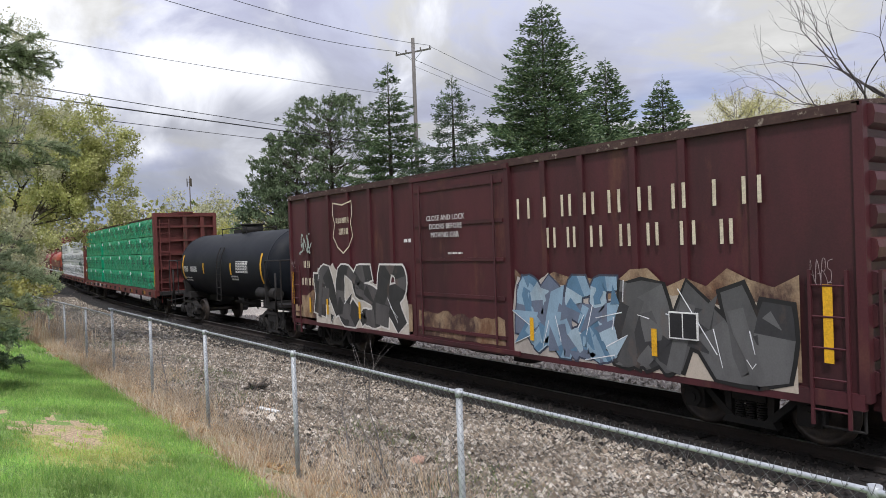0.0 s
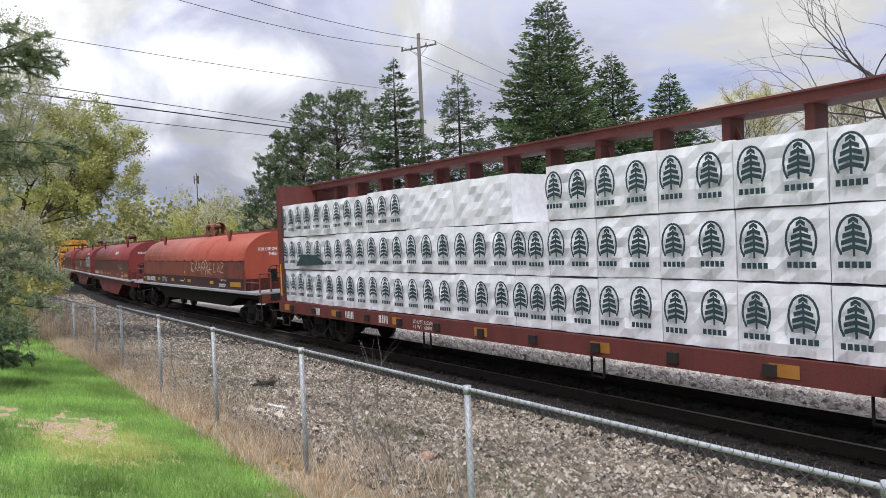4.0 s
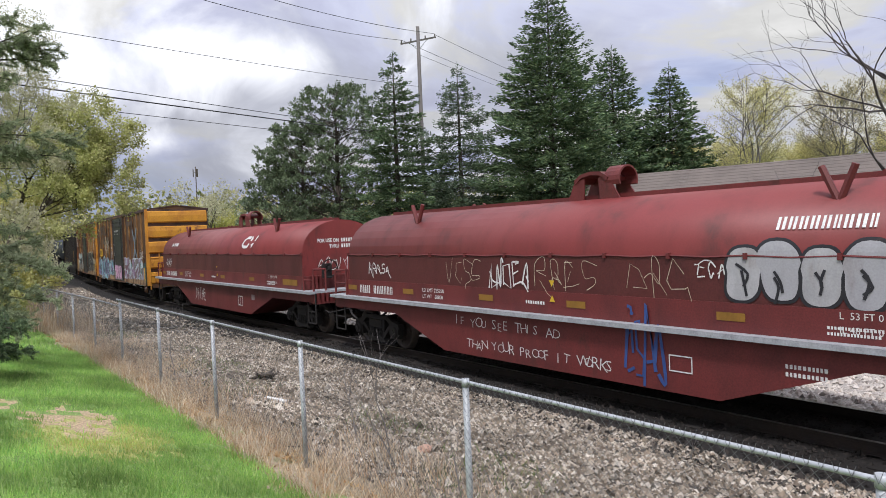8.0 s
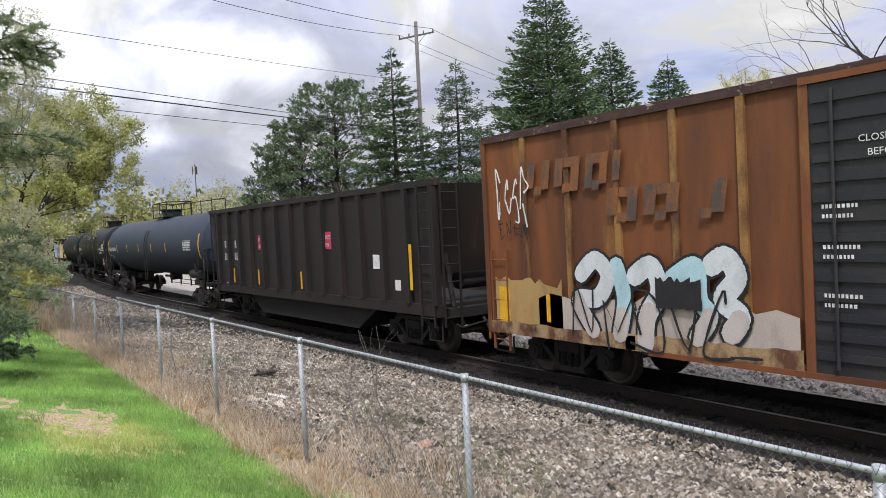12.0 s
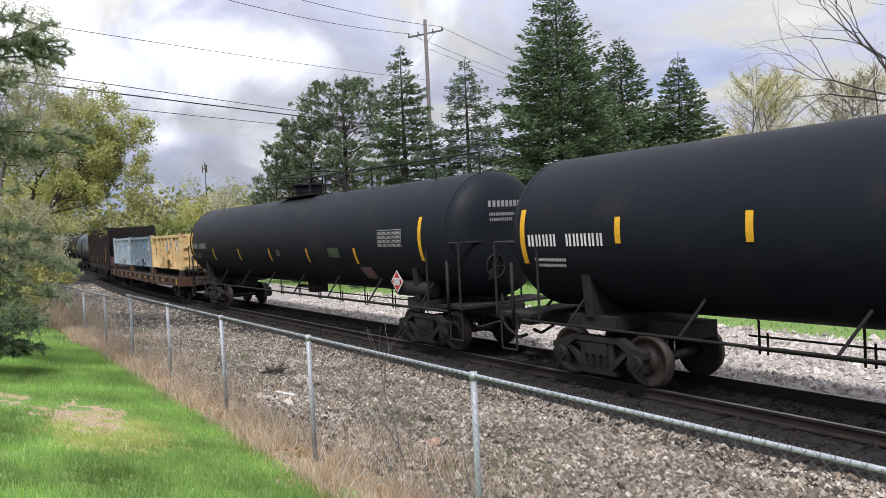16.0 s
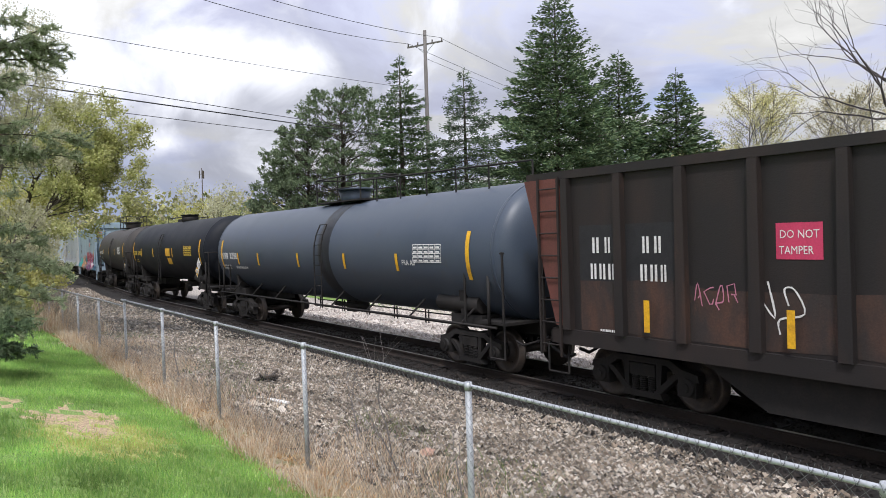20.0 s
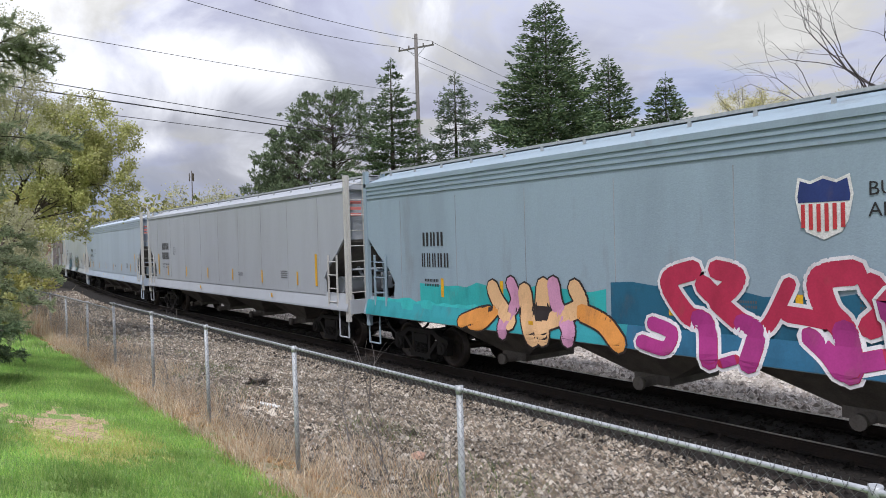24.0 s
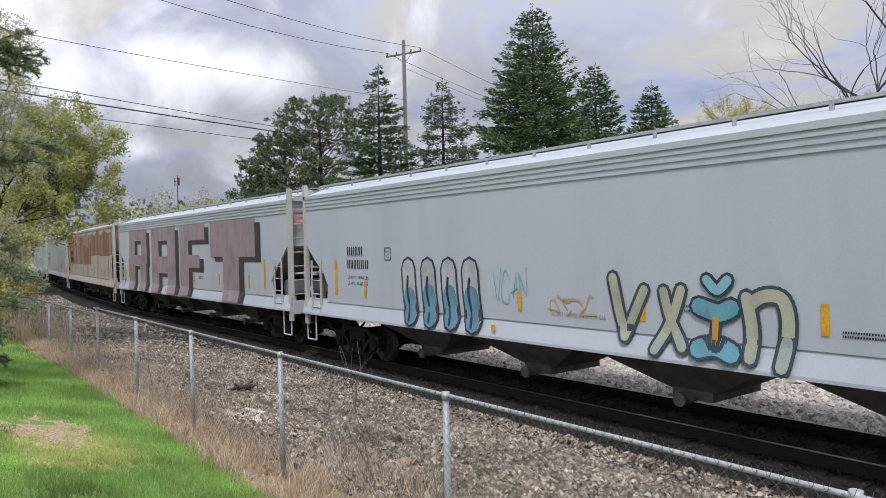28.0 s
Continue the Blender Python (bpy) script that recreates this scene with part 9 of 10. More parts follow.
tag(c, -1.85, -0.5, 1.84, 2.30, M["white"], SW, 55, 0.05, 5); tag(c, -6.6, -5.6, 1.95, 2.2, M["white"], SW, 56, 0.04, 5); tag(c, -0.4, 1.15, 1.85, 2.32, M["cream"], SW, 57, 0.014, 4); tag(c, 1.8, 3.0, 1.85, 2.32, M["cream"], SW, 64, 0.014, 3); tag(c, -3.2, -2.0, 1.85, 2.3, M["cream"], SW, 65, 0.014, 4)
tag(c, 1.7, 2.5, 0.55, 1.5, paint((0.04, 0.08, 0.24)), S1, 58, 0.09, 4)
bm = bmesh.new(); stroke(bm, [(2.55, 0.68), (2.95, 0.68), (2.95, 0.92), (2.55, 0.92), (2.55, 0.68)], 0.02, S1); part("plate_box", bm, M["white"], c)
bars(c, 4.4, 0.95, 10, 0.07, M["white"], S1, seed=4, rows=2)
d, S1, SW = coil_car(7, "deep red coil car with a white emblem on its hood", M["coil"], M["coil_low"])
bm = bmesh.new()
stroke(bm, [(3.10, 3.02), (2.85, 3.02), (2.66, 2.92), (2.60, 2.78), (2.75, 2.70), (3.05, 2.70)], 0.10, curve_hood); stroke(bm, [(3.10, 2.70), (3.25, 3.02), (3.50, 2.72), (3.68, 3.04)], 0.10, curve_hood)
part("emblem", bm, M["white"], d, "white looping line emblem")
tag(d, -2.72, -1.45, 0.64, 1.08, M["white"], S1, 60, 0.05, 5); tag(d, -7.0, -6.2, 1.95, 2.25, M["white"], SW, 61, 0.03, 5)
scrawl = tag(d, -0.85, 0.25, 1.95, 2.28, M["white"], SW, 66, 0.03, 5)
for v in scrawl.data.vertices:           # on the hood's end, not its side
    v.co = (7.712, v.co.x, v.co.z)
bm = bmesh.new(); stroke(bm, [(2.26, 0.61), (2.67, 0.61), (2.67, 0.93), (2.26, 0.93), (2.26, 0.61)], 0.025, S1); stroke(bm, [(2.46, 0.61), (2.46, 0.93)], 0.02, S1); part("plate_box", bm, M["white"], d)
bm = bmesh.new(); rect(bm, 3.55, 3.85, 0.86, 1.04, S1); part("notice", bm, paint((0.30, 0.24, 0.24)), d)
bars(d, -6.4, 2.78, 9, 0.13, M["white"], curve_hood, w=0.62, seed=9)


# ---- high-sided gondolas ----
def gondola(i, label, body, end_mat, half, posts, tc=5.6):
    car = car_base(i, "gondola_car", label, tc)
    W, T, B = 1.50, 3.92, 1.18
    for sy in (-1, 1):
        bm = bmesh.new()
        extrude_y(bm, [(-half + 0.45, B), (half - 0.05, B), (half - 0.05, T), (-half - 0.25, T)], sy * W - 0.03, sy * W + 0.03)
        part("side_wall", bm, body, car)
        part("top_chord", boxes((-half - 0.25, half, sy * W - 0.09, sy * W + 0.09, T - 0.04, T + 0.10)), body, car)
        part("side_sill", boxes((-half + 0.35, half, sy * W - 0.10, sy * W + 0.10, B - 0.20, B + 0.06)), body, car)
    bm = bmesh.new()
    extrude_y(bm, [(-0.09, B + 0.06), (0.09, B + 0.06), (0.07, T - 0.05), (-0.07, T - 0.05)], -0.12, 0)
    p0 = None
    for sy in (-1, 1):
        for k in range(posts):
            x = -half + 0.75 + (2 * half - 0.85) * k / (posts - 1)
            m = pose(x, sy * (W + 0.03), 0, 0, 0, 0 if sy < 0 else 180)
            if p0 is None:
                p0 = part("side_post", bm, body, car); p0.matrix_basis = m
            else:
                share("side_post", p0, car, m)
    bm = bmesh.new()
    extrude_y(bm, [(-half + 0.5, 1.15), (-4.4, 1.05), (-3.2, 0.38), (3.4, 0.38), (4.6, 1.05), (half - 0.3, 1.15)], -W + 0.12, W - 0.12)
    part("belly", bm, M["dark"], car)
    part("floor", boxes((-half + 0.5, half - 0.3, -W + 0.05, W - 0.05, 1.15, 1.22)), M["dark"], car)
    bm = bmesh.new()
    extrude_y(bm, [(half - 0.55, 1.9), (half - 0.45, 1.9), (half, T), (half - 0.1, T)], -W + 0.03, W - 0.03)
    part("end_wall", bm, body, car)
    bm = bmesh.new()
    extrude_y(bm, [(-half + 0.5, B), (-half + 0.6, B), (-half - 0.12, T), (-half - 0.22, T)], -W + 0.03, W - 0.03)
    part("end_wall", bm, end_mat, car)
    for s in (-1, 1):
        x = s * half
        part("end_sill", boxes((min(x, x - s * 0.9), max(x, x - s * 0.9), -1.3, 1.3, 0.92, 1.14)), M["dark"], car)
        bm = bmesh.new()
        for y in (-1.1, 1.1):
            tube(bm, (x - s * 0.1, y, 1.1), (x - s * 0.45, y, 2.6), 0.06, n=6)
        part("end_brace", bm, body, car)
        ladder(car, x - (0.62 if s > 0 else -0.1), -W - 0.14, 0.75, T, 0.5, body, "x", 8)
        ladder(car, x + s * 0.02, -W + 0.05, 0.75, T, 0.45, body, "y", 8)
        bm = bmesh.new()
        pipe(bm, [(x - s * 0.1, -1.46, 0.95), (x - s * 0.1, -1.46, 0.42), (x - s * 0.6, -1.46, 0.42), (x - s * 0.6, -1.46, 0.95)], 0.02)
        part("sill_step", bm, M["dark"], car)
    brake_wheel(car, half - 0.05, 0.2, 2.0, M["dark"])
    bm = bmesh.new(); tube(bm, (half - 0.75, -0.5, 1.7), (half - 0.75, 0.8, 1.7), 0.22, n=14)
    part("air_reservoir", bm, M["dark"], car)
    SS = flat(-W - 0.032)
    stripes(car, (half - 0.95,), 1.55, 2.6, 0.12, flat(-W - 0.155)); stripes(car, (-5.0, -2.7, 0.6), 1.35, 1.85, 0.11, flat(-W - 0.155))
    for x in (-2.95, 1.75):
        bm = bmesh.new(); rect(bm, x, x + 0.62, 2.50, 2.98, SS); pn = part("notice", bm, paint((0.55, 0.05, 0.12)), car, "red notice panel")
        words(pn, "DO NOT", x + 0.05, 2.78, 0.11, M["white"], flat(-W - 0.038), squeeze=0.85); words(pn, "TAMPER", x + 0.04, 2.57, 0.11, M["white"], flat(-W - 0.038), squeeze=0.82)
    bm = bmesh.new(); rect(bm, -6.5, -4.3, 1.95, 3.05, SS, 0.001); part("number_panel", bm, M["black"], car)
    SS = flat(-W - 0.036)
    bars(car, -6.2, 2.58, 2, 0.26, M["white"], SS, w=0.55, gap=0.5, seed=1); bars(car, -5.15, 2.58, 2, 0.26, M["white"], SS, w=0.6, gap=0.4, seed=2)
    bars(car, -6.25, 2.14, 3, 0.26, M["white"], SS, w=0.5, seed=3); bars(car, -5.2, 2.14, 3, 0.26, M["white"], SS, w=0.5, seed=4)
    bars(car, -6.0, 1.28, 9, 0.05, M["white"], flat(-W - 0.105), seed=5)
    return car, SS


M["gon_wear"] = mat("rusty_worn_panel", (0.030, 0.024, 0.022), (0.075, 0.038, 0.026), 1.6, streak=0.4, rough=0.7, fac=(0.42, 0.62), col3=(0.12, 0.055, 0.035), fac3=(0.60, 0.72))
gn, SS = gondola(10, "black high-sided gondola car with ribbed walls", M["hopper_black"], M["hopper_black"], 7.45, 14)
bm = bmesh.new(); rect(bm, 4.6, 5.0, 2.0, 2.35, SS); rect(bm, 5.6, 5.85, 1.5, 1.75, SS); part("notice", bm, M["white"], gn)
gn, SS = gondola(15, "rusty black-brown gondola car with white scrawls", M["hopper_black"], M["gon_rust"], 7.5, 13)
bm = bmesh.new(); extrude_y(bm, [(-7.80, 3.90), (-6.95, 3.90), (-6.85, 1.30), (-7.05, 1.30)], -1.60, -1.535); part("end_gusset", bm, M["gon_rust"], gn, "rust-red end panel")
patch(gn, -6.5, 7.2, 1.25, 2.2, M["gon_wear"], flat(-1.533), 75)
tag(gn, -3.3, -2.5, 1.75, 2.2, M["white"], SS, 71, 0.04, 2); tag(gn, -0.6, 0.5, 1.6, 2.4, M["white"], SS, 72, 0.07, 3); tag(gn, 2.6, 3.9, 1.6, 2.4, M["white"], SS, 73, 0.07, 3); tag(gn, -4.2, -3.5, 1.85, 2.1, paint((0.5, 0.2, 0.28)), SS, 74, 0.03, 4)

# ---- flat car with three half-height containers ----
fc = car_base(14, "flat_car", "rusty flat car carrying three open half-height containers", 7.6)
HF = 9.55
bm = bmesh.new()
for sy in (-1, 1):
    extrude_y(bm, [(-HF, 1.12), (-HF, 0.78), (-7, 0.70), (7, 0.70), (HF, 0.78), (HF, 1.12)], sy * 1.48 - 0.04, sy * 1.48 + 0.04)
part("side_sill", bm, M["flat"], fc)
part("deck", boxes((-HF, HF, -1.46, 1.46, 1.02, 1.10)), M["dark"], fc)
part("centre_sill", boxes((-HF + 0.4, HF - 0.4, -0.4, 0.4, 0.62, 1.02)), M["dark"], fc)
for s in (-1, 1):
    part("end_sill", boxes((s * HF - 0.15, s * HF + 0.15, -1.5, 1.5, 0.74, 1.14)), M["flat"], fc)
    bm = bmesh.new(); pipe(bm, [(s * (HF - 0.1), -1.5, 0.75), (s * (HF - 0.1), -1.5, 0.36), (s * (HF - 0.7), -1.5, 0.36), (s * (HF - 0.7), -1.5, 0.75)], 0.022); part("sill_step", bm, M["dark"], fc)
pk = None
for k in range(13):
    m = pose(-HF + 0.8 + k * (2 * HF - 1.6) / 12, -1.55, 0.88)
    if pk is None:
        pk = part("stake_pocket", boxes((-0.10, 0.10, -0.05, 0.03, 0, 0.20)), M["rust"], fc); pk.matrix_basis = m
    else:
        share("stake_pocket", pk, fc, m)
stripes(fc, (-7.8, -4.9, -2.6, 0.2, 1.9, 3.9, 6.3), 0.88, 1.0, 0.5, flat(-1.525), paint((0.40, 0.20, 0.03)))
stripes(fc, (9.2, -9.2), 0.80, 1.08, 0.16, flat(-1.525))


def half_container(car, x0, x1, mt, label, worn=False):
    """An open box: flared end skirts, a raised middle with two fork pockets, full-height ribs."""
    z0, z1, W = 1.50, 3.14, 1.24
    w, zm = x1 - x0, 1.92
    xa, xb = x0 + 0.27 * w, x0 + 0.74 * w
    c = part("container", boxes((x0, x1, -W + 0.05, -W + 0.09, zm, z1), (x0, xa, -W + 0.05, -W + 0.09, z0, zm), (xb, x1, -W + 0.05, -W + 0.09, z0, zm), (x0, x1, W - 0.09, W - 0.05, z0, z1), (x0, x0 + 0.04, -W + 0.09, W - 0.09, z0, z1), (x1 - 0.04, x1, -W + 0.09, W - 0.09, z0, z1), (x0, x1, -W + 0.5, W - 0.09, z0 + 0.05, z0 + 0.10)), mt, car, label)
    bm = bmesh.new(); extrude_x(bm, [(-W + 0.06, zm), (-W + 0.10, zm), (-W + 0.52, z0 + 0.06), (-W + 0.48, z0 + 0.06)], xa, xb); part("sloped_belly", bm, mt, c)
    for a, b in ((x0 + 0.12, xa), (xb, x1 - 0.12)):
        bm = bmesh.new(); extrude_x(bm, [(-W + 0.05, z0 + 0.40), (-W - 0.05, z0), (-W + 0.05, z0)], a, b); part("flared_skirt", bm, mt, c)
    part("top_rail", boxes((x0, x1, -W - 0.03, -W + 0.10, z1 - 0.13, z1)), mt, c)
    part("top_rail", boxes((x0, x1, W - 0.10, W + 0.03, z1 - 0.13, z1)), mt, c)
    for x in (x0 + 0.04, x1 - 0.04):
        part("end_rail", boxes((x - 0.06, x + 0.06, -W + 0.10, W - 0.10, z1 - 0.13, z1 - 0.004)), mt, c)
    for x in (x0 + 0.09, x1 - 0.09):
        for y in (-W, W):
            part("corner_post", boxes((x - 0.09, x + 0.09, y - 0.055, y + 0.055, z0 - 0.03, z1 + 0.05)), mt, c)
            part("pedestal", boxes((x - 0.12, x + 0.12, y - 0.1, y + 0.1, 1.10, z0 - 0.03)), M["flat"], car)
            part("hinge_lug", boxes((x - 0.11, x + 0.11, y - 0.075, y + 0.075, z1 - 0.30, z1 - 0.20)), mt, c)
    for f, wide, low in ((0.20, 0.075, z0), (0.48, 0.08, z0 + 0.02), (0.745, 0.085, z0), (0.36, 0.03, zm), (0.60, 0.03, zm)):
        x = x0 + f * w
        bm = bmesh.new(); extrude_y(bm, [(x - wide * 1.15, low), (x + wide * 1.15, low), (x + wide, z1 - 0.13), (x - wide, z1 - 0.13)], -W - 0.03, -W + 0.052); part("side_rib", bm, mt, c)
    for f in (0.345, 0.665):
        x = x0 + f * w
        pk2 = part("fork_pocket", boxes((x - 0.20, x - 0.17, -W - 0.02, -W + 0.5, z0 - 0.02, zm), (x + 0.17, x + 0.20, -W - 0.02, -W + 0.5, z0 - 0.02, zm), (x - 0.17, x + 0.17, -W - 0.02, -W + 0.5, z0 + 0.20, zm), (x - 0.17, x + 0.17, -W - 0.02, -W + 0.5, z0 - 0.02, z0)), mt, c)
        part("pocket_plate", boxes((x - 0.12, x + 0.12, -W - 0.026, -W - 0.021, z0 + 0.26, z0 + 0.38)), M["cream"], pk2)
    for k, f in enumerate((0.115, 0.30, 0.43, 0.55, 0.86)):          # hanging hooks and their rust
        x = x0 + f * w
        bm = bmesh.new(); pipe(bm, [(x, -W + 0.03, z1 - 0.34), (x, -W - 0.01, z1 - 0.50), (x + 0.05, -W - 0.02, z1 - 0.58), (x + 0.08, -W + 0.0, z1 - 0.50)], 0.010, 5); part("tarp_hook", bm, M["rust"], c)
    bm = bmesh.new(); pipe(bm, [(xb + 0.42 * (x1 - xb), -W + 0.04, z0 + 0.12), (xb + 0.42 * (x1 - xb), -W - 0.03, z0 + 0.12), (xb + 0.42 * (x1 - xb), -W - 0.03, z0 + 0.62)], 0.022, 6); part("release_lever", bm, mt, c)
    part("door_recess", boxes((xb + 0.52 * (x1 - xb), xb + 0.74 * (x1 - xb), -W + 0.035, -W + 0.049, z0 + 0.25, z1 - 0.40)), mt, c)
    for z in (z0 + 0.12, z0 + 0.55, z0 + 0.98):
        part("end_rib", boxes((x1 + 0.001, x1 + 0.07, -W + 0.1, W - 0.1, z, z + 0.14)), mt, c)
    for y in (-W + 0.35, 0.0, W - 0.35):
        part("end_rib", boxes((x1 + 0.001, x1 + 0.06, y - 0.06, y + 0.06, z0, z1 - 0.14)), mt, c)
    Y = flat(-W + 0.047)
    bars(c, x0 + 0.09 * w, z0 + 0.86, 4, 0.13, M["black"], Y, seed=1); bars(c, x0 + 0.085 * w, z0 + 0.66, 6, 0.13, M["black"], Y, w=0.5, seed=2)
    bars(c, x0 + 0.25 * w, z0 + 0.84, 9, 0.11, paint((0.16, 0.15, 0.13)), Y, seed=3)
    for f, zz in ((0.43, 0.42), (0.645, 0.55)):
        x, z = x0 + f * w, z1 - zz
        bm = bmesh.new(); extrude_y(bm, [(x - 0.14, z), (x, z - 0.13), (x + 0.14, z), (x, z + 0.17)], -W + 0.030, -W + 0.046); stk2 = part("sticker", bm, paint((0.03, 0.12, 0.48)), c, "blue recycling sticker")
        part("sticker_text", boxes((x - 0.07, x + 0.07, -W + 0.026, -W + 0.0295, z - 0.03, z + 0.02)), M["white"], stk2)
    part("caution_label", boxes((x0 + 0.80 * w, x0 + 0.84 * w, -W + 0.044, -W + 0.049, z1 - 0.75, z1 - 0.25)), M["white"], c)
    if worn:
        r = random.Random(7)
        for k in range(34):                              # holes and scabs where the paint has rusted through
            x, z, a = x0 + r.uniform(0.03, 0.97) * w, r.uniform(zm + 0.05, z1 - 0.18), r.uniform(0.03, 0.085)
            bm = bmesh.new(); poly(bm, [(x + a * r.uniform(0.6, 1.2) * math.cos(q), z + a * r.uniform(0.8, 1.7) * math.sin(q)) for q in np.linspace(0, 5.5, 8)], flat(-W - 0.031) if abs((x - x0) / w - 0.48) < 0.014 else Y, 0.003); part("rust_scab", bm, M["scab"], c)
        x = x0 + 0.515 * w
        bm = bmesh.new(); extrude_y(bm, [(x + 0.24 * math.cos(q), z1 - 0.55 + 0.30 * math.sin(q)) for q in np.linspace(0, 5.8, 14)], -W + 0.03, -W + 0.048); part("riveted_patch", bm, M["galv"], c, "bare grey metal patch")
    return c


M["scab"] = mat("rust_scab", (0.055, 0.024, 0.016), (0.10, 0.042, 0.024), 9.0, rough=0.9)
half_container(fc, 2.95, 9.25, M["cyel"], "cream-yellow open container with rust holes", True)
half_container(fc, -3.2, 2.75, M["cblue"], "slate-blue open container with dents")
half_container(fc, -9.35, -3.4, M["clblue"], "pale blue open container with rust streaks")


# ---- covered hopper cars ----
def covered_hopper(i, label, body, bays, ribs="bands", chute=None, frame_mat=None, half=None, tc=None, dark_end=True, seams=0):
    L = COUPLE[i] - COUPLE[i + 1]
    half = half or L / 2 - 0.52
    tc = tc or half - 1.9
    car = car_base(i, "covered_hopper_car", label, tc)
    W, E, P, Z = 1.52, 4.32, 4.66, 1.12
    fm = frame_mat or body
    ff = fm if i == 19 else M["hop_frame"]
    xe = half
    for sy in (-1, 1):
        bm = bmesh.new()
        pr = [(-xe + 0.1, E), (-xe + 0.1, 3.02), (-xe + 0.55, 2.62), (-xe + 1.05, 2.26), (-xe + 1.28, 1.95), (-xe + 1.22, 1.5), (xe - 1.22, 1.5), (xe - 1.28, 1.95), (xe - 1.05, 2.26), (xe - 0.55, 2.62), (xe - 0.1, 3.02), (xe - 0.1, E)]
        extrude_y(bm, pr, sy * W - 0.03, sy * W + 0.03)
        part("side_sheet", bm, body, car)
        bm = bmesh.new()
        extrude_x(bm, [(sy * (W + 0.10), Z), (sy * (W + 0.10), Z + 0.05), (sy * (W - 0.01), Z + 0.44), (sy * (W - 0.12), Z + 0.44), (sy * (W - 0.12), Z)], -xe - 0.1, xe + 0.1)
        part("side_sill", bm, body, car)
        part("eave_rail", boxes((-xe, xe, sy * (W + 0.015) - 0.045, sy * (W + 0.015) + 0.045, E - 0.05, E + 0.05)), body, car)
        if ribs == "bands":
            for z in (3.98, 4.08, 4.18):
                part("side_band", boxes((-xe + 0.1, xe - 0.1, sy * (W + 0.03) - 0.02, sy * (W + 0.03) + 0.02, z, z + 0.045)), body, car)
    for k in range(seams):
        x = -xe + 1.6 + (2 * xe - 3.2) * k / max(1, seams - 1)
        bm = bmesh.new()
        tube(bm, (x, -W - 0.026, 1.6), (x, -W - 0.026, 3.85 if ribs == "bands" else 4.2), 0.010, n=5)
        part("side_seam", bm, M["seam"], car)
    bm = bmesh.new()
    extrude_x(bm, [(-W - 0.03, E), (-W - 0.03, E + 0.03), (-0.75, P), (0.75, P), (W + 0.03, E + 0.03), (W + 0.03, E)], -xe, xe)
    rf = part("roof", bm, body, car)
    part("hatch_trough", boxes((-xe + 0.8, xe - 0.8, -0.32, 0.32, P, P + 0.10)), body, rf)
    for sy in (-1, 1):
        part("running_board", boxes((-xe - 0.05, xe + 0.05, sy * 0.58 - 0.17, sy * 0.58 + 0.17, P + 0.03, P + 0.055)), M["galv"], rf, "grey steel grating walkway")
        part("walkway_rail", boxes((-xe - 0.05, xe + 0.05, sy * 1.02 - 0.012, sy * 1.02 + 0.012, P - 0.02, P + 0.03)), M["galv"] if fm is body else fm, rf)
        br = None
        n = 15
        for k in range(n):
            x = -xe + 0.4 + (2 * xe - 0.8) * k / (n - 1)
            m = pose(x, sy * 1.02, 0)
            if br is None:
                br = part("walkway_bracket", boxes((-0.03, 0.03, -0.015, 0.015, E + 0.16, P - 0.021)), M["galv"] if fm is body else fm, rf); br.matrix_basis = m
            else:
                share("walkway_bracket", br, rf, m)
    for s in (-1, 1):
        x = s * xe
        part("end_wall", boxes((min(x - s * 0.1, x - s * 0.16), max(x - s * 0.1, x - s * 0.16), -W + 0.02, W - 0.02, 3.0, E + 0.05)), body, car)
        part("end_rib", boxes((min(x - s * 0.1, x - s * 0.04), max(x - s * 0.1, x - s * 0.04), 0.55, 0.75, 3.0, E)), body, car)
        bm = bmesh.new()
        extrude_y(bm, [(x - s * 0.12, 3.04), (x - s * 0.12, 2.94), (x - s * 2.7, 1.10), (x - s * 2.8, 1.16)][::s], -W + 0.04, W - 0.04)
        part("slope_sheet", bm, M["hop_dirt"] if dark_end else body, car)
        part("end_floor", boxes((min(x + s * 0.12, x - s * 2.4), max(x + s * 0.12, x - s * 2.4), -W + 0.1, W - 0.1, 1.12, 1.18)), M["hop_dirt"] if dark_end else fm, car)
        part("end_sill", boxes((min(x + s * 0.02, x + s * 0.16), max(x + s * 0.02, x + s * 0.16), -W, W, 1.05, 1.42)), fm, car)
        for y in (-W - 0.01, W + 0.01):
            part("corner_post", boxes((x - 0.03, x + 0.10, y - 0.05, y + 0.05, Z - 0.28, P + 0.02)), ff, car)
        ladder(car, x + s * 0.12, -W + 0.03, 1.0, P, 0.50, ff, "y", 9)
        part("end_post", boxes((min(x, x + s * 0.08), max(x, x + s * 0.08), -W + 0.50, -W + 0.58, 1.1, P)), ff, car)
        ladder(car, x - (0.95 if s > 0 else -0.45), -W - 0.07, 1.15, 2.6, 0.5, ff, "x", 4, "side_ladder")
        bm = bmesh.new()
        pipe(bm, [(x, -W, 1.1), (x, -W, 0.42), (x - s * 0.5, -W, 0.42), (x - s * 0.5, -W, 1.1)], 0.022)
        part("sill_step", bm, fm, car)
        bm = bmesh.new()
        for y in (-0.55, 0.55):
            tube(bm, (x - s * 0.15, y, 1.15), (x - s * 1.2, y, 2.3), 0.05, n=6)
        tube(bm, (x - s * 0.1, -1.4, 2.2), (x - s * 0.1, 1.4, 2.2), 0.03, n=6)
        part("end_brace", bm, fm, car)
    bm = bmesh.new(); tube(bm, (half - 1.15, -1.1, 1.75), (half - 1.15, 0.2, 1.75), 0.24, n=16)
    part("air_reservoir", bm, fm, car)
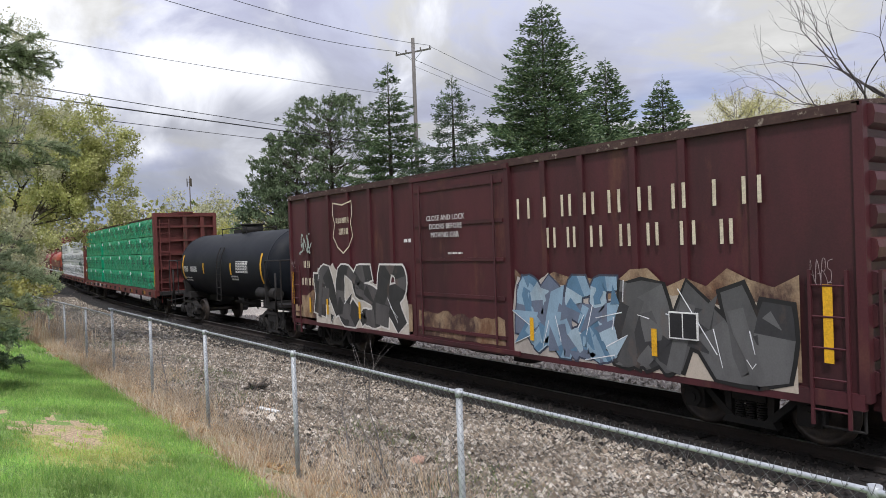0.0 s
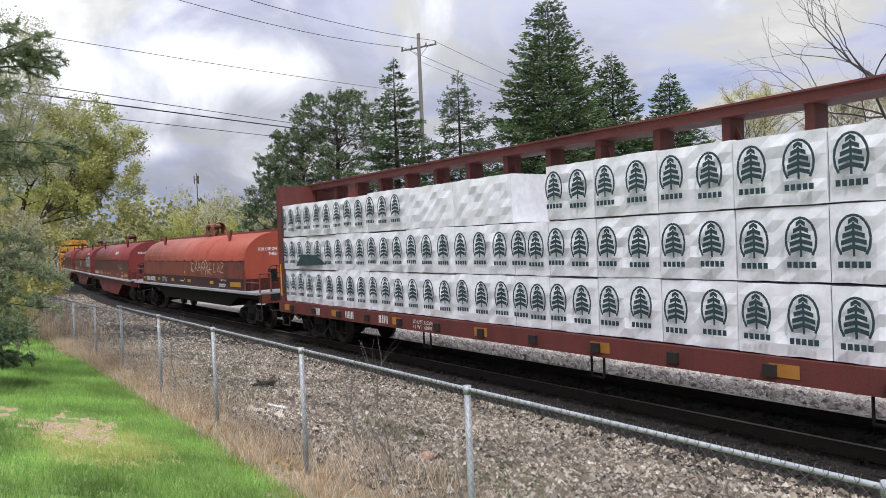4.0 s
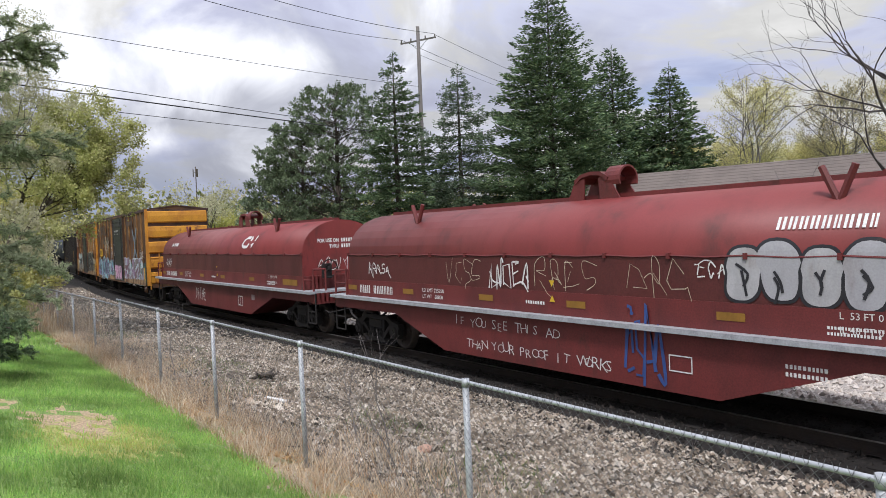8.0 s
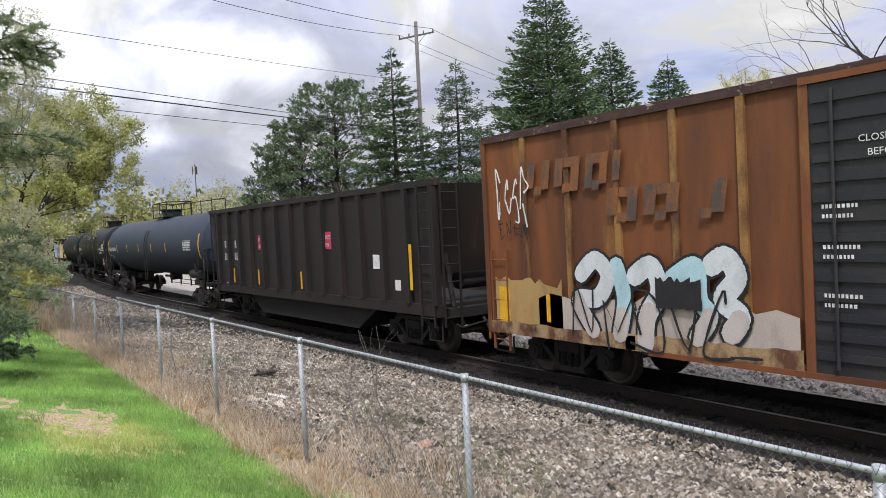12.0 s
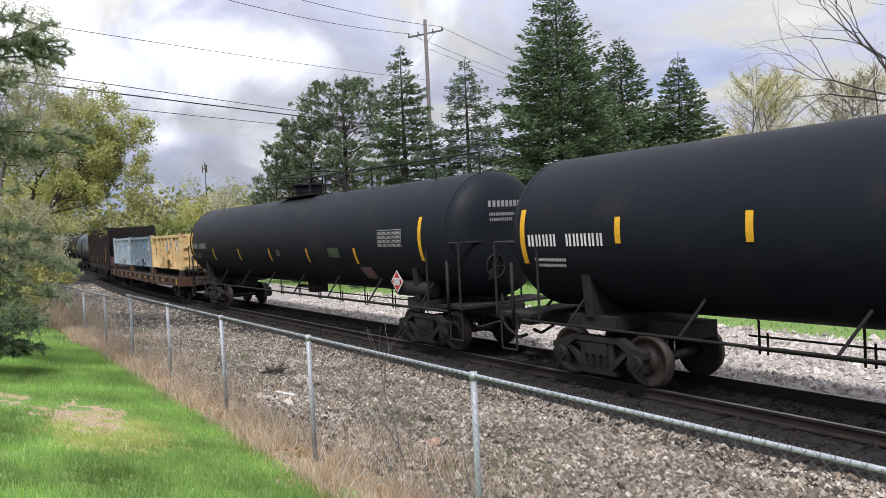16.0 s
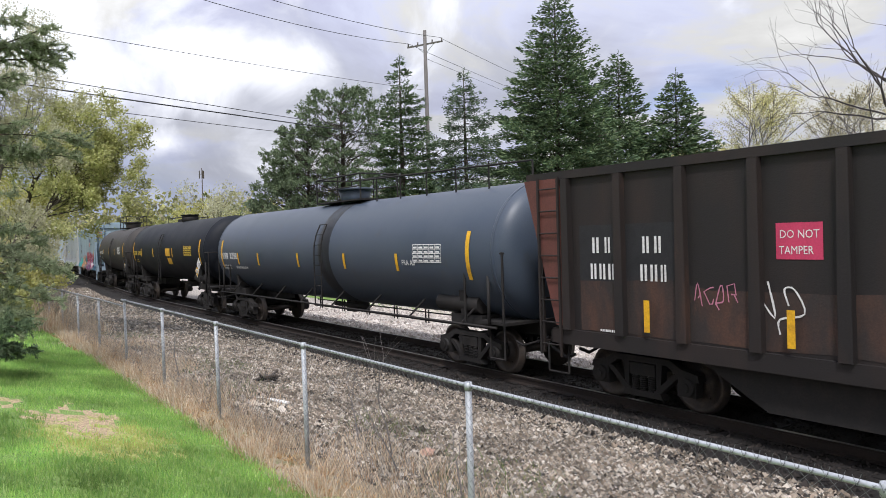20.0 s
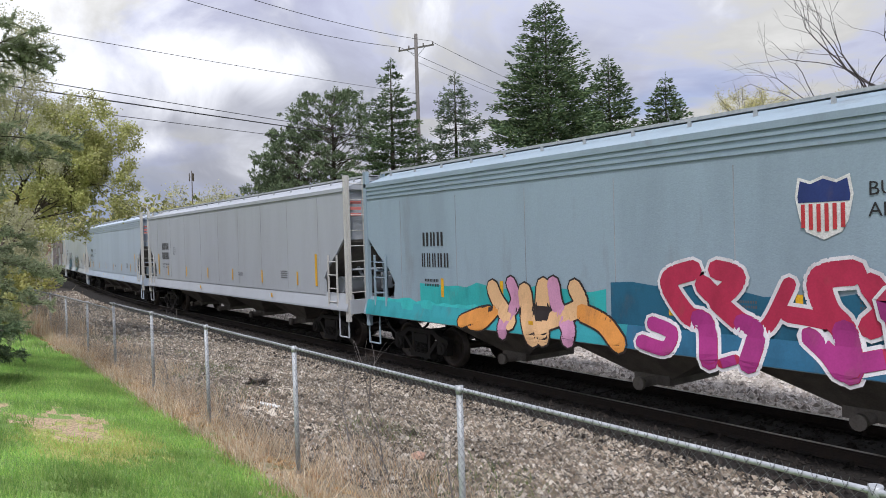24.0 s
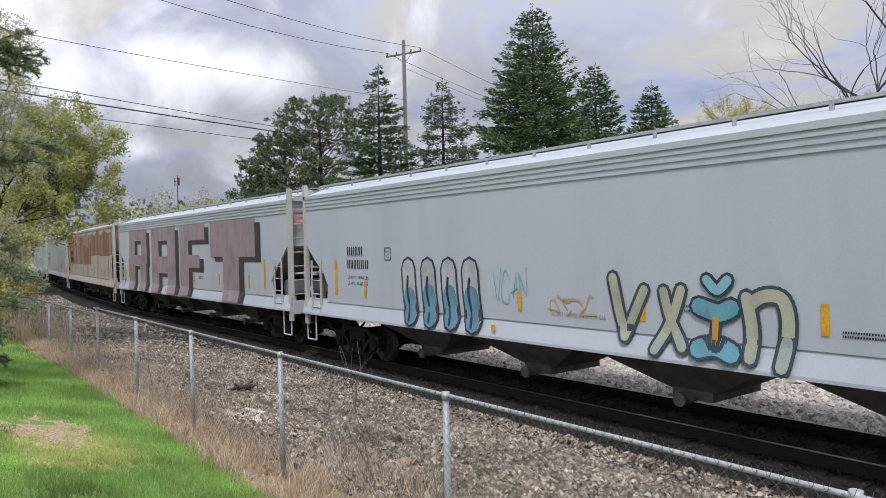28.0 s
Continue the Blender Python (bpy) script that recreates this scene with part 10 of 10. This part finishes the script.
    brake_wheel(car, half - 0.02, -0.2, 1.95, fm)
    # hopper bays under the sill
    w = (2 * tc - 2.3) / bays
    h0 = None
    for k in range(bays):
        x = -tc + 1.15 + w * (k + 0.5)
        if h0 is None:
            bm = bmesh.new()
            q = [(-w / 2 + 0.05, Z + 0.05), (w / 2 - 0.05, Z + 0.05), (0.34, 0.50), (-0.34, 0.50)]
            a = [bm.verts.new((px, -1.36 if pz > 1 else -0.62, pz)) for px, pz in q]
            b = [bm.verts.new((px, 1.36 if pz > 1 else 0.62, pz)) for px, pz in q]
            for j in range(4):
                bm.faces.new((a[j], b[j], b[(j + 1) % 4], a[(j + 1) % 4]))
            bm.faces.new(a); bm.faces.new(b[::-1])
            bmesh.ops.recalc_face_normals(bm, faces=bm.faces)
            h0 = part("hopper_bay", bm, chute or M["hop_dirt"], car, "grimy discharge hopper"); h0.matrix_basis = pose(x, 0, 0)
            bm = bmesh.new()
            tube(bm, (0, -1.0, 0.45), (0, 1.0, 0.45), 0.085, n=12); tube(bm, (0, -1.06, 0.45), (0, -0.98, 0.45), 0.11, n=12); box(bm, -0.36, 0.36, -0.7, 0.7, 0.40, 0.56)
            g0 = part("outlet_gate", bm, M["hop_dirt"], h0)
        else:
            hh = share("hopper_bay", h0, car, pose(x, 0, 0), "grimy discharge hopper")
            share("outlet_gate", g0, hh, Matrix.Identity(4))
    SS = flat(-W - 0.034)
    stripes(car, (xe - 1.75,), 1.72, 2.62, 0.13, SS)
    stripes(car, [-xe + 3.2 + (2 * xe - 6.2) * k / 5 for k in range(6)], 1.70, 2.10, 0.10, SS)
    big = 0.30 if i in (20, 24, 25) else 0.22
    if i != 19:
        xm = -xe + 2.35
        bars(car, xm, 2.45 + big * 1.25, 4, big, M["black"], SS, w=0.66, seed=i); bars(car, xm, 2.40, 4 if i == 20 else 6, big, M["black"], SS, w=0.56, seed=i + 1)
        words(car, "LD LMT 218400 LBS", xm, 2.14, 0.085, M["black"], SS); words(car, "LT WT   56600 LBS", xm, 1.99, 0.085, M["black"], SS)
        bm = bmesh.new(); stroke(bm, [(xm + 1.75, 2.62), (xm + 2.0, 2.62), (xm + 2.0, 2.90), (xm + 1.75, 2.90), (xm + 1.75, 2.62)], 0.02, SS); part("plate_box", bm, M["black"], car)
        words(car, "C", xm + 1.83, 2.66, 0.10, M["black"], SS); words(car, "PLATE", xm + 1.78, 2.81, 0.04, M["black"], SS)
        stripes(car, (-xe + 1.75,), 1.72, 2.62, 0.13, SS)
    bars(car, 2.0, 1.95, 12, 0.045, paint((0.10, 0.10, 0.11)), SS, seed=i + 3, rows=2); bars(car, xe - 4.2, 2.08, 14, 0.042, paint((0.10, 0.10, 0.11)), SS, seed=i + 4, rows=4)
    bm = bmesh.new(); rect(bm, -2.0, -1.88, Z + 0.16, Z + 0.28, flat(-W - 0.11)); rect(bm, 5.0, 5.12, Z + 0.16, Z + 0.28, flat(-W - 0.11)); part("sill_mark", bm, M["yellow"], car)
    bm = bmesh.new()
    for k in range(3):
        v = [bm.verts.new((xe + 0.075, y, z)) for y, z in ((-1.42, 3.62 + 0.16 * k), (-1.10, 3.62 + 0.16 * k), (-1.10, 3.70 + 0.16 * k), (-1.42, 3.70 + 0.16 * k))]
        bm.faces.new(v)
    part("caution_plate", bm, paint((0.62, 0.20, 0.18)), car)
    return car, SS


u, SS = covered_hopper(19, "weathered pale blue covered hopper with bright graffiti", M["hop_up"], 3, "bands", half=7.95, tc=6.35, dark_end=False, seams=7)
bars(u, -5.45, 2.80, 3, 0.30, M["black"], SS, w=0.72, seed=1); bars(u, -5.5, 2.34, 5, 0.30, M["black"], SS, w=0.52, seed=2)
bars(u, -5.4, 2.02, 9, 0.07, M["black"], SS, seed=3, rows=2)
bm = bmesh.new(); poly(bm, [(3.02, 3.60), (3.18, 3.54), (3.34, 3.60), (3.50, 3.54), (3.66, 3.60), (3.70, 3.35), (3.64, 3.05), (3.56, 2.90), (3.34, 2.80), (3.12, 2.90), (3.04, 3.05), (2.98, 3.35)], SS); em = part("emblem", bm, M["white"], u, "blue shield over red and white stripes")
bm = bmesh.new(); poly(bm, [(3.05, 3.55), (3.18, 3.50), (3.34, 3.56), (3.50, 3.50), (3.63, 3.55), (3.665, 3.35), (3.655, 3.27), (3.025, 3.27), (3.015, 3.35)], flat(-1.558)); part("emblem_field", bm, paint((0.02, 0.04, 0.17)), em)
bm = bmesh.new()
for k in range(6):
    rect(bm, 3.06 + 0.098 * k, 3.11 + 0.098 * k, 2.95 + abs(2.5 - k) * 0.025 - 0.06, 3.25, flat(-1.562))
part("emblem_stripe", bm, M["red"], em)
words(u, "BUILDING", 3.86, 3.32, 0.17, M["black"], SS); words(u, "AMERICA", 3.86, 3.07, 0.17, M["black"], SS)
S2 = lambda z: -1.650 + 0.092 * min(1, max(0, (z - 1.17) / 0.39))
bm = bmesh.new(); rect(bm, -7.9, 7.2, 1.14, 1.50, S2); part("paint_band", bm, paint((0.03, 0.30, 0.34)), u)
bm = bmesh.new(); rect(bm, 0.25, 7.9, 1.14, 1.50, lambda z: S2(z) - 0.006); part("paint_band", bm, paint((0.02, 0.12, 0.22)), u)
M["teal"] = paint((0.03, 0.40, 0.40))
patch(u, -7.6, -3.4, 1.2, 1.62, M["teal"], S2, 3); patch(u, -5.6, -0.2, 1.5, 2.05, M["teal"], flat(-1.556), 5); patch(u, -0.1, 6.9, 1.45, 2.20, paint((0.015, 0.11, 0.19)), flat(-1.5565), 4)
UP_PEACH = [([(-3.06, 1.95), (-2.90, 1.70), (-2.53, 1.35)], 0.34),
    ([(-2.14, 1.91), (-2.07, 1.50), (-1.87, 1.11)], 0.36),
    ([(-1.64, 2.02), (-1.69, 1.53), (-1.62, 1.15)], 0.36),
    ([(-0.88, 2.04), (-0.75, 1.74), (-1.24, 1.52), (-1.52, 1.42)], 0.3)]
UP_MAUVE = [([(-2.52, 2.07), (-2.39, 1.73), (-2.70, 1.33), (-2.70, 1.12)], 0.26),
    ([(-1.39, 2.08), (-1.31, 1.71), (-1.01, 1.35), (-0.99, 1.16)], 0.3)]
UP_ORANGE = [([(-4.00, 1.24), (-3.50, 1.41), (-3.18, 1.47)], 0.26),
    ([(-2.97, 1.53), (-3.32, 1.24), (-3.68, 1.21)], 0.22),
    ([(-0.72, 1.63), (-0.24, 1.48), (0.12, 1.19)], 0.3)]
UP_RED = [([(1.46, 2.39), (1.03, 2.21), (1.36, 1.73), (1.65, 1.63), (1.75, 1.13)], 0.30),
    ([(0.73, 1.56), (1.09, 1.45), (1.00, 1.21), (0.56, 1.27)], 0.22),
    ([(1.85, 2.40), (2.15, 2.30), (1.87, 2.02), (1.63, 2.18)], 0.29),
    ([(1.84, 1.95), (2.17, 1.70), (2.42, 1.56), (2.35, 1.15)], 0.29),
    ([(2.89, 2.23), (2.61, 1.70), (2.39, 1.55)], 0.19),
    ([(3.68, 2.40), (3.29, 2.31), (3.36, 1.93), (3.57, 1.67), (3.66, 1.20)], 0.32),
    ([(2.86, 1.84), (3.09, 1.82), (3.33, 1.79)], 0.22),
    ([(3.88, 2.26), (4.04, 1.97), (3.87, 1.75)], 0.29),
    ([(3.14, 1.58), (3.40, 1.38), (3.56, 1.19)], 0.24),
    ([(3.74, 1.31), (4.03, 1.40)], 0.24),
    ([(1.95, 1.10), (2.16, 1.18)], 0.14)]
sprayed(u, [(UP_ORANGE, (0.66, 0.27, 0.06)), (UP_PEACH, (0.68, 0.42, 0.22)), (UP_MAUVE, (0.56, 0.27, 0.42))], (0.025, 0.018, 0.018), lambda z: S2(z) - 0.008, 0.035, label="sprayed peach, mauve and orange letters with black rims")
sprayed(u, [(UP_RED, (0.45, 0.025, 0.075))], (0.72, 0.70, 0.73), lambda z: S2(z) - 0.008, 0.05, low=(0.36, 0.03, 0.20), zlow=1.62, label="sprayed crimson letters with white rims")
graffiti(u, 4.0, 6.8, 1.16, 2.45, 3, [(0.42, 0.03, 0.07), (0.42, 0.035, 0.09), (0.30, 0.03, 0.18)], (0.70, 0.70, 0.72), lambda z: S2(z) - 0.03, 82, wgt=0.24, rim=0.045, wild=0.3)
covered_hopper(20, "pale grey covered hopper with yellow reflector strips", M["hop_grey"], 4, "plain", seams=9)
covered_hopper(21, "clean ice-blue covered hopper with banded sides", M["hop_blue"], 4)
h, SS = covered_hopper(22, "off-white covered hopper with two sprayed pieces", M["hop_white"], 4)
S2 = lambda z: -1.650 + 0.092 * min(1, max(0, (z - 1.17) / 0.39))
ROUND = [([(x, 2.42), (x + 0.04, 1.9), (x + 0.12, 1.42)], 0.46) for x in (-4.86, -4.12, -3.40, -2.70)]
HOLES = [([(x - 0.02, 2.25), (x - 0.05, 1.95), (x + 0.04, 1.6), (x + 0.06, 1.3)], 0.05) for x in (-4.84, -4.10, -3.38, -2.68)]
VXIN = [([(0.90, 2.35), (1.02, 1.82), (1.14, 1.45)], 0.17),
    ([(1.14, 1.45), (1.32, 1.83), (1.50, 2.18)], 0.15),
    ([(1.85, 2.17), (1.96, 1.77), (2.18, 1.37)], 0.15),
    ([(2.15, 2.20), (1.99, 1.77), (1.71, 1.29)], 0.15),
    ([(3.17, 2.13), (3.24, 1.72), (3.23, 1.33)], 0.17),
    ([(3.22, 2.04), (3.41, 2.16), (3.66, 2.13), (3.74, 1.80), (3.67, 1.25)], 0.17)]
sprayed(h, [(ROUND, (0.46, 0.49, 0.50))], (0.035, 0.05, 0.065), S2, 0.055, low=(0.13, 0.28, 0.37), zlow=1.85, label="sprayed tall round letters fading from white to blue")
sprayed(h, [(HOLES, (0.035, 0.05, 0.065))], (0.035, 0.05, 0.065), lambda z: S2(z) - 0.02, 0.01, label="dark inner lines of the round letters")
tag(h, -2.0, -1.0, 1.9, 2.4, paint((0.20, 0.45, 0.55)), SS, 92, 0.03, 4); tag(h, -0.6, 0.6, 1.7, 2.0, paint((0.50, 0.36, 0.20)), SS, 93, 0.05, 3)
sprayed(h, [(VXIN, (0.44, 0.45, 0.34))], (0.045, 0.075, 0.085), S2, 0.05, low=(0.36, 0.42, 0.38), zlow=1.5, label="sprayed cream lower-case letters with blue-black rims")
sprayed(h, [([([(2.45, 1.98), (2.75, 1.90), (2.95, 1.98)], 0.24), ([(2.45, 1.38), (2.72, 1.44), (2.96, 1.36)], 0.26)], (0.14, 0.36, 0.44)), ([([(2.58, 2.36), (2.74, 2.22), (2.90, 2.36)], 0.14)], (0.22, 0.48, 0.54)), ([([(2.70, 1.50), (2.72, 1.86)], 0.10)], (0.52, 0.28, 0.06))], (0.035, 0.06, 0.075), lambda z: S2(z) - 0.012, 0.045, label="sprayed blue letter between the cream ones")
words(h, "DO NOT HAMMER ON SIDE OF CAR", -0.5, 1.66, 0.075, paint((0.30, 0.26, 0.24)), SS, squeeze=0.72)
bars(h, 4.4, 1.75, 18, 0.035, M["black"], SS, seed=3, rows=2)
h, SS = covered_hopper(23, "off-white covered hopper with huge mauve block letters", M["hop_white"], 4)
for ch, xa, xb in (("R", -7.95, -4.9), ("A", -4.15, -0.75), ("F", -0.15, 2.75), ("T", 3.35, 7.4)):
    block_letter(h, ch, xa, xb, 1.18, 3.95, (0.33, 0.265, 0.285), (0.055, 0.048, 0.052), S2)
h, SS = covered_hopper(24, "cream covered hopper streaked with rust", M["hop_rust"], 4, "plain", seams=7)
M["rust_run"] = mat("rust_run_down_side", (0.20, 0.085, 0.05), (0.33, 0.25, 0.20), 1.8, fac=(0.42, 0.64), streak=0.12, rough=0.8)
patch(h, -9.2, 9.2, 2.75, 4.25, M["rust_run"], flat(-1.553), 77, "rust_stain")
patch(h, -9.2, 2.0, 2.2, 3.6, M["rust_run"], flat(-1.5545), 78, "rust_stain")
covered_hopper(25, "pale grey covered hopper at the rear", M["hop_grey"], 4, "plain", seams=7)
covered_hopper(26, "off-white covered hopper at the rear", M["hop_white"], 4)

for o in proto_parts + [proto]:
    bpy.data.objects.remove(o)


# ---- what moves: the cars along the track, the wheels on their axles ----
def car_pose(mid, half):
    a, b = on_track(mid + half), on_track(mid - half)
    d = a - b
    c = (a + b) / 2
    return pose(c.x, c.y, 0, 0, 0, math.degrees(math.atan2(d.y, d.x)))


def motions():
    for car, mid0, half, wheels in KEYED:
        walk(car, [(0.5 * i, car_pose(mid0 + SPEED * 0.5 * i, half)) for i in range(57)])
        first = max(0, math.floor((-62 - mid0) / SPEED * FPS))
        last = min(28 * FPS, math.ceil((6 - mid0) / SPEED * FPS))
        if last <= first:
            continue
        for wheel, x, radius in wheels:
            turn = lambda k: pose(x, 0, radius, 0, math.degrees(SPEED * k / FPS / radius) % 360, 0)
            rows = [(k / FPS, turn(k)) for k in range(first, last + 1)]
            if first > 0:
                rows.insert(0, (0.0, turn(first)))
            if last < 28 * FPS:
                rows.append((28.0, turn(last)))
            walk(wheel, rows)


motions()
